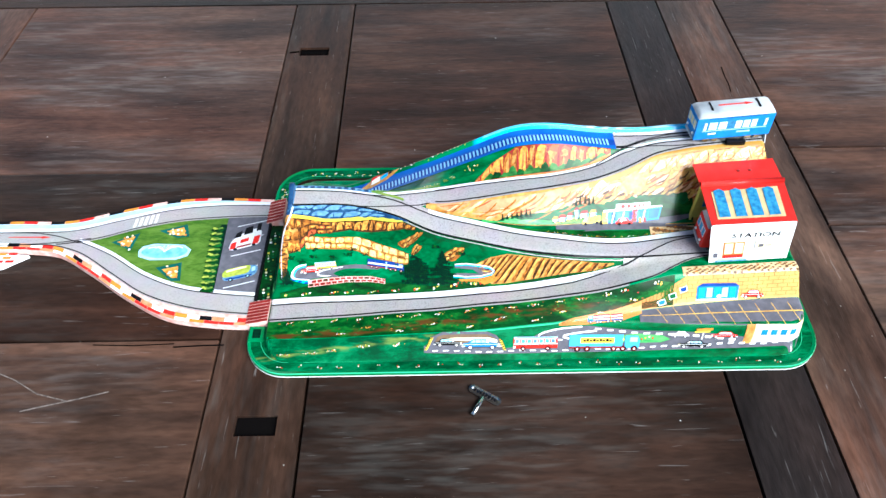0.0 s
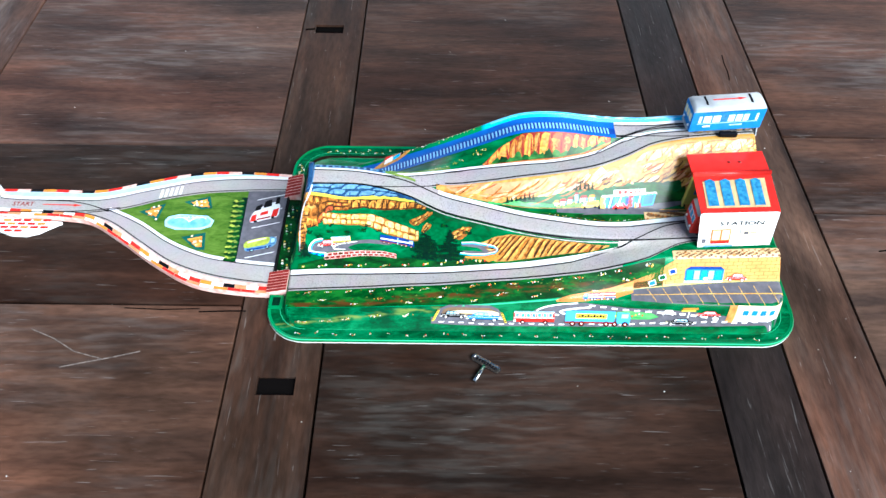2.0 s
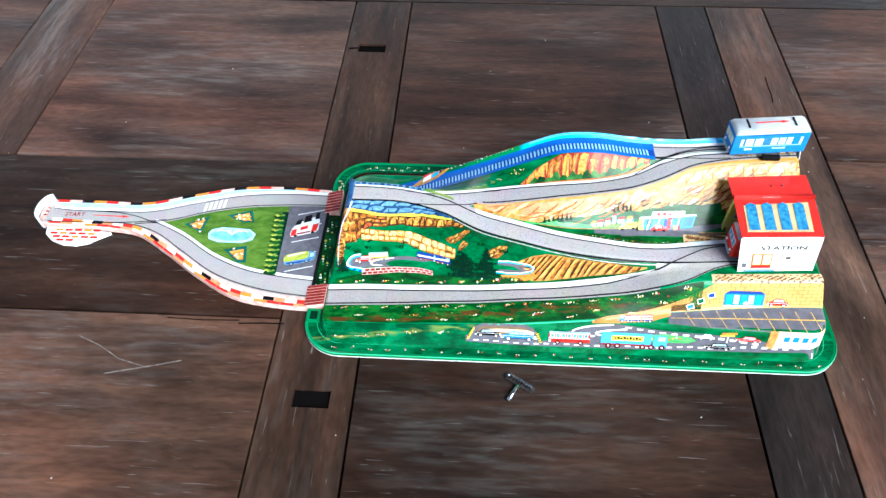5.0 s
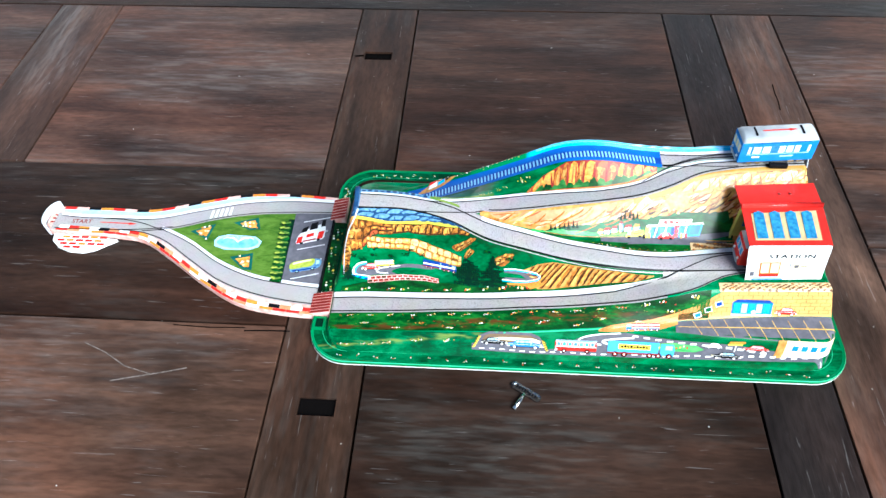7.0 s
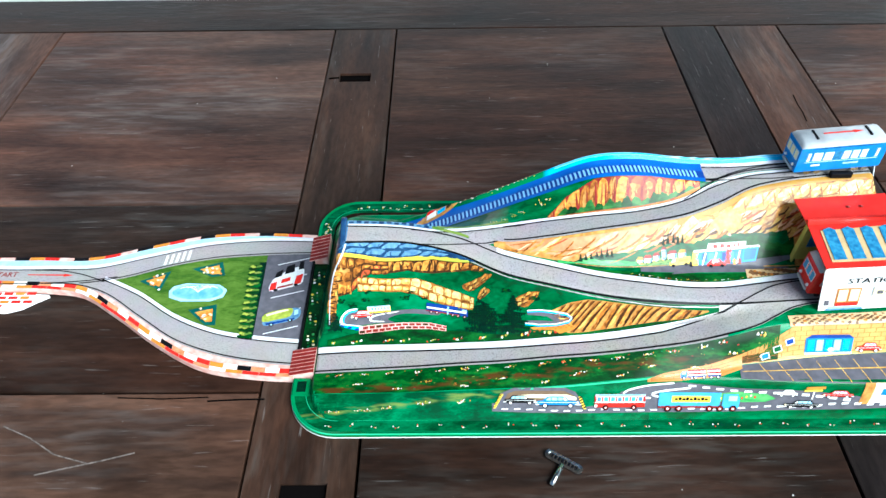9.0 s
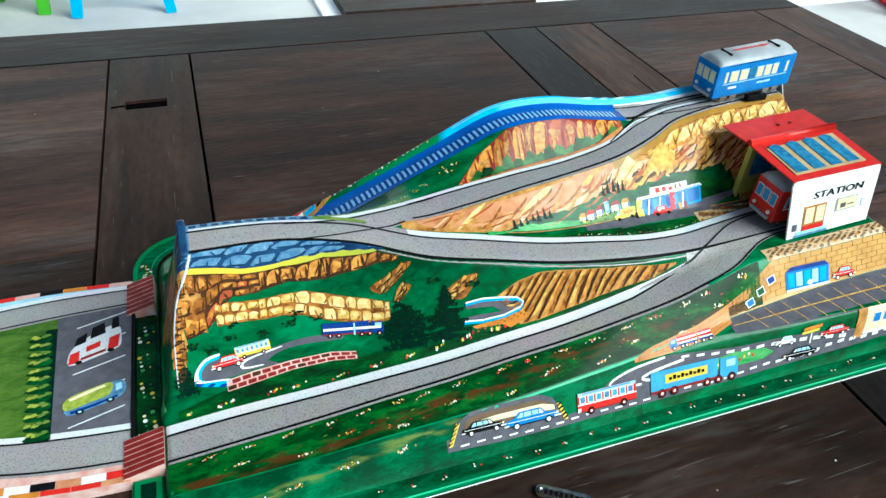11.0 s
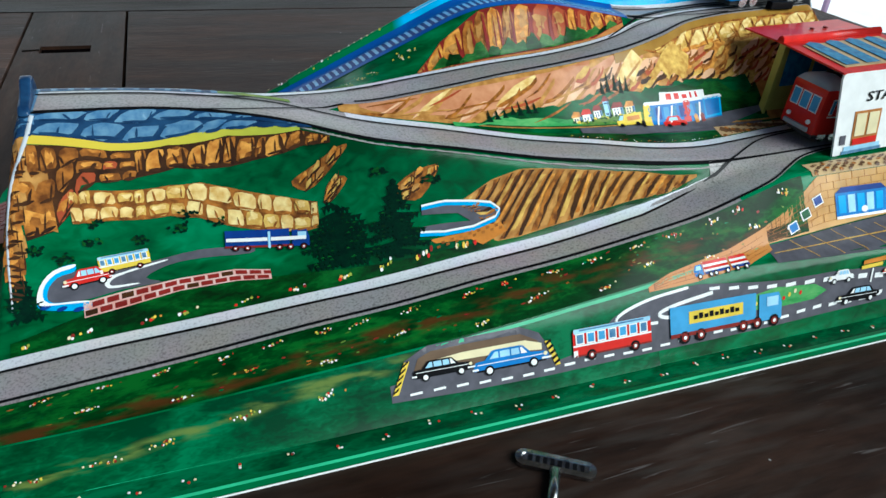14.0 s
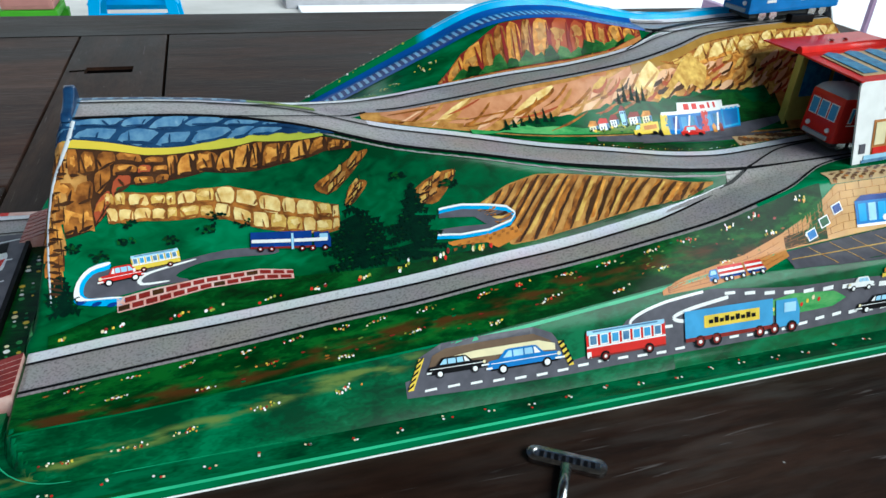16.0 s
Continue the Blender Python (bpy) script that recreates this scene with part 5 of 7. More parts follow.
# ---- printing on the front slope ----
DARK_LOW = off(between(YTERR, YLOW0, 0.0), 0.0004)
ribbon("verge", DARK_LOW, off(YLOW0, -0.0002), 0.014, 0.405, A1, M["verge"], 120, 5, None, "dark green printed verge with brown earth")
# the highlight on the crease is painted as a thin mint line
ribbon("crease_light", off(YTERR, -0.0012), off(YTERR, -0.0002), 0.19, 0.37, A2, M["mint"], 100, 2, None, "pale green painted highlight along the crease")
ribbon("front_bank", off(YFOOT, -0.0008), off(YTERR, -0.0003), 0.013, 0.30, A1 - 0.00012, M["bank"], 110, 8, None, "green printed front bank")
ribbon("inner_verge", off(YLOW1, 0.0003), between(YLOW1, YBANK, 0.45), 0.022, 0.345, A1, M["grass_dark"], 100, 3, None, "dark green verge above the road")

FR_LOW = curve([(165, 14.6), (200, 13.4), (243, 12.8), (304, 13.0), (376, 12.8), (467, 12.2), (531, 12.4)])
FR_TOP = curve([(165, 18.5), (176, 19.0), (243, 15.4), (262, 16.6), (276, 22.3), (293, 24.6), (323, 25.9), (358, 22.9), (394, 20.0), (470, 15.2), (531, 15.4)])
ribbon("slope_road", FR_LOW, FR_TOP, 0.168, 0.532, A1, M["asphalt"], 140, 6, None, "slate printed road on the front slope")
pr = Print("lane_marking", "white printed lane dashes")
for k in range(34):
    x = 176 + 10.4 * k
    y = float(FR_LOW(x / 1000)) * 1000 + 1.0 + 0.3 * math.sin(k)
    pr.plan([(x, y), (x + 5.4, y), (x + 5.4, y + 0.55), (x, y + 0.55)], "white", A2)
for k in range(12):
    x = 330 + 11.5 * k
    y = float(FR_TOP(x / 1000)) * 1000 - 1.5
    pr.plan([(x, y), (x + 6, y - 0.3), (x + 6, y + 0.4), (x, y + 0.7)], "white", A2)
def band(pts, w):
    """A white line of even width along a smooth open curve."""
    line = []
    for i in range(len(pts) - 1):
        p0, p1, p2, p3 = pts[max(0, i - 1)], pts[i], pts[i + 1], pts[min(len(pts) - 1, i + 2)]
        for j in range(5):
            t = j / 5
            line.append(tuple(0.5 * (2 * q + (r - o) * t + (2 * o - 5 * q + 4 * r - u) * t * t + (3 * q - o - 3 * r + u) * t ** 3) for o, q, r, u in zip(p0, p1, p2, p3)))
    line.append(pts[-1])
    for (x0, y0), (x1, y1) in zip(line, line[1:]):
        n = max(0.01, math.hypot(x1 - x0, 2 * (y1 - y0)))
        ox, oy = -(y1 - y0) * 2 / n * w, (x1 - x0) / n * w * 0.5
        pr.plan([(x0 - ox, y0 - oy), (x1 - ox, y1 - oy), (x1 + ox, y1 + oy), (x0 + ox, y0 + oy)], "white", A2)


band([(318, 25.6), (297, 24.8), (282, 23.0), (277, 21.2), (283, 19.8), (300, 19.3)], 0.7)
band([(332, 23.2), (312, 22.4), (301, 21.2), (305, 20.0), (318, 19.5), (330, 19.6)], 0.8)
pr.done()
pr = Print("grass_island", "green printed island with flowers")
pr.plan([(345, 18.6), (357, 20.3), (370, 20.6), (394, 18.4), (402, 16.6), (394, 15.8), (368, 16.6), (352, 17.4)], "grass_light", A2)
for k in range(9):
    pr.plan(disc(358 + 3.4 * k, 18.4 + 0.4 * math.sin(k * 2.1) - 0.02 * k, 0.9, 6, 0.5), ("yellow", "cream", "red")[k % 3], A3)
pr.done()

# road tunnel
pr = Print("painted_tunnel", "printed road tunnel mouth with yellow black posts")
pr.plan([(172, 17.5), (175, 23.6), (186, 26.2), (201, 25.7), (228, 24.8), (237, 22.5), (241, 19.6), (244, 14.8), (240, 14.6), (215, 15.4), (190, 16.6)], "asphalt", A2)
pr.plan([(178.5, 20.5), (181, 23.4), (187, 24.5), (201, 24.1), (228, 23.2), (236, 21.0), (239, 18.4), (205, 18.2)], "taupe", A3)
pr.plan([(187, 22.2), (200, 22.4), (230, 21.6), (238, 20.2), (238, 18.8), (215, 20.2), (187, 21.2)], "cream", A4)
for px0, py0, px1, py1 in ((168.5, 16.2, 175, 23.4), (244.2, 14.8, 239.5, 20.4)):
    pr.plan([(px0, py0), (px0 + 2.6, py0), (px1 + 2.4, py1), (px1, py1)], "yellow", A4)
    for k in range(5):
        a, b = (k + 0.15) / 5, (k + 0.6) / 5
        pr.plan([(px0 + (px1 - px0) * a, py0 + (py1 - py0) * a), (px0 + 2.6 + (px1 - px0) * a, py0 + (py1 - py0) * (a + 0.12)),
                 (px0 + 2.5 + (px1 - px0) * b, py0 + (py1 - py0) * (b + 0.12)), (px0 + (px1 - px0) * b, py0 + (py1 - py0) * b)], "black", A5)
pr.done()
plain_vehicle("painted_car", "black printed estate car leaving the tunnel", 191.5, 17.6, 27, 8.6, "black")
plain_vehicle("painted_car", "blue printed saloon car leaving the tunnel", 223, 15.6, 36, 11, "blue")
plain_vehicle("painted_bus", "red printed coach with pale blue windows", 274.5, 14.2, 42, 15.5, "red", "bus")
pr, f, put = vehicle("painted_lorry", "blue printed articulated lorry with yellow panel", 340, 13.2, 67, 19, "lorry_blue", "truck", 0, False, "yellow")
for k in range(9):
    put(rect(67 * (0.2 + 0.046 * k), 67 * (0.235 + 0.046 * k), 19 * 0.6, 19 * (0.70 + 0.05 * (k % 2))), "black", A5)
pr.done()
pr = Print("painted_lorry", "red and white striped printed lorry with blue cab")
f = pr.stand(340, 27.2, 2)
pr.on(f, [(-17, 1.2), (-11.6, 1.2), (-11.6, 6.6), (-15.4, 6.6), (-17, 4.2)], "blue", A3)
pr.on(f, [(-16.2, 4.0), (-12.6, 4.0), (-12.6, 6.0), (-15.2, 6.0)], "pale_blue", A4)
for u0, u1 in ((-11, 4), (5.5, 16)):
    pr.on(f, rect(u0, u1, 2.4, 7.6), "white", A3)
    pr.on(f, rect(u0, u1, 6.1, 7.6), "red", A4)
    pr.on(f, rect(u0, u1, 3.6, 4.9), "red", A4)
    pr.on(f, rect(u0, u1, 1.4, 2.6), "deep_blue", A4)
for u in (-14.5, -8, -5, 2, 8, 13.5):
    pr.on(f, disc(u, 1.0, 1.4), "black", A5)
    pr.on(f, disc(u, 1.0, 0.7), "white", A5 + 0.0001)
pr.done()
plain_vehicle("painted_car", "white printed small car", 410, 17.0, 16, 7.5, "white", "car", 0, True)
plain_vehicle("painted_car", "black printed car on the slope road", 424, 13.0, 29, 9.6, "black", "car", 0, True)
plain_vehicle("painted_car", "red printed car with white roof", 450.5, 15.4, 25, 8.4, "red", "car", 0, True)
pr = Print("painted_signpost", "yellow printed signpost")
f = pr.stand(431, 15.6)
pr.on(f, rect(-0.5, 0.5, 0, 8), "white", A4)
pr.on(f, [(-8, 8), (6, 9), (6, 11), (-8, 10)], "yellow", A4)
pr.on(f, [(-7, 10.6), (8, 11.6), (8, 14), (-7, 12.8)], "orange", A4)
pr.done()
pr = Print("painted_shop", "cream printed shop with blue windows")
f = pr.stand(492, 13.2)
pr.on(f, rect(-22, -14, 0, 23), "rock_tan", A2)
pr.on(f, rect(-14, 34, 2, 23), "cream", A2)
pr.on(f, rect(-14, 34, 2, 4.0), "white", A3)
for k in range(4):
    pr.on(f, rect(-8 + 9 * k, -1 + 9 * k, 10.5, 18.5), "white", A3)
    pr.on(f, rect(-7.4 + 9 * k, -1.6 + 9 * k, 11, 18), "blue", A4)
pr.done()

# car park on the terrace and the brick wall behind
PARK0, PARK1 = off(YLEDGE, 0.0012), off(YTERR, -0.0006)
park = ribbon("car_park", PARK0, PARK1, 0.372, 0.529, A1, M["asphalt"], 80, 6, None, "slate printed car park with yellow bays")
ribbon("bay_line", between(PARK0, PARK1, 0.5), between(PARK0, PARK1, 0.54), 0.374, 0.528, A2, M["rock_yellow"], 80, 2, park)
pr = Print("bay_lines", "yellow bay lines", park)
for k in range(9):
    x = 392 + 15.5 * k
    a, b = float(PARK0((x + 3) / 1000)) * 1000 + 0.3, float(PARK1((x - 3) / 1000)) * 1000 - 0.3
    pr.plan([(x + 4.6, a), (x + 5.2, a), (x - 2.4, b), (x - 3.0, b)], "rock_yellow", A2)
pr.done()
RISE = curve([(370, 42.0), (386, 46.4), (398, 50.6), (410, 55.6), (422, 60.5), (440, 66)])
WALL_LO = off(YTERR, 0.0)


def WALL_HI(x):
    return min(float(YLOW0(x)) - 0.0016, float(RISE(x)))


brick_wall = ribbon("brick_wall", WALL_LO, WALL_HI, 0.372, 0.529, A1, M["wall_print"], 90, 8, None, "sand printed brick retaining wall")
pr = Print("brick_joints", "brown brick joints", brick_wall)
for r in range(1, 7):
    t = r / 7
    for k in range(33):
        x = 374 + 4.8 * k
        if x > 527:
            break
        y = float(WALL_LO(x / 1000) * (1 - t) + WALL_HI(x / 1000) * t) * 1000
        y2 = float(WALL_LO((x + 4.8) / 1000) * (1 - t) + WALL_HI((x + 4.8) / 1000) * t) * 1000
        pr.plan([(x, y - 0.07), (x + 4.8, y2 - 0.07), (x + 4.8, y2 + 0.07), (x, y + 0.07)], "rock_brown", A2)
        if k % 2 == r % 2:
            pr.plan([(x, y), (x + 0.4, y), (x + 0.4, y + (WALL_HI(x / 1000) - WALL_LO(x / 1000)) * 1000 / 7), (x, y + (WALL_HI(x / 1000) - WALL_LO(x / 1000)) * 1000 / 7)], "rock_brown", A2)
pr.done()
OW_LO = curve([(294, 26.4), (323, 26.6), (356, 28.2), (372, 33), (386, 38.5), (398, 44)])
OW_HI = curve([(294, 27.2), (309, 31.0), (347, 36.6), (372, 42.5), (386, 46.2), (398, 50)])
orange = ribbon("low_brick_wall", OW_LO, OW_HI, 0.296, 0.3745, A2, M["wall_print"], 60, 5, None, "orange printed brick wall beside the ramp")
pr = Print("brick_joints", "brown brick joints", orange)
for r in range(1, 5):
    for k in range(16):
        x = 299 + 4.5 * k
        t = r / 5
        y = [float(OW_LO(v / 1000) * (1 - t) + OW_HI(v / 1000) * t) * 1000 for v in (x, x + 4.5)]
        pr.plan([(x, y[0] - 0.1), (x + 4.5, y[1] - 0.1), (x + 4.5, y[1] + 0.1), (x, y[0] + 0.1)], "rock_brown", A3)
        if (k + r) % 2:
            pr.plan([(x, y[0]), (x + 0.4, y[0]), (x + 0.4, y[0] + 1.0), (x, y[0] + 1.0)], "rock_brown", A3)
pr.done()
pr = Print("painted_garage", "blue printed garage front")
f = pr.stand(447, 45.6)
pr.on(f, rect(-20, 20, 1.5, 14), "blue", A3)
pr.on(f, [(-20, 14), (20, 14), (16, 17), (-15, 17)], "deep_blue", A3)
for k in range(5):
    pr.on(f, rect(-18 + 7.4 * k, -12.4 + 7.4 * k, 3, 12.6), "pale_blue" if k % 2 else "sky_blue", A4)
pr.on(f, rect(-20, 20, 0, 1.5), "white", A4)
pr.on(f, disc(2, 4, 2.6, 8, 0.7), "white", A5)
pr.done()
plain_vehicle("painted_car", "red printed van by the garage", 481, 47.0, 21, 9, "red", "car", 0, True)
for x, y, key in ((394, 42.5, "blue"), (404, 46.5, "grass"), (414, 50.5, "deep_blue")):
    pr = Print("painted_poster", "small printed poster on the wall")
    f = pr.stand(x, y, 18)
    pr.on(f, rect(-3.6, 3.6, -2.4, 3), "white", A3)
    pr.on(f, rect(-2.9, 2.9, -1.8, 2.4), key, A4)
    pr.done()
# cobbles round the station
cob = ribbon("cobbles", off(YLOW0, -0.0014), off(YLOW0, 0.0075), 0.413, 0.529, A2, M["cobble"], 60, 5, None, "brown printed cobbles before the station")
pr = Print("cobble_print", "dark cobble shapes", cob)
for k in range(95):
    x = 416 + 110 * ((k * 0.6180339) % 1.0)
    y = float(YLOW0(x / 1000)) * 1000 - 0.6 + 7.2 * ((k * 0.7548776) % 1.0)
    pr.plan([(x + 1.7 * RND.uniform(0.6, 1.3) * math.cos(a), y + 0.9 * RND.uniform(0.6, 1.3) * math.sin(a)) for a in (0.2, 1.3, 2.4, 3.4, 4.5, 5.5)], "cobble_dark" if k % 5 else "rock_brown", A3)
pr.done()
pr = Print("verge_cobbles", "dark cobble shapes beside the station road")
for k in range(50):
    x = 395 + 52 * ((k * 0.6180339) % 1.0)
    lo, hi = float(YMID1(x / 1000)) * 1000 + 0.9, float(between(YMID1, YFACE, 0.72)(x / 1000)) * 1000
    y = lo + (hi - lo) * ((k * 0.7548776) % 1.0)
    pr.plan([(x + 1.9 * RND.uniform(0.6, 1.3) * math.cos(a), y + 1.3 * RND.uniform(0.6, 1.3) * math.sin(a)) for a in (0.2, 1.3, 2.4, 3.4, 4.5, 5.5)], "cobble_dark" if k % 5 else "rock_brown", A4)
pr.done()

# ---- the picnic bend, walls, trees and shrubs on the green face ----
pr = Print("painted_bend", "printed hairpin bend with blue guard wall")


def bend(pts, key, lift):
    pr.plan(smooth_ring([(a + 3.5, b) for a, b in pts], 3), key, lift)


bend([(34, 96), (40, 99), (56, 99.5), (77, 99.0), (97, 98.8), (119, 95), (119, 92.4), (98, 95.4), (84, 96.0), (74, 93.5), (80, 90.4), (64, 91.4), (50, 91.2), (37, 93)], "asphalt", A2)
bend([(30, 94), (32, 97), (38, 99.6), (46, 100.6), (46, 99.4), (39, 98.4), (34.5, 96), (36, 93.4), (50, 90.6), (50, 87.6), (39, 89.8), (31, 92.6)], "sky_blue", A3)
bend([(30, 94), (32, 97), (38, 99.6), (46, 100.6), (46, 100.1), (38.4, 99.0), (33, 96.4), (34.5, 93.6), (49, 90.9), (49, 90.3), (33.5, 93)], "white", A4)
for x, y in ((33, 92.6), (39.5, 90.4), (46, 88.6)):
    bend(disc(x, y, 2.2, 8, 0.35), "deep_blue", A4)
bend([(58, 96.6), (66, 97.6), (82, 98.3), (82, 97.7), (66, 96.8), (60, 95.6), (60, 93.6), (70, 92.4), (70, 91.9), (58.5, 93)], "white", A3)
pr.done()
pr = Print("painted_wall", "dark red printed brick parapet")
BT = curve([(51.5, 90.4), (67, 90.7), (91, 89.9), (116, 87.5), (130, 83.7)])
BB = curve([(51.5, 85.0), (67, 84.9), (91, 85.2), (115, 82.9), (130, 79.8)])
for r in range(2):
    for k in range(13):
        x = 52 + 6.0 * k + (3 if r else 0)
        q = []
        for xx, tt in ((x, r), (x + 4.9, r), (x + 4.9, r + 0.74), (x, r + 0.74)):
            t = 0.08 + tt / 2 * 0.92
            xx = min(130, xx)
            q.append((xx, float(BB(xx / 1000) * (1 - t) + BT(xx / 1000) * t) * 1000))
        if q[1][0] - q[0][0] > 1:
            pr.plan(q, "rock_shadow" if (3 * k + r) % 7 == 0 else "dark_red", A4)
pr.plan([(a, float(BB(a / 1000)) * 1000) for a in (51.5, 69, 91, 115, 130)] + [(a, float(BT(a / 1000)) * 1000) for a in (130, 115, 91, 69, 51.5)], "rose", A3)
pr.done()
plain_vehicle("painted_car", "red printed car in the bend", 54.5, 95.2, 19.5, 8.6, "red", "car", 4, True)
pr, f, put = vehicle("painted_van", "yellow printed camper van", 70, 97.3, 21, 8.6, "yellow", "bus", 4)
pr.done()
pr, f, put = vehicle("painted_lorry", "blue and white striped printed road train", 130.5, 91.2, 38, 10, "deep_blue", "truck", -7)
put(rect(0.5, 19, 5.0, 6.6), "white", A5)
put(rect(20.5, 36.5, 5.0, 6.6), "white", A5)
put(rect(19.2, 20.3, 1.5, 9.2), "pale_blue", A5)
pr.done()
pr = Print("painted_bend", "small printed bend with blue railing")
pr.plan([(199, 79.2), (210, 78.4), (222, 76.7), (232, 75.2), (236.5, 73.6), (234, 72.6), (223, 72.2), (209, 73.2), (197, 74.8), (197, 75.8), (210, 74.6), (222, 73.4), (216, 75.6), (199, 77.8)], "asphalt", A2)
for line in ([(199, 79.2), (210, 78.4), (222, 76.7), (232, 75.2), (236.5, 73.6)], [(236.5, 73.6), (234, 72.5), (223, 72.0), (209, 72.9), (197, 74.6)]):
    pr.plan([(a, b + 0.45) for a, b in line] + [(a, b - 0.55) for a, b in line[::-1]], "sky_blue", A3)
    pr.plan([(a, b + 0.5) for a, b in line] + [(a, b + 0.1) for a, b in line[::-1]], "white", A4)
pr.plan([(202, 72.6), (217.5, 71.7), (236.8, 71.6), (239.7, 69.8), (227.3, 68.4), (221.7, 70.1), (204.7, 71.5)], "orange", A3)
for k in range(16):
    x = 205 + 2.2 * k
    pr.plan(rect(x, x + 1.6, 70.4 + (0.6 if k % 2 else 0), 70.9 + (0.6 if k % 2 else 0)), "rock_brown", A4)
pr.done()


def pine(x, y, tall, wide, turn=0.0):
    """A dark printed fir: ragged clumps along drooping boughs, with gaps between them."""
    pr = Print("painted_fir", "dark green printed fir tree")
    f = pr.stand(x, y, turn)
    pr.on(f, [(-0.8, -1), (0.8, -1), (0.3, tall), (-0.3, tall)], "pine", A4)
    rows = int(tall / 2.1)
    for k in range(rows):
        t = (k + 0.5) / rows
        v = tall * (1 - t) + 0.4
        for side in (-1, 1):
            if RND.random() < 0.10:
                continue
            half = wide / 2 * min(1.0, 0.08 + 1.35 * t) * RND.uniform(0.6, 1.1)
            droop = RND.uniform(0.5, 1.6)
            n = max(2, int(half / 2.2))
            upper = [(side * half * q, v + 1.5 * (1 - q) - droop * q + 0.9 * q * q + RND.uniform(-0.25, 0.25)) for q in (0.0, 0.35, 0.7, 1.0)]
            lower = []
            for j in range(n, 0, -1):
                q = j / (n + 0.4)
                lower.append((side * half * q, v - 0.5 - droop * q + 0.9 * q * q + RND.uniform(-0.2, 0.3)))
                lower.append((side * half * (q - 0.35 / n), v - RND.uniform(1.6, 2.9) - droop * q))
            pr.on(f, upper + lower + [(0, v - 1.6)], "pine", A4 + 0.00002 * RND.random())
            for j in range(int(half / 6)):
                q = RND.uniform(0.2, 0.95)
                u, w = side * half * q, v + 0.3 - droop * q + RND.uniform(-0.4, 0.5)
                pr.on(f, [(u - 1.0, w - 0.2), (u + 0.1, w + 0.5), (u + 1.2, w - 0.3)], "grass_dark", A4 + 0.00006)
    pr.done()


pine(163, 75.5, 37, 36)
pine(187.5, 72.0, 35, 30)
pine(29, 90, 24, 15)
for k, (x, y) in enumerate(((36, 103), (58, 104), (77, 104), (95, 104.5), (110, 103), (46, 101.5), (205, 83.5), (181, 90), (61, 107), (98, 106.4))):
    pr = Print("painted_shrub", "dark green printed shrub")
    f = pr.stand(x, y)
    for j in range(22):
        u, v = RND.gauss(0, 2.0), RND.gauss(0, 0.9)
        q = [(u + RND.uniform(0.5, 1.3) * math.cos(a), v + RND.uniform(0.3, 1.0) * math.sin(a)) for a in (0, 1.1, 2.1, 3.2, 4.3, 5.3)]
        pr.on(f, q, "pine" if j % 3 else "grass_dark", A3 + 0.00001 * j)
    pr.done()
pr = Print("painted_halt", "small printed halt on tan ground beside the bridge foot")
pr.plan([(96, 199), (112, 197), (128, 200), (142, 206), (140, 212), (124, 210), (108, 206)], "rock_tan", A2)
pr.plan([(111, 201), (121, 202.5), (121, 208.5), (112, 207)], "white", A3)
pr.plan([(110.5, 206.5), (122, 208.5), (120, 211.5), (113, 210)], "red", A4)
pr.plan([(122, 203), (130, 205), (130, 208.5), (122, 207)], "sky_blue", A3)
pr.plan([(131, 205), (136, 206.5), (135, 210), (131, 209.5)], "black", A3)
pr.done()
# flowers along the verges
pr = Print("flower_print", "red white and yellow printed flower clusters")


def cluster(x, y, n, spread, mm=0.5):
    """A little drift of blossoms, longer than it is deep."""
    tilt = RND.uniform(-0.05, 0.16)
    for _ in range(n):
        u = RND.gauss(0, spread * 0.5)
        a, b = x + u, y + u * tilt + RND.gauss(0, 0.42)
        pr.plan(disc(a, b, mm * RND.uniform(0.5, 1.0), 6, 0.85), RND.choice(("red", "white", "cream", "tuft", "yellow", "rock_orange", "dark_red", "white")), A3 + 0.00002 * RND.random())


for k in range(17):
    x = 34 + 22.0 * k + RND.uniform(-5, 5)
    if x < 395:
        lo, hi = float(YTERR(x / 1000)) * 1000, float(YLOW0(x / 1000)) * 1000
        cluster(x, lo + (hi - lo) * 0.84, 12, 4.6, 0.6)
for k in range(12):
    x = 54 + 31.0 * k + RND.uniform(-3, 3)
    if x < 395:
        lo, hi = float(YTERR(x / 1000)) * 1000, float(YLOW0(x / 1000)) * 1000
        cluster(x, lo + (hi - lo) * (0.16 if k % 2 else 0.40), 14, 4.4, 0.6)
for k in range(15):
    x = 32 + 21 * k + RND.uniform(-4, 4)
    if x < 225:
        lo, hi = float(YLOW1(x / 1000)) * 1000, float(YBANK(x / 1000)) * 1000
        cluster(x, lo + min(3.0, (hi - lo) * 0.5), 7, 4.2, 0.85)
for x, y in ((34, 16.4), (59, 17.2), (80, 18.7), (110, 20.6), (143, 20.4)):
    cluster(x, y, 15, 6.5, 0.6)
for k in range(18):
    cluster(290 + 8 * k, float(YMID1((290 + 8 * k) / 1000)) * 1000 + 1.8, 4, 3, 0.5)
for x, y in ((221, 172.8), (215, 170), (198, 165.4), (192, 163), (181, 159.5), (174, 157)):
    for _ in range(9):
        a, b = x + RND.gauss(0, 2.0), y + RND.gauss(0, 1.0)
        pr.plan(disc(a, b, RND.uniform(0.3, 0.65), 6, 0.85), RND.choice(("yellow", "tuft", "cream", "tuft")), A3 + 0.00002 * RND.random())
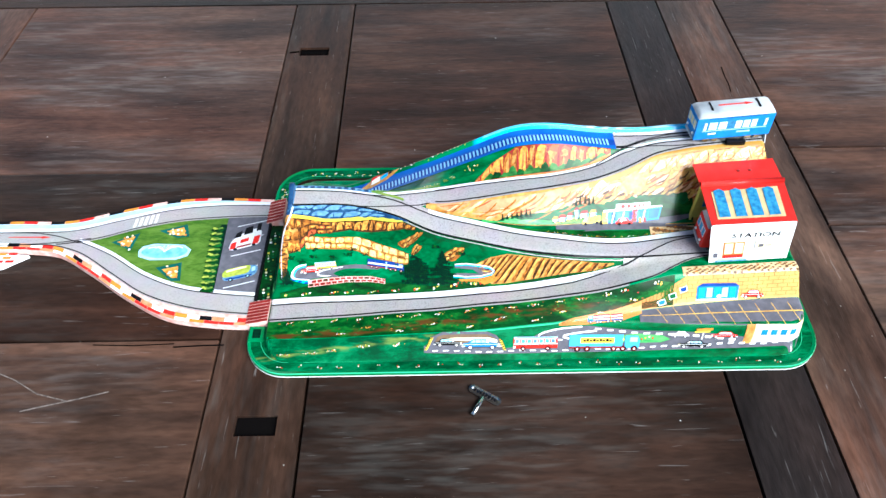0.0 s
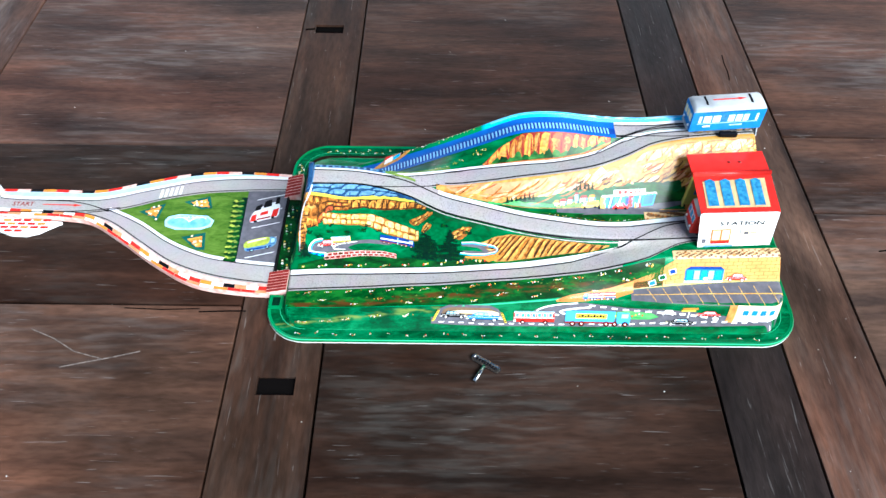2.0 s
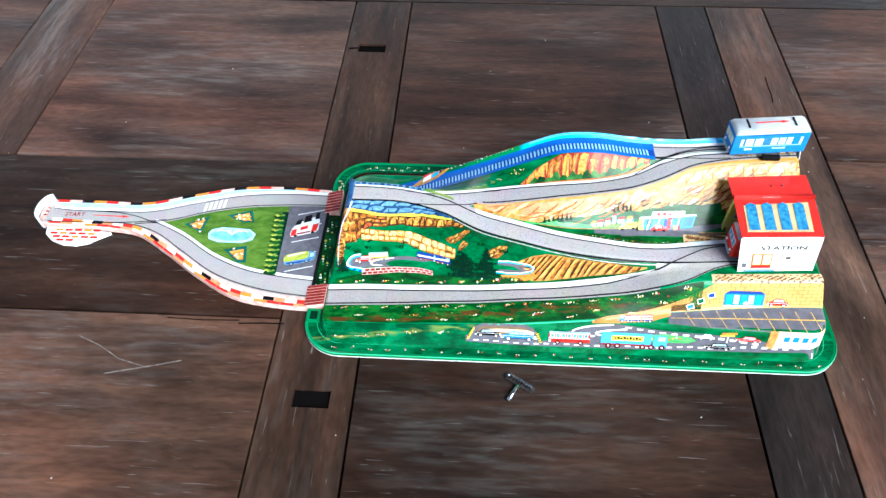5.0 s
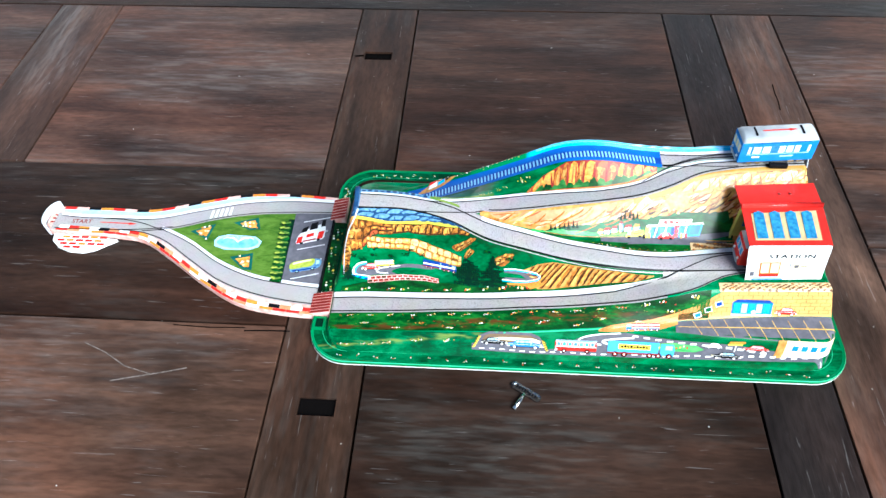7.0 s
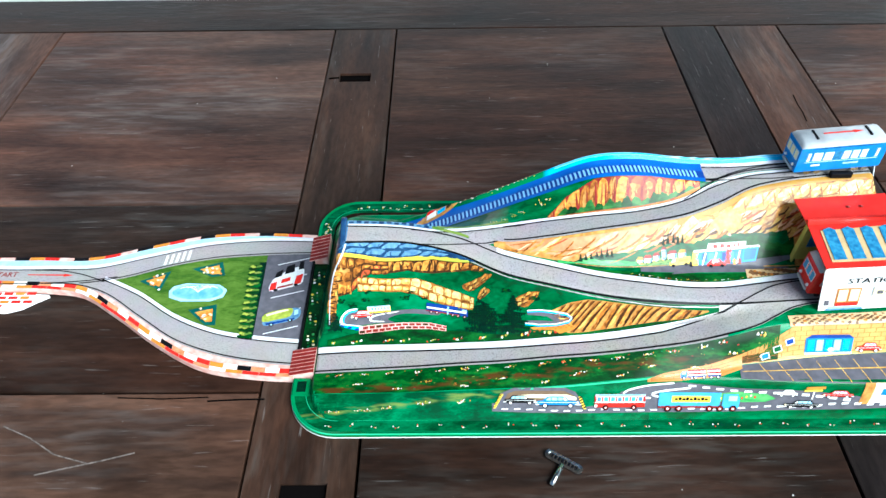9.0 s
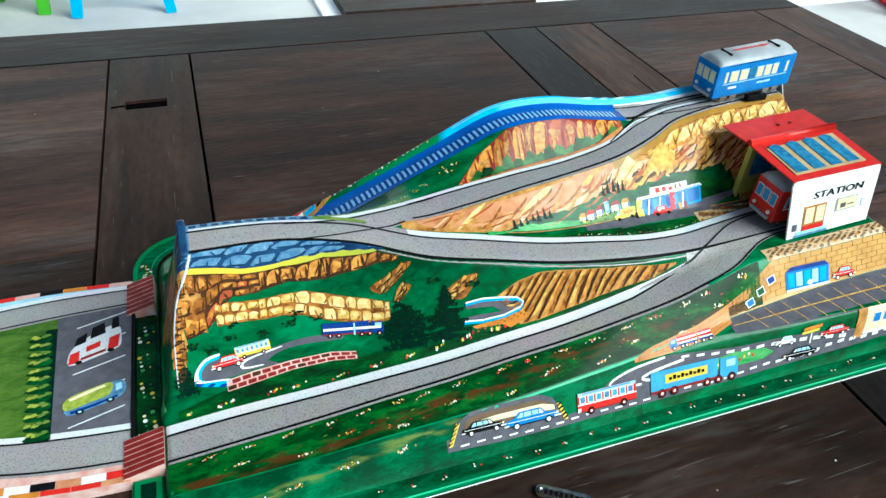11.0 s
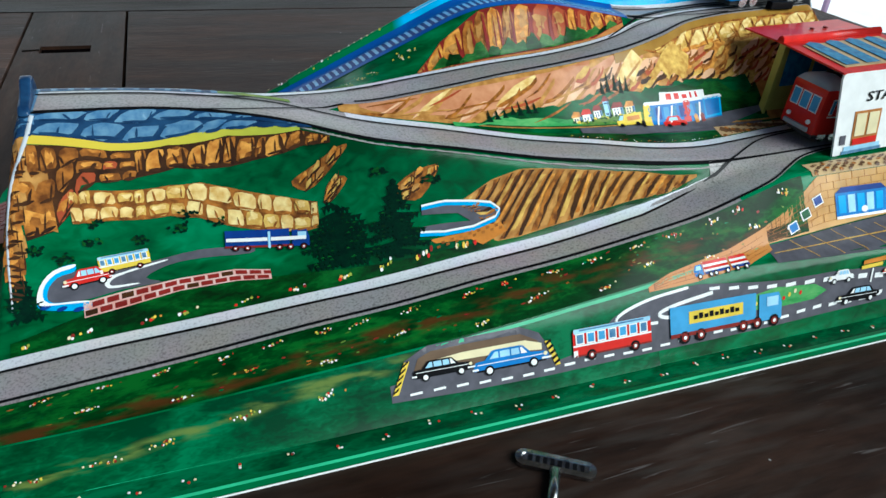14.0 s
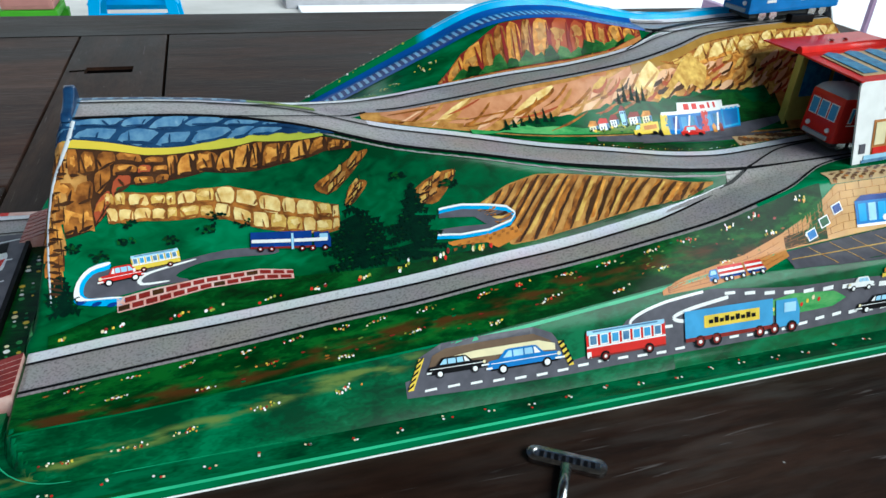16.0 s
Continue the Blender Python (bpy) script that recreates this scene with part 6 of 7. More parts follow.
for k in range(34):
    x = 128 + 2.5 * k
    a, b = x + RND.gauss(0, 1.4), float(YBR1(x / 1000)) * 1000 + 3.2 + RND.gauss(0, 0.8)
    pr.plan(disc(a, b, RND.uniform(0.35, 0.7), 6, 0.85), RND.choice(("cream", "tuft", "white")), L3 + 0.00002 * RND.random())
# fine tufts scattered in the verge below the road
for k in range(90):
    x = RND.uniform(20, 400)
    lo, hi = float(YTERR(x / 1000)) * 1000, float(YLOW0(x / 1000)) * 1000
    y = lo + (hi - lo) * RND.uniform(0.12, 0.9)
    stroke(pr, x, y, x + RND.uniform(1.0, 2.6), y + RND.uniform(-0.3, 0.5), RND.uniform(0.3, 0.7), RND.choice(("rock_brown", "grass", "olive_grass", "dark_red")), A2 + 0.00004 + 0.00004 * RND.random())
tagged(pr.done(), kind="stuff")
ribbon("meadow_strip", off(YMID1, 0.0003), between(YMID1, YFACE, 0.5), 0.225, 0.40, A2, M["grass_dark"], 80, 3, None, "dark green verge of the station road")
# ---- the station ----
def sheet(bm, pts, thick, mat=0):
    """A thin plate on a planar outline, with thickness behind it."""
    v = [Vector(p) for p in pts]
    n = (v[1] - v[0]).cross(v[2] - v[1]).normalized()
    a = [bm.verts.new(p) for p in v]
    b = [bm.verts.new(p - n * thick) for p in v]
    k = len(v)
    fs = [bm.faces.new(a), bm.faces.new(b[::-1])] + [bm.faces.new((a[(i + 1) % k], a[i], b[i], b[(i + 1) % k])) for i in range(k)]
    for f in fs:
        f.material_index = mat
    return fs


def plate(name, pts, thick, material, parent, label=""):
    bm = bmesh.new()
    sheet(bm, pts, thick)
    return part(name, bm, material, parent, label)


def words(name, text, size, m, material, parent, label=""):
    """Printed lettering, as a mesh a hair thick."""
    cu = bpy.data.curves.new(name, "FONT")
    cu.body, cu.size, cu.extrude, cu.align_x, cu.resolution_u, cu.offset = text, size, 0.00004, "CENTER", 2, size * 0.010
    ob = bpy.data.objects.new(name, cu)
    me = bpy.data.meshes.new_from_object(ob)
    bpy.data.objects.remove(ob)
    me.transform(m)
    me.materials.append(material)
    o = new(name, me)
    o.parent = parent
    if label:
        o["label"] = label
    return o


station = part("station", bmesh.new(), M["white"], toy, "white tin station with red roof")
W0, W1 = Vector((0.4395, 0.0715, 0.0715)), Vector((0.5120, 0.0725, 0.0760))
W2, W3 = Vector((0.5075, 0.0785, 0.1205)), Vector((0.4305, 0.0775, 0.1175))


def wall_at(u, v, out=0.0):
    p = (W0 * (1 - u) + W1 * u) * (1 - v) + (W3 * (1 - u) + W2 * u) * v
    n = (W1 - W0).cross(W3 - W0).normalized()
    return p + n * out


def wall_patch(name, u0, u1, v0, v1, out, material, label=""):
    return plate(name, [wall_at(u0, v0, out), wall_at(u1, v0, out), wall_at(u1, v1, out), wall_at(u0, v1, out)], 0.0002, material, station, label)


plate("station_wall", [wall_at(0, 0), wall_at(1, 0), wall_at(1, 0.93), wall_at(0.985, 0.985), wall_at(0.96, 1), wall_at(0.03, 1), wall_at(0.008, 0.98), wall_at(0, 0.93)], 0.0012, M["white"], station, "white station front wall")
wall_patch("station_door", 0.165, 0.43, 0.10, 0.53, 0.0003, M["brick"], "brown printed double door")
for u in (0.185, 0.31):
    wall_patch("door_pane", u, u + 0.10, 0.22, 0.50, 0.0006, M["cream"])
wall_patch("door_kick", 0.175, 0.42, 0.11, 0.19, 0.0007, M["red"])
wall_patch("door_step", 0.10, 0.47, 0.045, 0.10, 0.0004, M["pale_blue"])
wall_patch("door_step", 0.08, 0.49, 0.005, 0.045, 0.0004, M["slate_light"])
wall_patch("station_window", 0.545, 0.80, 0.31, 0.545, 0.0003, M["tin_grey"], "grey printed ticket window")
wall_patch("window_pane", 0.56, 0.785, 0.335, 0.525, 0.0006, M["cream"])
wall_patch("notice", 0.60, 0.66, 0.37, 0.45, 0.0009, M["asphalt"])
wall_patch("notice", 0.68, 0.76, 0.40, 0.42, 0.0009, M["asphalt"])
wall_patch("litter_bin", 0.05, 0.105, 0.13, 0.25, 0.0004, M["asphalt"])
wall_patch("drain_print", 0.86, 0.91, 0.30, 0.45, 0.0004, M["kerb"])
ux = (W1 - W0 + W2 - W3).normalized()
nz = (W1 - W0).cross(W3 - W0).normalized()
uy = nz.cross(ux)
mt = Matrix((ux, uy, nz)).transposed().to_4x4()
tp = wall_at(0.545, 0.645, 0.0005)
words("station_sign", "STATION", 0.0100, Matrix.Translation(tp) @ mt @ Matrix.Diagonal((1.06, 0.76, 1, 1)), M["black"], station, "black lettering")

R00, R10 = Vector((0.4305, 0.0775, 0.1180)), Vector((0.5075, 0.0787, 0.1208))
R01, R11 = Vector((0.4325, 0.1270, 0.1195)), Vector((0.5110, 0.1290, 0.1225))
R02, R12 = Vector((0.4325, 0.1570, 0.1190)), Vector((0.5115, 0.1610, 0.1215))
roof = plate("roof", [R00, R10, R11, R01], 0.001, M["red"], station, "glossy red tin roof")
plate("roof_back", [R01, R11, R12, R02], 0.001, M["red"], station, "glossy red tin back roof")
bm = bmesh.new()
ring0, ring1 = [], []
for k in range(9):
    a = math.pi * k / 8
    d = Vector((0, -math.cos(a) * 0.0026, math.sin(a) * 0.0034))
    ring0.append(bm.verts.new(R01 + d))
    ring1.append(bm.verts.new(R11 + d))
for k in range(8):
    bm.faces.new((ring0[k], ring1[k], ring1[k + 1], ring0[k + 1]))
bm.faces.new(ring0[::-1])
bm.faces.new(ring1)
part("roof_fold", bm, M["red"], station, "rounded red fold across the roof", True)


def roof_at(u, v, out=0.0):
    p = (R00 * (1 - u) + R10 * u) * (1 - v) + (R01 * (1 - u) + R11 * u) * v
    return p + Vector((0, 0, out))


plate("skylight", [roof_at(0.085, 0.12, 0.0006), roof_at(0.885, 0.12, 0.0006), roof_at(0.90, 0.86, 0.0006), roof_at(0.10, 0.80, 0.0006)], 0.0004, M["cobble"], roof, "grey printed skylight panel")
for k in range(4):
    u = 0.115 + 0.195 * k
    plate("roof_pane", [roof_at(u, 0.16, 0.0011), roof_at(u + 0.13, 0.16, 0.0011), roof_at(u + 0.135, 0.80, 0.0011), roof_at(u + 0.085, 0.86, 0.0011), roof_at(u + 0.01, 0.81, 0.0011)], 0.0002, M["glass_print"], roof)
for u in (0.52, 0.66):
    p = R01 * (1 - u) + R11 * u + (R02 - R01) * 0.55
    bm = bmesh.new()
    bmesh.ops.create_uvsphere(bm, u_segments=8, v_segments=5, radius=0.0016)
    bmesh.ops.transform(bm, matrix=Matrix.Translation(p + Vector((0, 0, 0.0004))) @ Matrix.Diagonal((1, 1, 0.4, 1)), verts=bm.verts)
    part("roof_rivet", bm, M["dark_red"], station, "", True)
# the olive wall at the back of the hall, with dark windows, and its post
B0, B1 = Vector((0.4330, 0.1235, 0.074)), Vector((0.5090, 0.1240, 0.077))
B2, B3 = Vector((0.5090, 0.1265, 0.1215)), Vector((0.4330, 0.1262, 0.1185))


def back_at(u, v, out=0.0):
    return (B0 * (1 - u) + B1 * u) * (1 - v) + (B3 * (1 - u) + B2 * u) * v + Vector((0, -out, 0))


plate("back_wall", [back_at(0, 0), back_at(1, 0), back_at(1, 1), back_at(0, 1)], 0.0012, M["olive"], station, "olive yellow inner wall")
for u in (0.10, 0.40, 0.70):
    plate("dark_window", [back_at(u, 0.42, 0.0004), back_at(u + 0.26, 0.42, 0.0004), back_at(u + 0.26, 0.93, 0.0004), back_at(u, 0.93, 0.0004)], 0.0002, M["glass_print"], station, "dark printed window")
bm = bmesh.new()
prism(bm, [(0.4318, 0.1215), (0.4335, 0.1215), (0.4335, 0.1262), (0.4318, 0.1262)], 0.073, 0.1185)
part("station_post", bm, M["olive"], station, "olive yellow corner post")
plate("end_wall", [(0.5095, 0.0735, 0.076), (0.5095, 0.1235, 0.077), (0.5095, 0.1255, 0.1205), (0.5078, 0.0790, 0.1195)], 0.001, M["white"], station, "white end wall")

# ---- plates and stops at the road ends ----
bm = bmesh.new()
tab = [(0.1235, 0.0995), (0.1520, 0.0995), (0.1525, 0.1040), (0.1505, 0.1075), (0.1470, 0.1096), (0.1430, 0.1094), (0.1390, 0.1068), (0.1330, 0.1046), (0.1265, 0.1036), (0.1235, 0.1016)]
ta, tb = [bm.verts.new((0.0436, y, z + 0.001)) for y, z in tab], [bm.verts.new((0.0390, y, z + 0.001)) for y, z in tab]
bm.faces.new(ta)
bm.faces.new(tb[::-1])
for k in range(len(tab)):
    bm.faces.new((ta[k], tb[k], tb[(k + 1) % len(tab)], ta[(k + 1) % len(tab)]))
bmesh.ops.recalc_face_normals(bm, faces=bm.faces)
bmesh.ops.bevel(bm, geom=list(bm.edges), offset=0.0012, segments=2, affect="EDGES", profile=0.6)
part("end_plate", bm, M["slate"], toy, "blue-grey printed end tab of the deck", True)
plate("end_plate", [(0.5110, 0.1830, 0.122), (0.5110, 0.2120, 0.126), (0.5110, 0.2110, 0.1385), (0.5110, 0.2050, 0.1415), (0.5110, 0.1980, 0.1390), (0.5110, 0.1890, 0.1320)], 0.001, M["tin_grey"], toy, "grey tin end plate of the terminus")
bm = bmesh.new()
box(bm, (0.470, 0.1785, 0.1235), (0.4885, 0.1835, 0.1285), 0.0008)
part("bumper", bm, M["black"], toy, "small black buffer stop")


# the folded corner of the sheet below the deck: its glare, added as a pale bead
bm = bmesh.new()
rings = []
FOLD_X = at_x([.0240, .0260, .0290, .0333, .0377, .0412, .0442], [.092, .101, .109, .1149, .1182, .1211, .1250])
FOLD_S = [0.0925, 0.101, 0.109, 0.1149, 0.1182, 0.1211, 0.1246]
FOLD_Z = at_x([float(height(FOLD_X(v), v)) for v in FOLD_S], FOLD_S)
for k in range(19):
    t = k / 18
    y = 0.1246 - 0.0320 * t
    x = float(FOLD_X(y))
    r = 0.0010 * (1 - 0.6 * t)
    n = normal(np.array(x), np.array(y), 0.003)
    c0 = Vector((x, y, float(FOLD_Z(y)))) + Vector(n) * 0.0003
    side = Vector(n).cross(Vector((0.3, 0.6, 0.75))).normalized()
    rings.append([bm.verts.new(c0 + side * (r * math.cos(a)) + Vector(n) * (r * 0.8 * math.sin(a))) for a in [math.pi * j / 6 for j in range(7)]])
for p, q in zip(rings, rings[1:]):
    for j in range(6):
        bm.faces.new((p[j], p[j + 1], q[j + 1], q[j]))
bmesh.ops.recalc_face_normals(bm, faces=bm.faces)
part("corner_fold", bm, M["fold_glare"], toy, "pale bead painted as the glare on the deck corner fold", True)


# ---- the two trams ----
def tram(name, label, body_key, trim_key, pane_key, arrow_key, m):
    """A tin tram 75 mm long: rounded body, grey roof, printed windows, bogies."""
    L, W, H = 0.0755, 0.025, 0.0265
    root = tagged(new(name), label, "toy tram")
    root.matrix_world = m

    def sub(nm, bm, key, parent=root, lab="", smooth=False):
        return part(nm, bm, M[key], parent, lab, smooth)
    bm = bmesh.new()
    box(bm, (-L / 2, -W / 2, 0.005), (L / 2, W / 2, 0.005 + H), 0.0022)
    body = sub("body", bm, body_key)
    bm = bmesh.new()
    prof = [(-W / 2 + 0.0005, 0.0), (-W / 2 + 0.0015, 0.0028), (-W / 2 + 0.005, 0.0046), (0, 0.0055), (W / 2 - 0.005, 0.0046), (W / 2 - 0.0015, 0.0028), (W / 2 - 0.0005, 0.0)]
    ends = [(-L / 2 + 0.0006, 0.35), (-L / 2 + 0.004, 1.0), (L / 2 - 0.004, 1.0), (L / 2 - 0.0006, 0.35)]
    rows = [[bm.verts.new((x, y, 0.005 + H - 0.0006 + z * s)) for y, z in prof] for x, s in ends]
    for a, b in zip(rows, rows[1:]):
        for k in range(len(prof) - 1):
            bm.faces.new((a[k], b[k], b[k + 1], a[k + 1]))
    bm.faces.new(rows[0])
    bm.faces.new(rows[-1][::-1])
    bmesh.ops.recalc_face_normals(bm, faces=bm.faces)
    roof_ob = sub("roof", bm, "tin_grey", root, "grey tin roof with printed arrow", True)
    zt = 0.005 + H + 0.0052
    bm = bmesh.new()
    sheet(bm, [(-0.016, -0.0006, zt), (0.010, -0.0006, zt), (0.010, -0.0018, zt), (0.018, 0, zt), (0.010, 0.0018, zt), (0.010, 0.0006, zt), (-0.016, 0.0006, zt)], 0.0004)
    sub("arrow", bm, arrow_key, roof_ob, "printed arrow")
    for x in (-0.023, 0.023):
        bm = bmesh.new()
        box(bm, (x - 0.0008, -0.006, zt - 0.001), (x + 0.0008, 0.006, zt + 0.0002))
        sub("roof_slot", bm, "black", roof_ob)
    for s in (-1, 1):
        y = s * (W / 2 + 0.0002)

        def side(nm, x0, x1, z0, z1, key, out=0.0, lab=""):
            bm = bmesh.new()
            pts = [(x0, y + s * out, z0), (x1, y + s * out, z0), (x1, y + s * out, z1), (x0, y + s * out, z1)]
            sheet(bm, pts if s < 0 else pts[::-1], 0.0002)
            return sub(nm, bm, key, body, lab)
        for x0, x1 in ((-0.0305, -0.0275), (-0.0255, -0.0175), (-0.0160, -0.0080), (0.0000, 0.0065), (0.0078, 0.0143), (0.0156, 0.0212), (0.0285, 0.0312)):
            side("window_frame", x0, x1, 0.0172, 0.0262, trim_key)
            side("window_pane", x0 + 0.0005, x1 - 0.0005, 0.0178, 0.0256, pane_key, 0.0002)
        side("tram_door", -0.0068, -0.0012, 0.0165, 0.0265, "glass_print" if body_key == "blue" else "dark_red")
        side("waist_line", -0.0310, 0.0315, 0.0156, 0.0163, trim_key)
        side("name_board", -0.0245, -0.0170, 0.0115, 0.0132, "white")
        side("name_board", 0.0035, 0.0165, 0.0115, 0.0132, trim_key)
        side("gutter", -0.027, 0.030, 0.0305, 0.0309, "black")
    for s in (-1, 1):
        x = s * (L / 2 + 0.0002)

        def front(nm, y0, y1, z0, z1, key, out=0.0):
            bm = bmesh.new()
            pts = [(x + s * out, y0, z0), (x + s * out, y1, z0), (x + s * out, y1, z1), (x + s * out, y0, z1)]
            sheet(bm, pts if s > 0 else pts[::-1], 0.0002)
            return sub(nm, bm, key, body)
        for y0, y1 in ((-0.0100, -0.0042), (-0.0032, 0.0032), (0.0042, 0.0100)):
            front("window_frame", y0, y1, 0.0172, 0.0268, trim_key)
            front("window_pane", y0 + 0.0006, y1 - 0.0006, 0.0178, 0.0262, pane_key, 0.0002)
        for y0 in (-0.0075, 0.0075):
            bm = bmesh.new()
            bmesh.ops.create_uvsphere(bm, u_segments=10, v_segments=6, radius=0.0015)
            bmesh.ops.transform(bm, matrix=Matrix.Translation((x, y0, 0.0115)), verts=bm.verts)
            sub("headlight", bm, "white", body, "white headlight", True)
        bm = bmesh.new()
        box(bm, (x - 0.0012, -0.009, 0.006), (x + 0.0012, 0.009, 0.0085), 0.0006)
        sub("buffer", bm, "tin_grey", body)
    bm = bmesh.new()
    box(bm, (-L / 2 + 0.004, -W / 2 + 0.003, 0.002), (L / 2 - 0.004, W / 2 - 0.003, 0.0055))
    sub("chassis", bm, "inside")
    for x in (-0.024, -0.015, 0.018, 0.027):
        for s in (-1, 1):
            bm = bmesh.new()
            bmesh.ops.create_cone(bm, cap_ends=True, segments=14, radius1=0.0032, radius2=0.0032, depth=0.002)
            bmesh.ops.transform(bm, matrix=Matrix.Translation((x, s * (W / 2 - 0.003), 0.0032)) @ Matrix.Rotation(radians(90), 4, "X"), verts=bm.verts)
            sub("wheel", bm, "tin")
    return root


tram("red_tram", "bright red tin toy tram with grey roof in the station", "red", "white", "lorry_blue", "black", pose(0.4690, 0.0950, 0.0735, 0, -1.5, 179))
tram("blue_tram", "blue tin toy tram with grey roof at the terminus", "blue", "pale_blue", "cream", "red", pose(0.4735, 0.1950, 0.1252, 0, -3.0, 3))
# ---- the end panel with start line, gardens and car park ----
PZ = 0.0085
panel = part("end_panel", bmesh.new(), M["road"], toy, "tin end panel with looping road and gardens")
P_UP = at_x([.1965, .1965, .1965, .1965, .2120, .2260, .2290, .2255, .2250], [-.362, -.345, -.287, -.229, -.176, -.122, -.065, -.008, .0])
P_LOW = at_x([.1590, .1585, .1560, .1540, .1490, .1235, .0885, .0635, .0530, .0500], [-.362, -.343, -.300, -.261, -.232, -.190, -.140, -.095, -.042, .0])
R_UO = at_x([.1870, .1860, .1835, .1845, .1995, .2145, .2205, .2195], [-.350, -.344, -.268, -.225, -.173, -.120, -.064, -.006])
R_UI = at_x([.1590, .1600, .1680, .1815, .1915, .1970, .1985], [-.250, -.229, -.192, -.154, -.114, -.059, -.006])
R_LO = at_x([.1600, .1595, .1590, .1575, .1475, .1180, .0905, .0740, .0650, .0620], [-.350, -.344, -.268, -.239, -.208, -.164, -.123, -.080, -.034, -.003])
R_LI = at_x([.1700, .1640, .1460, .1180, .0990, .0905, .0870], [-.222, -.208, -.172, -.130, -.086, -.039, -.006])


def flat(name, ya, yb, x0, x1, z, key, nx=70, ny=2, label="", parent=None):
    xs = np.linspace(x0, x1, nx)
    v = [(x, float(ya(x)) + (float(yb(x)) - float(ya(x))) * j / (ny - 1), z) for x in xs for j in range(ny)]
    f = [(i * ny + j, (i + 1) * ny + j, (i + 1) * ny + j + 1, i * ny + j + 1) for i in range(nx - 1) for j in range(ny - 1)]
    return mesh_part(name, v, f, M[key], panel if parent is None else parent, label, False)


# plate with its turned-down sides
xs = np.linspace(-0.350, -0.006, 90)
up = [(float(x), float(P_UP(x))) for x in xs]
lo = [(float(x), float(P_LOW(x))) for x in xs]
cap = [(-0.350 - 0.008 * math.sin(math.pi * k / 8), 0.1772 + 0.0193 * math.cos(math.pi * k / 8)) for k in range(9)]
outline = lo + up[::-1] + cap[1:-1]
bm = bmesh.new()
prism(bm, outline, 0.0003, PZ)
part("panel_plate", bm, M["rose"], panel, "pink brick printed edge of the panel")
flat("panel_road", R_UI, R_UO, -0.24, -0.006, PZ + 0.0003, "road", 80, 2, "grey printed upper lane")
flat("panel_road", R_LO, R_LI, -0.215, -0.004, PZ + 0.0003, "road", 80, 2, "grey printed lower lane")
flat("panel_road", R_LO, R_UO, -0.350, -0.205, PZ + 0.00025, "road", 50, 2, "grey printed start lane")
lawn = flat("lawn", R_LI, R_UI, -0.217, -0.006, PZ + 0.00022, "lawn", 80, 2, "yellow green printed garden")
flat("car_park", R_LI, R_UI, -0.0535, -0.006, PZ + 0.0004, "asphalt", 20, 2, "slate printed car park")
for a, b in ((R_UO, R_UO), (R_LI, R_LI)):
    flat("kerb", off(a, -0.0035 if a is R_UO else -0.0002), off(a, 0.0012 if a is R_UO else 0.004), -0.345 if a is R_UO else -0.212, -0.006, PZ + 0.0006, "kerb", 80, 2, "white printed kerb")
for fn, d, x0 in ((R_UO, -0.0045, -0.345), (R_UI, 0.0012, -0.236), (R_LI, -0.0016, -0.214), (R_LO, 0.0015, -0.345)):
    flat("groove", off(fn, d), off(fn, d + 0.0013), x0, -0.006, PZ + 0.0007, "black", 90, 2)
for pts in ([(-0.29, 0.1610), (-0.25, 0.1625), (-0.225, 0.1650), (-0.20, 0.1690)], [(-0.29, 0.1790), (-0.26, 0.1775), (-0.235, 0.1720), (-0.212, 0.1630)]):
    q = at_x([p[1] for p in pts], [p[0] for p in pts])
    flat("groove", off(q, -0.0006), off(q, 0.0006), pts[0][0], pts[-1][0], PZ + 0.0008, "black", 30, 2)


def edge_blocks(fn, d0, d1, x0, x1, n, keys, z):
    w = (x1 - x0) / n
    for k in range(n):
        flat("kerb_block", off(fn, d0), off(fn, d1), x0 + w * k, x0 + w * (k + 1) - 0.0004, z, keys[k % len(keys)], 5)


edge_blocks(P_UP, -0.0042, 0.0, -0.345, -0.006, 22, ("red", "rose", "black", "orange", "red", "rose", "black", "orange"), PZ + 0.0004)
flat("kerb_line", off(R_UO, 0.0010), off(P_UP, -0.0043), -0.345, -0.006, PZ + 0.0003, "pale_blue", 80, 2, "pale green printed edge line")
edge_blocks(P_LOW, 0.0036, 0.0085, -0.340, -0.006, 26, ("white", "red", "orange", "white", "black", "rock_pink"), PZ + 0.0004)
edge_blocks(P_LOW, 0.0, 0.0034, -0.343, -0.006, 22, ("red", "rock_pink", "white", "orange", "red"), PZ + 0.0004)
# brick-printed flap in front of the start
bm = bmesh.new()
prism(bm, [(-0.345, 0.157), (-0.342, 0.145), (-0.333, 0.137), (-0.317, 0.131), (-0.300, 0.1300), (-0.286, 0.1345), (-0.276, 0.142), (-0.264, 0.1500)], 0.0003, 0.0045)
flap = part("front_flap", bm, M["white"], panel, "white flap with red brick print")
for r in range(4):
    for k in range(7):
        x = -0.337 + 0.0115 * k + (0.005 if r % 2 else 0)
        y = 0.1345 + 0.0052 * r
        if -0.338 < x < -0.285 and (r > 0 or -0.326 < x < -0.305):
            bm = bmesh.new()
            prism(bm, [(x, y), (x + 0.009, y), (x + 0.009, y + 0.0035), (x, y + 0.0035)], 0.0045, 0.0047)
            part("brick", bm, M["red" if (k + r) % 3 else "orange"], flap)
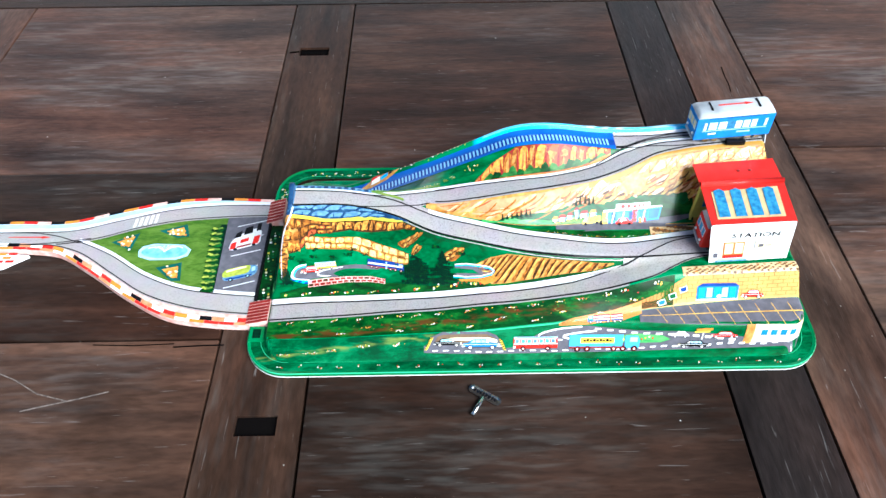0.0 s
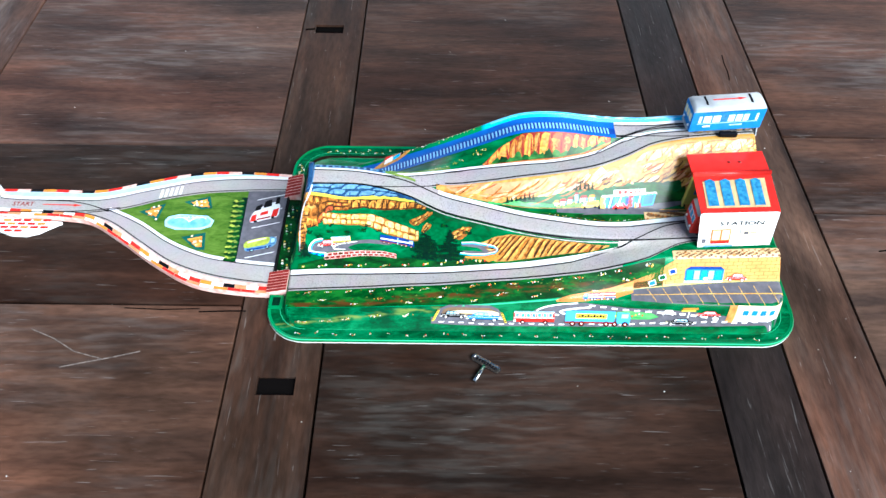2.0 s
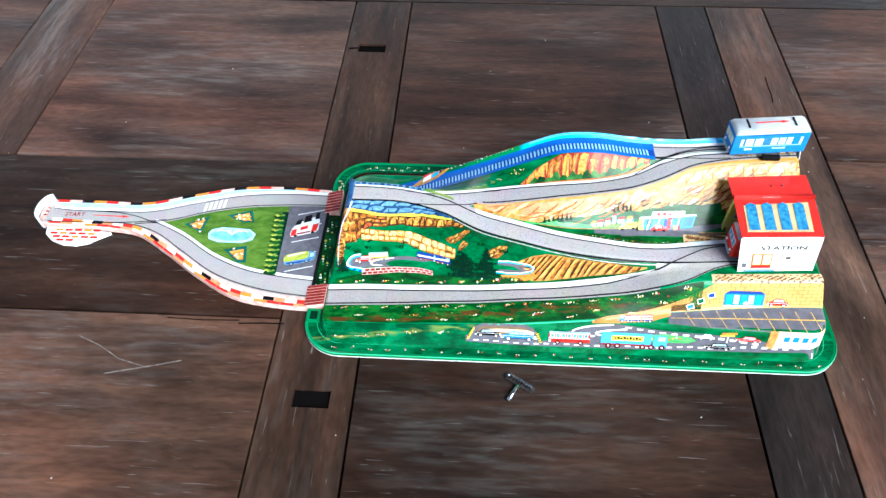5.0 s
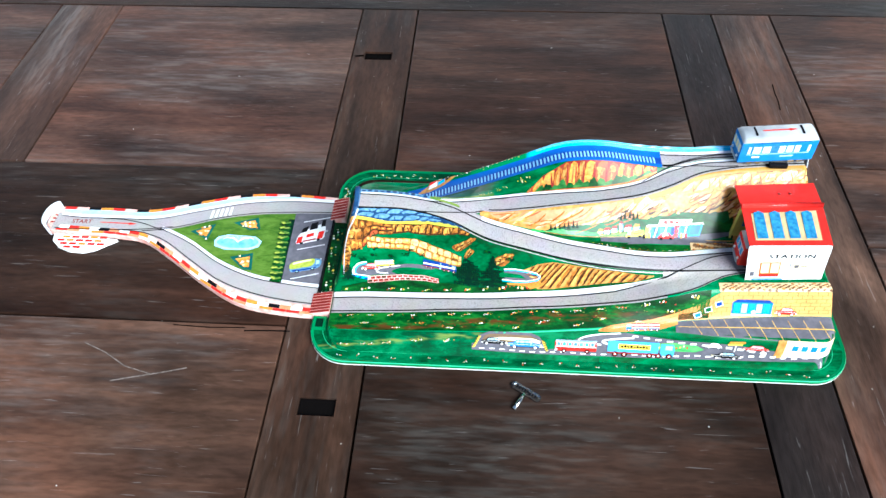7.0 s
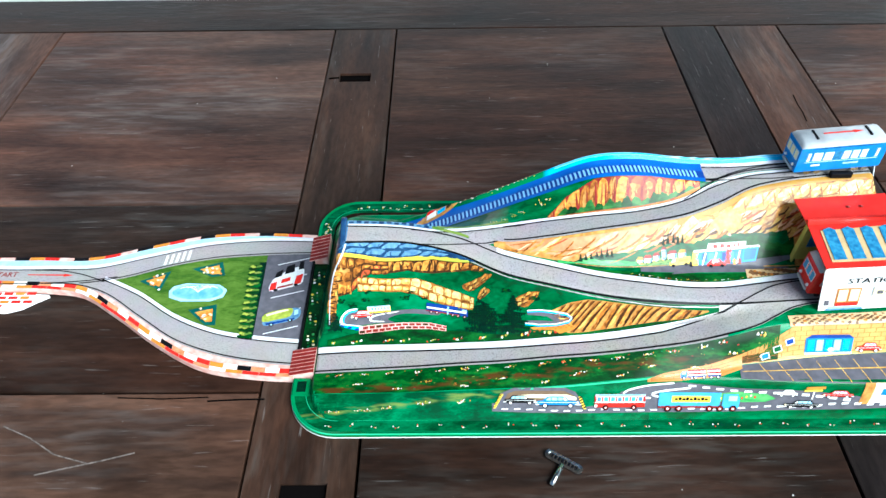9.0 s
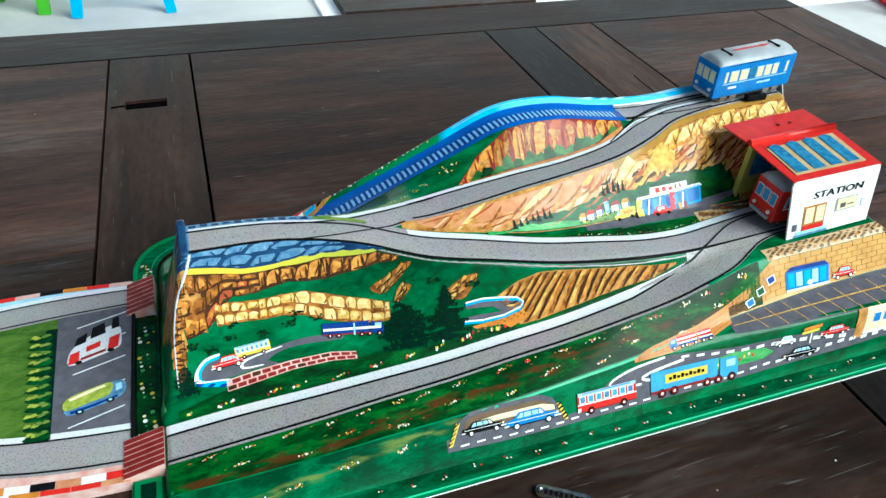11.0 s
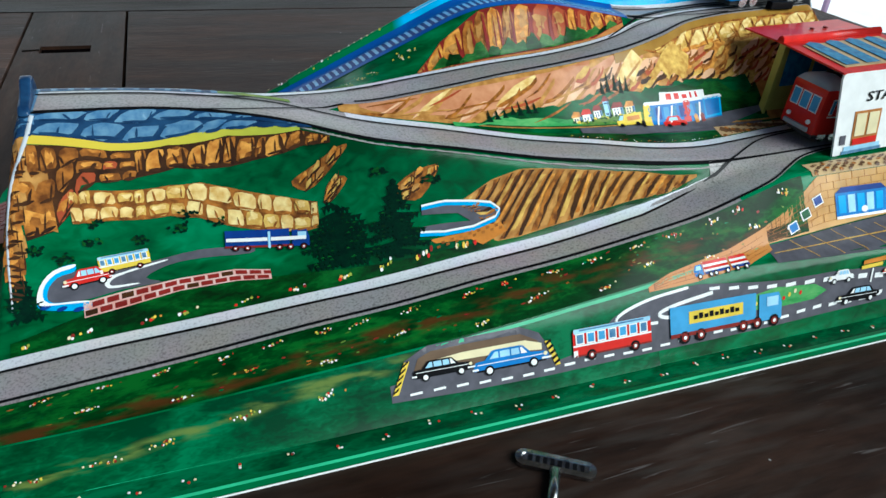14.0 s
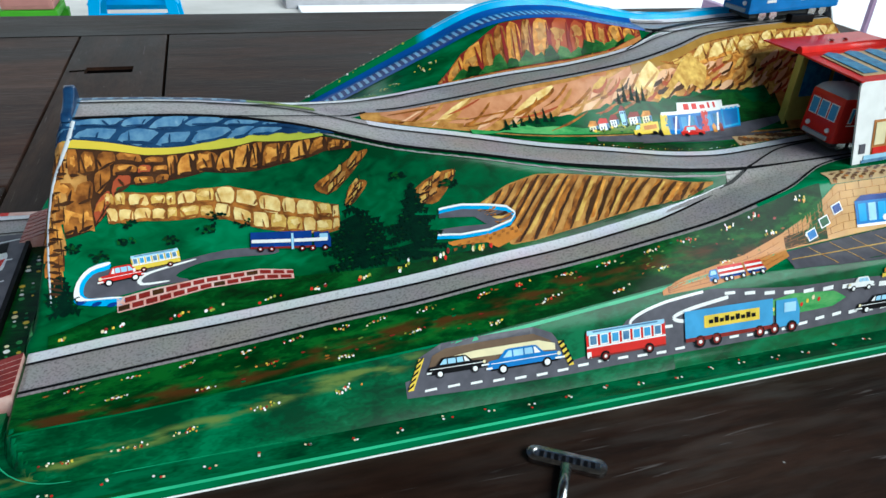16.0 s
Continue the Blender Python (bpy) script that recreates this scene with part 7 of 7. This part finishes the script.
# rounded end wall of the start lane
bm = bmesh.new()
arc = [(-0.349 - 0.0125 * math.sin(math.pi * k / 12), 0.1772 + 0.0205 * math.cos(math.pi * k / 12)) for k in range(13)]
inn = [(-0.349 - 0.0108 * math.sin(math.pi * k / 12), 0.1772 + 0.0185 * math.cos(math.pi * k / 12)) for k in range(13)]
rings = [[bm.verts.new((x, y, z)) for x, y in a] for a, z in ((arc, 0.0003), (arc, 0.0175), (inn, 0.0175), (inn, 0.0085))]
for a, b in zip(rings, rings[1:]):
    for k in range(12):
        bm.faces.new((a[k], a[k + 1], b[k + 1], b[k]))
bmesh.ops.recalc_face_normals(bm, faces=bm.faces)
part("end_hoop", bm, M["kerb"], panel, "pale tin guard round the start", True)
for k in range(3):
    bm = bmesh.new()
    prism(bm, [(-0.3545 + 0.001 * k, 0.170 + 0.006 * k), (-0.3490, 0.171 + 0.005 * k), (-0.3490, 0.1725 + 0.005 * k), (-0.3535, 0.1725 + 0.006 * k)], PZ, PZ + 0.0004)
    part("start_mark", bm, M["dark_red"], panel)
words("start_sign", "START", 0.0085, pose(-0.315, 0.1705, PZ + 0.0005), M["dark_red"], panel, "red lettering")
bm = bmesh.new()
z = PZ + 0.0006
sheet(bm, [(-0.292, 0.1722, z), (-0.255, 0.1712, z), (-0.255, 0.1698, z), (-0.246, 0.1717, z), (-0.255, 0.1736, z), (-0.255, 0.1726, z), (-0.292, 0.1730, z)], 0.0002)
part("start_arrow", bm, M["red"], panel, "red printed arrow")
for k in range(5):
    x = -0.158 + 0.0055 * k
    flat("zebra_bar", off(R_UI, 0.004), off(R_UO, -0.007), x, x + 0.0025, PZ + 0.0009, "white", 3)


def patch(name, pts, z, key, parent, label=""):
    bm = bmesh.new()
    sheet(bm, [(x / 1000, y / 1000, z) for x, y in pts], 0.00015)
    return part(name, bm, M[key], parent, label)


for c in ([(-176, 163), (-148, 176), (-152, 151)], [(-127, 179), (-98, 188), (-92, 170), (-105, 168)], [(-118, 126), (-92, 133), (-88, 108), (-98, 108)]):
    bed = patch("flower_bed", c, PZ + 0.0005, "bed", lawn, "dark bordered flower bed")
    cx, cy = np.mean([p[0] for p in c]), np.mean([p[1] for p in c])
    patch("bed_filling", [(cx + (a - cx) * 0.62, cy + (b - cy) * 0.62) for a, b in c], PZ + 0.0007, "rock_orange", bed)
    for k in range(12):
        w = [RND.random() for _ in c]
        t = sum(w)
        qx = sum(a * i for (a, _), i in zip(c, w)) / t
        qy = sum(b * i for (_, b), i in zip(c, w)) / t
        patch("flower", disc(cx + (qx - cx) * 1.0, cy + (qy - cy) * 1.0, 1.3, 6), PZ + 0.0009, ("cream", "orange", "white")[k % 3], bed)
pond = patch("pond", [(-143, 150), (-141, 142), (-128, 137), (-100, 137), (-88, 142), (-86, 151), (-95, 158), (-128, 160), (-140, 156)], PZ + 0.0005, "pale_blue", lawn, "light blue printed pond with fountain")
patch("pond_water", smooth_ring([(-139, 150), (-136, 144), (-124, 140), (-104, 140), (-92, 144), (-90, 151), (-100, 156), (-126, 157)], 3), PZ + 0.0007, "pond", pond, "blue printed water")
for k in range(6):
    side = (k - 2.5) * 7.5
    arc = [(-114 + side * t, 148 + 20 * t * (1.0 - 0.78 * t) * (1.35 - abs(k - 2.5) * 0.1)) for t in [j / 8 for j in range(9)]]
    ring = [(x, y + 0.45) for x, y in arc] + [(x, y - 0.45) for x, y in arc[::-1]]
    patch("fountain_jet", ring[8:] + ring[:8], PZ + 0.0009 + 0.00005 * k, "white", pond)
patch("hedge_shade", [(-57, 92), (-50, 92), (-53, 187), (-60, 187)], PZ + 0.0006, "pine", lawn, "dark printed shadow of the hedge")
for k in range(12):
    y = 96 + 7.6 * k
    hx = -60.5 - 6 * (y - 100) / 100 + 6
    tuft = patch("hedge_tuft", smooth_ring([(hx - 11, y - 1.0), (hx - 6, y - 3.4), (hx + 1, y - 3.8), (hx + 4, y - 0.5), (hx + 2, y + 3.4), (hx - 5, y + 2.8)], 2), PZ + 0.0007, "grass_dark", lawn, "dark green printed hedge bush")
    for j in range(4):
        u, v = hx - 8 + 3.0 * j + RND.uniform(-0.8, 0.8), y + 1.2 + RND.uniform(-1.0, 1.2)
        patch("bush_light", [(u - 2.2, v - 0.8), (u - 0.4, v - 1.3), (u + 2.4, v - 0.2), (u + 1.2, v + 1.3), (u - 1.0, v + 1.5)], PZ + 0.0009 + 0.00002 * j, "tuft" if j < 2 else "olive_grass", tuft)
for k in range(5):
    y0 = 97 + 21.5 * k
    patch("bay_line", [(-41, y0), (-10, y0 + 9), (-10, y0 + 9.9), (-41, y0 + 0.9)], PZ + 0.0006, "kerb", panel)
# parked lorry and car, seen from the side
car = patch("parked_lorry", smooth_ring([(-42, 107), (-28, 109.5), (-14, 113.5), (-9.5, 119), (-10, 126), (-16, 128), (-28, 124), (-43, 117)], 3), PZ + 0.0008, "slate_light", panel, "yellow printed lorry on a blue chassis")
patch("lorry_body", smooth_ring([(-43.5, 111), (-30, 114), (-19, 117.5), (-17.5, 127), (-29, 125.5), (-43.5, 120)], 3), PZ + 0.0010, "tuft", car)
patch("lorry_shine", [(-41, 117.5), (-30, 121.5), (-21, 124.5), (-22, 126), (-31, 123.8), (-42, 119.5)], PZ + 0.0012, "cream", car)
patch("cab_window", [(-15, 119), (-11.4, 120.5), (-12, 125.5), (-15.4, 125)], PZ + 0.0012, "pale_blue", car)
patch("chassis_line", [(-40, 107.2), (-27, 110), (-14, 114.2), (-14.2, 115.6), (-27.4, 112), (-40.6, 109.2)], PZ + 0.0012, "deep_blue", car)
for u, w in ((-35, 107.5), (-18, 112.5)):
    patch("car_wheel", disc(u, w, 2.4, 10, 0.75), PZ + 0.0014, "black", car)
    patch("wheel_hub", disc(u, w, 1.1, 8, 0.75), PZ + 0.0016, "pale_blue", car)
car = patch("parked_car", smooth_ring([(-44, 149), (-30, 152), (-14.5, 158), (-12.5, 167), (-14, 178), (-21, 180), (-33, 173), (-43, 163)], 3), PZ + 0.0008, "kerb", panel, "red white and black printed racing car")
for q, key in (([(-44.2, 149.4), (-38, 150.4), (-38, 161), (-43.6, 158.6)], "red"), ([(-34, 158.6), (-25.5, 162), (-25.5, 167), (-34, 163.6)], "red"), ([(-21, 156.6), (-14.6, 159), (-13.4, 171), (-20, 168.4)], "red"),
               ([(-37, 151.6), (-22, 156.4), (-22, 158.6), (-37, 154)], "dark_red"), ([(-41.5, 165.5), (-34.5, 168.4), (-34, 177), (-40, 173)], "black"), ([(-32, 170.5), (-22.5, 174), (-23.5, 184.5), (-31, 181)], "black"), ([(-19, 176.5), (-14, 178), (-14.6, 188.5), (-18.6, 187)], "black")):
    patch("car_panel", q, PZ + 0.0010, key, car)
for u, w in ((-38, 150), (-19, 156.4)):
    patch("car_wheel", disc(u, w, 2.2, 9, 0.75), PZ + 0.0012, "black", car)
# ramps that carry the lanes over the rim
for y0, y1, x0, x1, z0, z1 in ((0.188, 0.2215, -0.0095, 0.0095, 0.0092, 0.0150), (0.0515, 0.0785, -0.0100, 0.0125, 0.0092, 0.0150)):
    bm = bmesh.new()
    vs = [bm.verts.new(p) for p in ((x0, y0, 0.0003), (x1, y0, 0.0003), (x1, y1, 0.0003), (x0, y1, 0.0003), (x0, y0, z0), (x1, y0, z1), (x1, y1, z1), (x0, y1, z0))]
    for f in ((0, 3, 2, 1), (4, 5, 6, 7), (0, 1, 5, 4), (1, 2, 6, 5), (2, 3, 7, 6), (3, 0, 4, 7)):
        bm.faces.new([vs[i] for i in f])
    ramp = part("ramp", bm, M["rose"], toy, "dark red slatted ramp over the rim")
    n = 7
    for k in range(n):
        a = y0 + (y1 - y0) * (k + 0.08) / n
        b = y0 + (y1 - y0) * (k + 0.84) / n
        bm = bmesh.new()
        sheet(bm, [(x0, a, z0 + 0.0004), (x1, a, z1 + 0.0004), (x1, b, z1 + 0.0004), (x0, b, z0 + 0.0004)], 0.0004)
        part("ramp_bar", bm, M["dark_red"], ramp)
bm = bmesh.new()
prism(bm, [(-0.0062, 0.053), (-0.0040, 0.053), (-0.0040, 0.219), (-0.0062, 0.219)], 0.0048, 0.0098)
part("joint_strip", bm, M["black"], toy, "black joint between panel and tray")
# printed hedge between the ramps
bm = bmesh.new()
prism(bm, [(-0.0036, 0.081), (0.0085, 0.081), (0.0085, 0.187), (-0.0036, 0.187)], 0.0044, 0.0060)
hedge = part("hedge_strip", bm, M["grass_dark"], toy, "dark green printed hedge with white blossoms")
for k in range(34):
    x, y = -0.0025 + 0.0100 * ((k * 0.618) % 1), 0.083 + 0.102 * ((k * 0.7548) % 1)
    bm = bmesh.new()
    prism(bm, disc(x, y, 0.0007 + 0.0004 * (k % 3), 6), 0.0060, 0.0061)
    part("blossom", bm, M[("white", "yellow", "grass_light", "cream", "grass")[k % 5]], hedge)
bm = bmesh.new()
prism(bm, [(-0.0048, 0.0335), (0.0095, 0.0335), (0.0095, 0.0500), (-0.0048, 0.0500)], 0.0050, 0.0072)
lug = part("corner_lug", bm, M["teal"], toy, "green corner lug with square recess")
bm = bmesh.new()
prism(bm, [(-0.0015, 0.0365), (0.0065, 0.0365), (0.0065, 0.0470), (-0.0015, 0.0470)], 0.0072, 0.0074)
part("recess", bm, M["pine"], lug)
# flowers on the flange
pr = Print("flange_blossom", "small printed flowers on the flange")
for k in range(27):
    x, y = 0.03 + 0.0191 * k, 0.0042 + 0.0016 * math.sin(k * 1.7)
    for j in range(3):
        u, v = x + RND.uniform(-0.003, 0.003), y + RND.uniform(-0.0012, 0.0012)
        d = disc(u, v, 0.0006, 6)
        n0 = len(pr.v)
        pr.v += [(a, b, 0.0051) for a, b in d]
        pr.f.append(tuple(range(n0, n0 + 6)))
        pr.m.append(pr.slot(("red", "white", "cream")[(k + j) % 3]))
for k in range(40):
    if k < 24:
        x, y = 0.035 + 0.0085 * k, 0.2695 + 0.0030 * math.sin(k * 2.3)
    else:
        x, y = 0.0035 + 0.0022 * math.sin(k * 1.9), 0.195 + 0.0033 * (k - 24)
    for j in range(3):
        u, v = x + RND.uniform(-0.002, 0.002), y + RND.uniform(-0.0015, 0.0015)
        n0 = len(pr.v)
        pr.v += [(a, b, 0.0056) for a, b in disc(u, v, 0.00075, 6)]
        pr.f.append(tuple(range(n0, n0 + 6)))
        pr.m.append(pr.slot(("yellow", "white", "cream")[(k + j) % 3]))
tagged(pr.done(), kind="stuff")

# ---- the key ----
KEY = plain("worn nickel", (0.36, 0.355, 0.35), 0.24, 1.0, 0.35, 300)
key = tagged(new("winding_key"), "nickel-plated winding key lying on the table", "key")
key.matrix_world = pose(0.2245, -0.0270, 0.0, 0, 0, -32)
bm = bmesh.new()
o = round_rect(-0.0165, 0.0165, -0.0042, 0.0042, 0.0040, 5)
i = round_rect(-0.0140, 0.0140, -0.0020, 0.0020, 0.0019, 5)
prism(bm, o, 0.0008, 0.0026)
part("bow", bm, KEY, key, "flat key bow with embossed edge")
bm = bmesh.new()
ra, rb = [[bm.verts.new((x, y, zz)) for x, y in q] for q, zz in ((o, 0.00262), (i, 0.0031))]
rc = [bm.verts.new((x * 0.97, y * 0.85, 0.0027)) for x, y in i]
n = len(ra)
for a, b in ((ra, rb), (rb, rc)):
    for k in range(n):
        bm.faces.new((a[k], a[(k + 1) % n], b[(k + 1) % n], b[k]))
part("bow_edge", bm, KEY, key)
for k in range(8):
    x = -0.0112 + 0.0030 * k
    bm = bmesh.new()
    box(bm, (x, -0.0013, 0.0026), (x + 0.0017, 0.0013, 0.0030))
    part("stamped_mark", bm, M["black"], key)
bm = bmesh.new()
bmesh.ops.create_cone(bm, cap_ends=True, segments=14, radius1=0.0024, radius2=0.0021, depth=0.020)
bmesh.ops.transform(bm, matrix=Matrix.Translation((0, -0.0135, 0.0024)) @ Matrix.Rotation(radians(90), 4, "X"), verts=bm.verts)
part("shank", bm, KEY, key, "", True)
# ---- the veranda beyond ----
WALL_WHITE = plain("white plaster", (0.92, 0.92, 0.93), 0.8, bump=0.1)
FLOOR_MAT = plain("pale screed", (0.52, 0.50, 0.48), 0.55, vary=0.10, scale=3, bump=0.15)
STEP_MAT = plain("white painted step", (0.92, 0.91, 0.92), 0.6, vary=0.05, scale=4)
bm = bmesh.new()
box(bm, (-5.0, -4.0, FLOOR - 0.1), (14.0, 4.6, FLOOR))
tagged(part("floor", bm, FLOOR_MAT), "pale smooth screed veranda floor", "floor", kind="structure")
bm = bmesh.new()
box(bm, (-5.0, 4.602, FLOOR), (14.0, 4.75, 2.2))
tagged(part("wall_north", bm, WALL_WHITE), "white plastered wall behind the table", "wall", kind="structure")
bm = bmesh.new()
box(bm, (14.003, -4.0, FLOOR), (14.15, 4.75, 2.2))
tagged(part("wall_east", bm, WALL_WHITE), "white plastered end wall", "wall", kind="structure")
# unseen roof, guessed from reflections; added and sized to cut light from above
ROOF_MAT = plain("dark unseen roof", (0.10, 0.08, 0.065), 0.8, vary=0.2, scale=6, bump=0.2)
bm = bmesh.new()
box(bm, (-3.2, -0.42, 1.62), (2.4, 1.2, 1.70), 0.01)
tagged(part("ceiling", bm, ROOF_MAT), "unseen dark roof added over the table to shade it", "roof", kind="structure")
bm = bmesh.new()
box(bm, (0.62, 2.55, FLOOR), (14.0, 4.6, FLOOR + 0.02), 0.004)
tagged(part("paved_step", bm, STEP_MAT), "bright white painted strip of floor", "floor", kind="structure")
bm = bmesh.new()
box(bm, (0.55, 4.20, FLOOR), (2.32, 4.45, FLOOR + 0.05), 0.008)
tagged(part("ledge", bm, plain("grey concrete", (0.42, 0.41, 0.43), 0.8, bump=0.3)), "low grey concrete ledge along the wall", "ledge")
bm = bmesh.new()
box(bm, (0.70, 2.72, FLOOR + 0.02), (1.62, 3.00, FLOOR + 0.06), 0.004)
tagged(part("wooden_board", bm, OAK), "reddish brown board lying on the floor", "board")
bm = bmesh.new()
prism(bm, [(-0.62, 2.06), (0.50, 2.02), (0.42, 2.45), (-0.55, 2.45)], FLOOR, FLOOR + 0.006)
tagged(part("floor_mat", bm, plain("turquoise mat", (0.02, 0.26, 0.48), 0.6)), "plain turquoise blue mat on the floor", "mat")


def bar(bm, a, b, w, d=None):
    """A square bar from a to b."""
    a, b = Vector(a), Vector(b)
    z = (b - a).normalized()
    x = z.orthogonal().normalized() if abs(z.z) < 0.9 else Vector((1, 0, 0))
    x = (x - z * x.dot(z)).normalized()
    y = z.cross(x)
    d = d or w
    r = [[bm.verts.new(p + x * sx * w / 2 + y * sy * d / 2) for sx, sy in ((-1, -1), (1, -1), (1, 1), (-1, 1))] for p in (a, b)]
    bm.faces.new(r[0][::-1])
    bm.faces.new(r[1])
    for k in range(4):
        bm.faces.new((r[0][k], r[0][(k + 1) % 4], r[1][(k + 1) % 4], r[1][k]))


def barred(name, a, b, w, material, parent, label="", d=None):
    bm = bmesh.new()
    bar(bm, a, b, w, d)
    bmesh.ops.recalc_face_normals(bm, faces=bm.faces)
    return part(name, bm, material, parent, label)


STOOL = plain("sky blue gloss paint", (0.03, 0.40, 0.80), 0.35)
stool = tagged(new("wooden_stool"), "sky blue painted wooden stool with splayed legs", "stool")
sx0, sy0 = -0.20, 3.2
for ax, ay in ((-1, -1), (1, -1), (1, 1), (-1, 1)):
    barred("stool_leg", (sx0 + ax * 0.19, sy0 + ay * 0.17, FLOOR), (sx0 + ax * 0.12, sy0 + ay * 0.11, FLOOR + 0.50), 0.042, STOOL, stool)
for ay in (-1, 1):
    barred("stool_rung", (sx0 - 0.165, sy0 + ay * 0.15, FLOOR + 0.22), (sx0 + 0.165, sy0 + ay * 0.15, FLOOR + 0.22), 0.036, STOOL, stool)
for ax in (-1, 1):
    barred("stool_rung", (sx0 + ax * 0.155, sy0 - 0.14, FLOOR + 0.28), (sx0 + ax * 0.155, sy0 + 0.14, FLOOR + 0.28), 0.036, STOOL, stool)
bm = bmesh.new()
box(bm, (sx0 - 0.15, sy0 - 0.14, FLOOR + 0.50), (sx0 + 0.15, sy0 + 0.14, FLOOR + 0.53), 0.006)
part("stool_seat", bm, STOOL, stool)
GREEN = plain("green gloss paint", (0.10, 0.42, 0.03), 0.4)
small = tagged(new("green_stool"), "small green painted stool with pink cushion", "stool")
for ax, ay in ((-1, -1), (1, -1), (1, 1), (-1, 1)):
    barred("stool_leg", (-0.62 + ax * 0.10, 3.2 + ay * 0.10, FLOOR), (-0.60 + ax * 0.09, 3.2 + ay * 0.09, FLOOR + 0.22), 0.045, GREEN, small)
bm = bmesh.new()
box(bm, (-0.72, 3.09, FLOOR + 0.22), (-0.50, 3.31, FLOOR + 0.25), 0.006)
part("stool_seat", bm, GREEN, small)
bm = bmesh.new()
box(bm, (-0.71, 3.10, FLOOR + 0.25), (-0.51, 3.30, FLOOR + 0.31), 0.02)
part("cushion", bm, plain("dusty pink cloth", (0.55, 0.25, 0.22), 0.9), small, "dusty pink cushion")
RED = plain("red gloss paint", (0.52, 0.015, 0.03), 0.35)
LOGO = plain("white sign paint", (0.85, 0.85, 0.85), 0.5)


def sign_chair(m):
    """A red slatted folding chair seen from behind, with a sign on its back."""
    root = tagged(new("red_chair"), "red painted chair frame with white swash on its back", "chair", group="red chairs beside the table")
    root.matrix_world = m
    for s in (-1, 1):
        barred("foot_bar", (s * 0.20, -0.25, 0.02), (s * 0.20, 0.25, 0.02), 0.04, RED, root)
        barred("back_post", (s * 0.20, 0.0, 0.03), (s * 0.20, 0.06, 0.66), 0.035, RED, root)
    barred("top_rail", (-0.20, 0.058, 0.60), (0.20, 0.058, 0.60), 0.05, RED, root, d=0.022)
    bm = bmesh.new()
    box(bm, (-0.20, 0.02, 0.25), (0.20, 0.045, 0.44), 0.004)
    back = part("back_panel", bm, RED, root, "red back panel")
    # a flowing white swash of loops, no lettering
    bm = bmesh.new()
    swash = [(-0.165 + 0.33 * k / 90, 0.350 + (0.036 if k < 26 or 40 < k < 62 else 0.020) * math.sin(k * 0.42) + 0.0003 * k) for k in range(91)]
    for k, ((x0, z0), (x1, z1)) in enumerate(zip(swash, swash[1:])):
        bar(bm, (x0, 0.0175, z0), (x1, 0.0175, z1), 0.010 + 0.005 * math.sin(k * 0.42 + 1.2), 0.003)
    part("logo_stroke", bm, LOGO, back, "white painted swash")
    bm = bmesh.new()
    for k in range(20):
        bar(bm, (-0.14 + 0.014 * k, 0.0175, 0.292 + 0.008 * math.sin(k * 0.35)), (-0.126 + 0.014 * k, 0.0175, 0.292 + 0.008 * math.sin((k + 1) * 0.35)), 0.008, 0.003)
    part("logo_stroke", bm, LOGO, back)
    return root


chair = sign_chair(pose(3.70, 2.23, FLOOR, 0, 0, -22))
copy_thing(chair, pose(4.75, 1.95, FLOOR, 0, 0, -40))
PURPLE = plain("lilac enamel", (0.40, 0.28, 0.42), 0.4)
chair2 = tagged(new("lilac_chair"), "lilac enamelled metal chair with open back", "chair")
for y in (2.58, 2.88):
    barred("back_post", (3.32, y, FLOOR), (3.30, y, FLOOR + 0.46), 0.022, PURPLE, chair2)
barred("back_rail", (3.30, 2.57, FLOOR + 0.46), (3.30, 2.89, FLOOR + 0.46), 0.022, PURPLE, chair2)
bm = bmesh.new()
box(bm, (2.95, 3.06, FLOOR + 0.02), (3.0, 3.44, FLOOR + 0.20), 0.01)
part("seat_panel", bm, PURPLE, chair2)
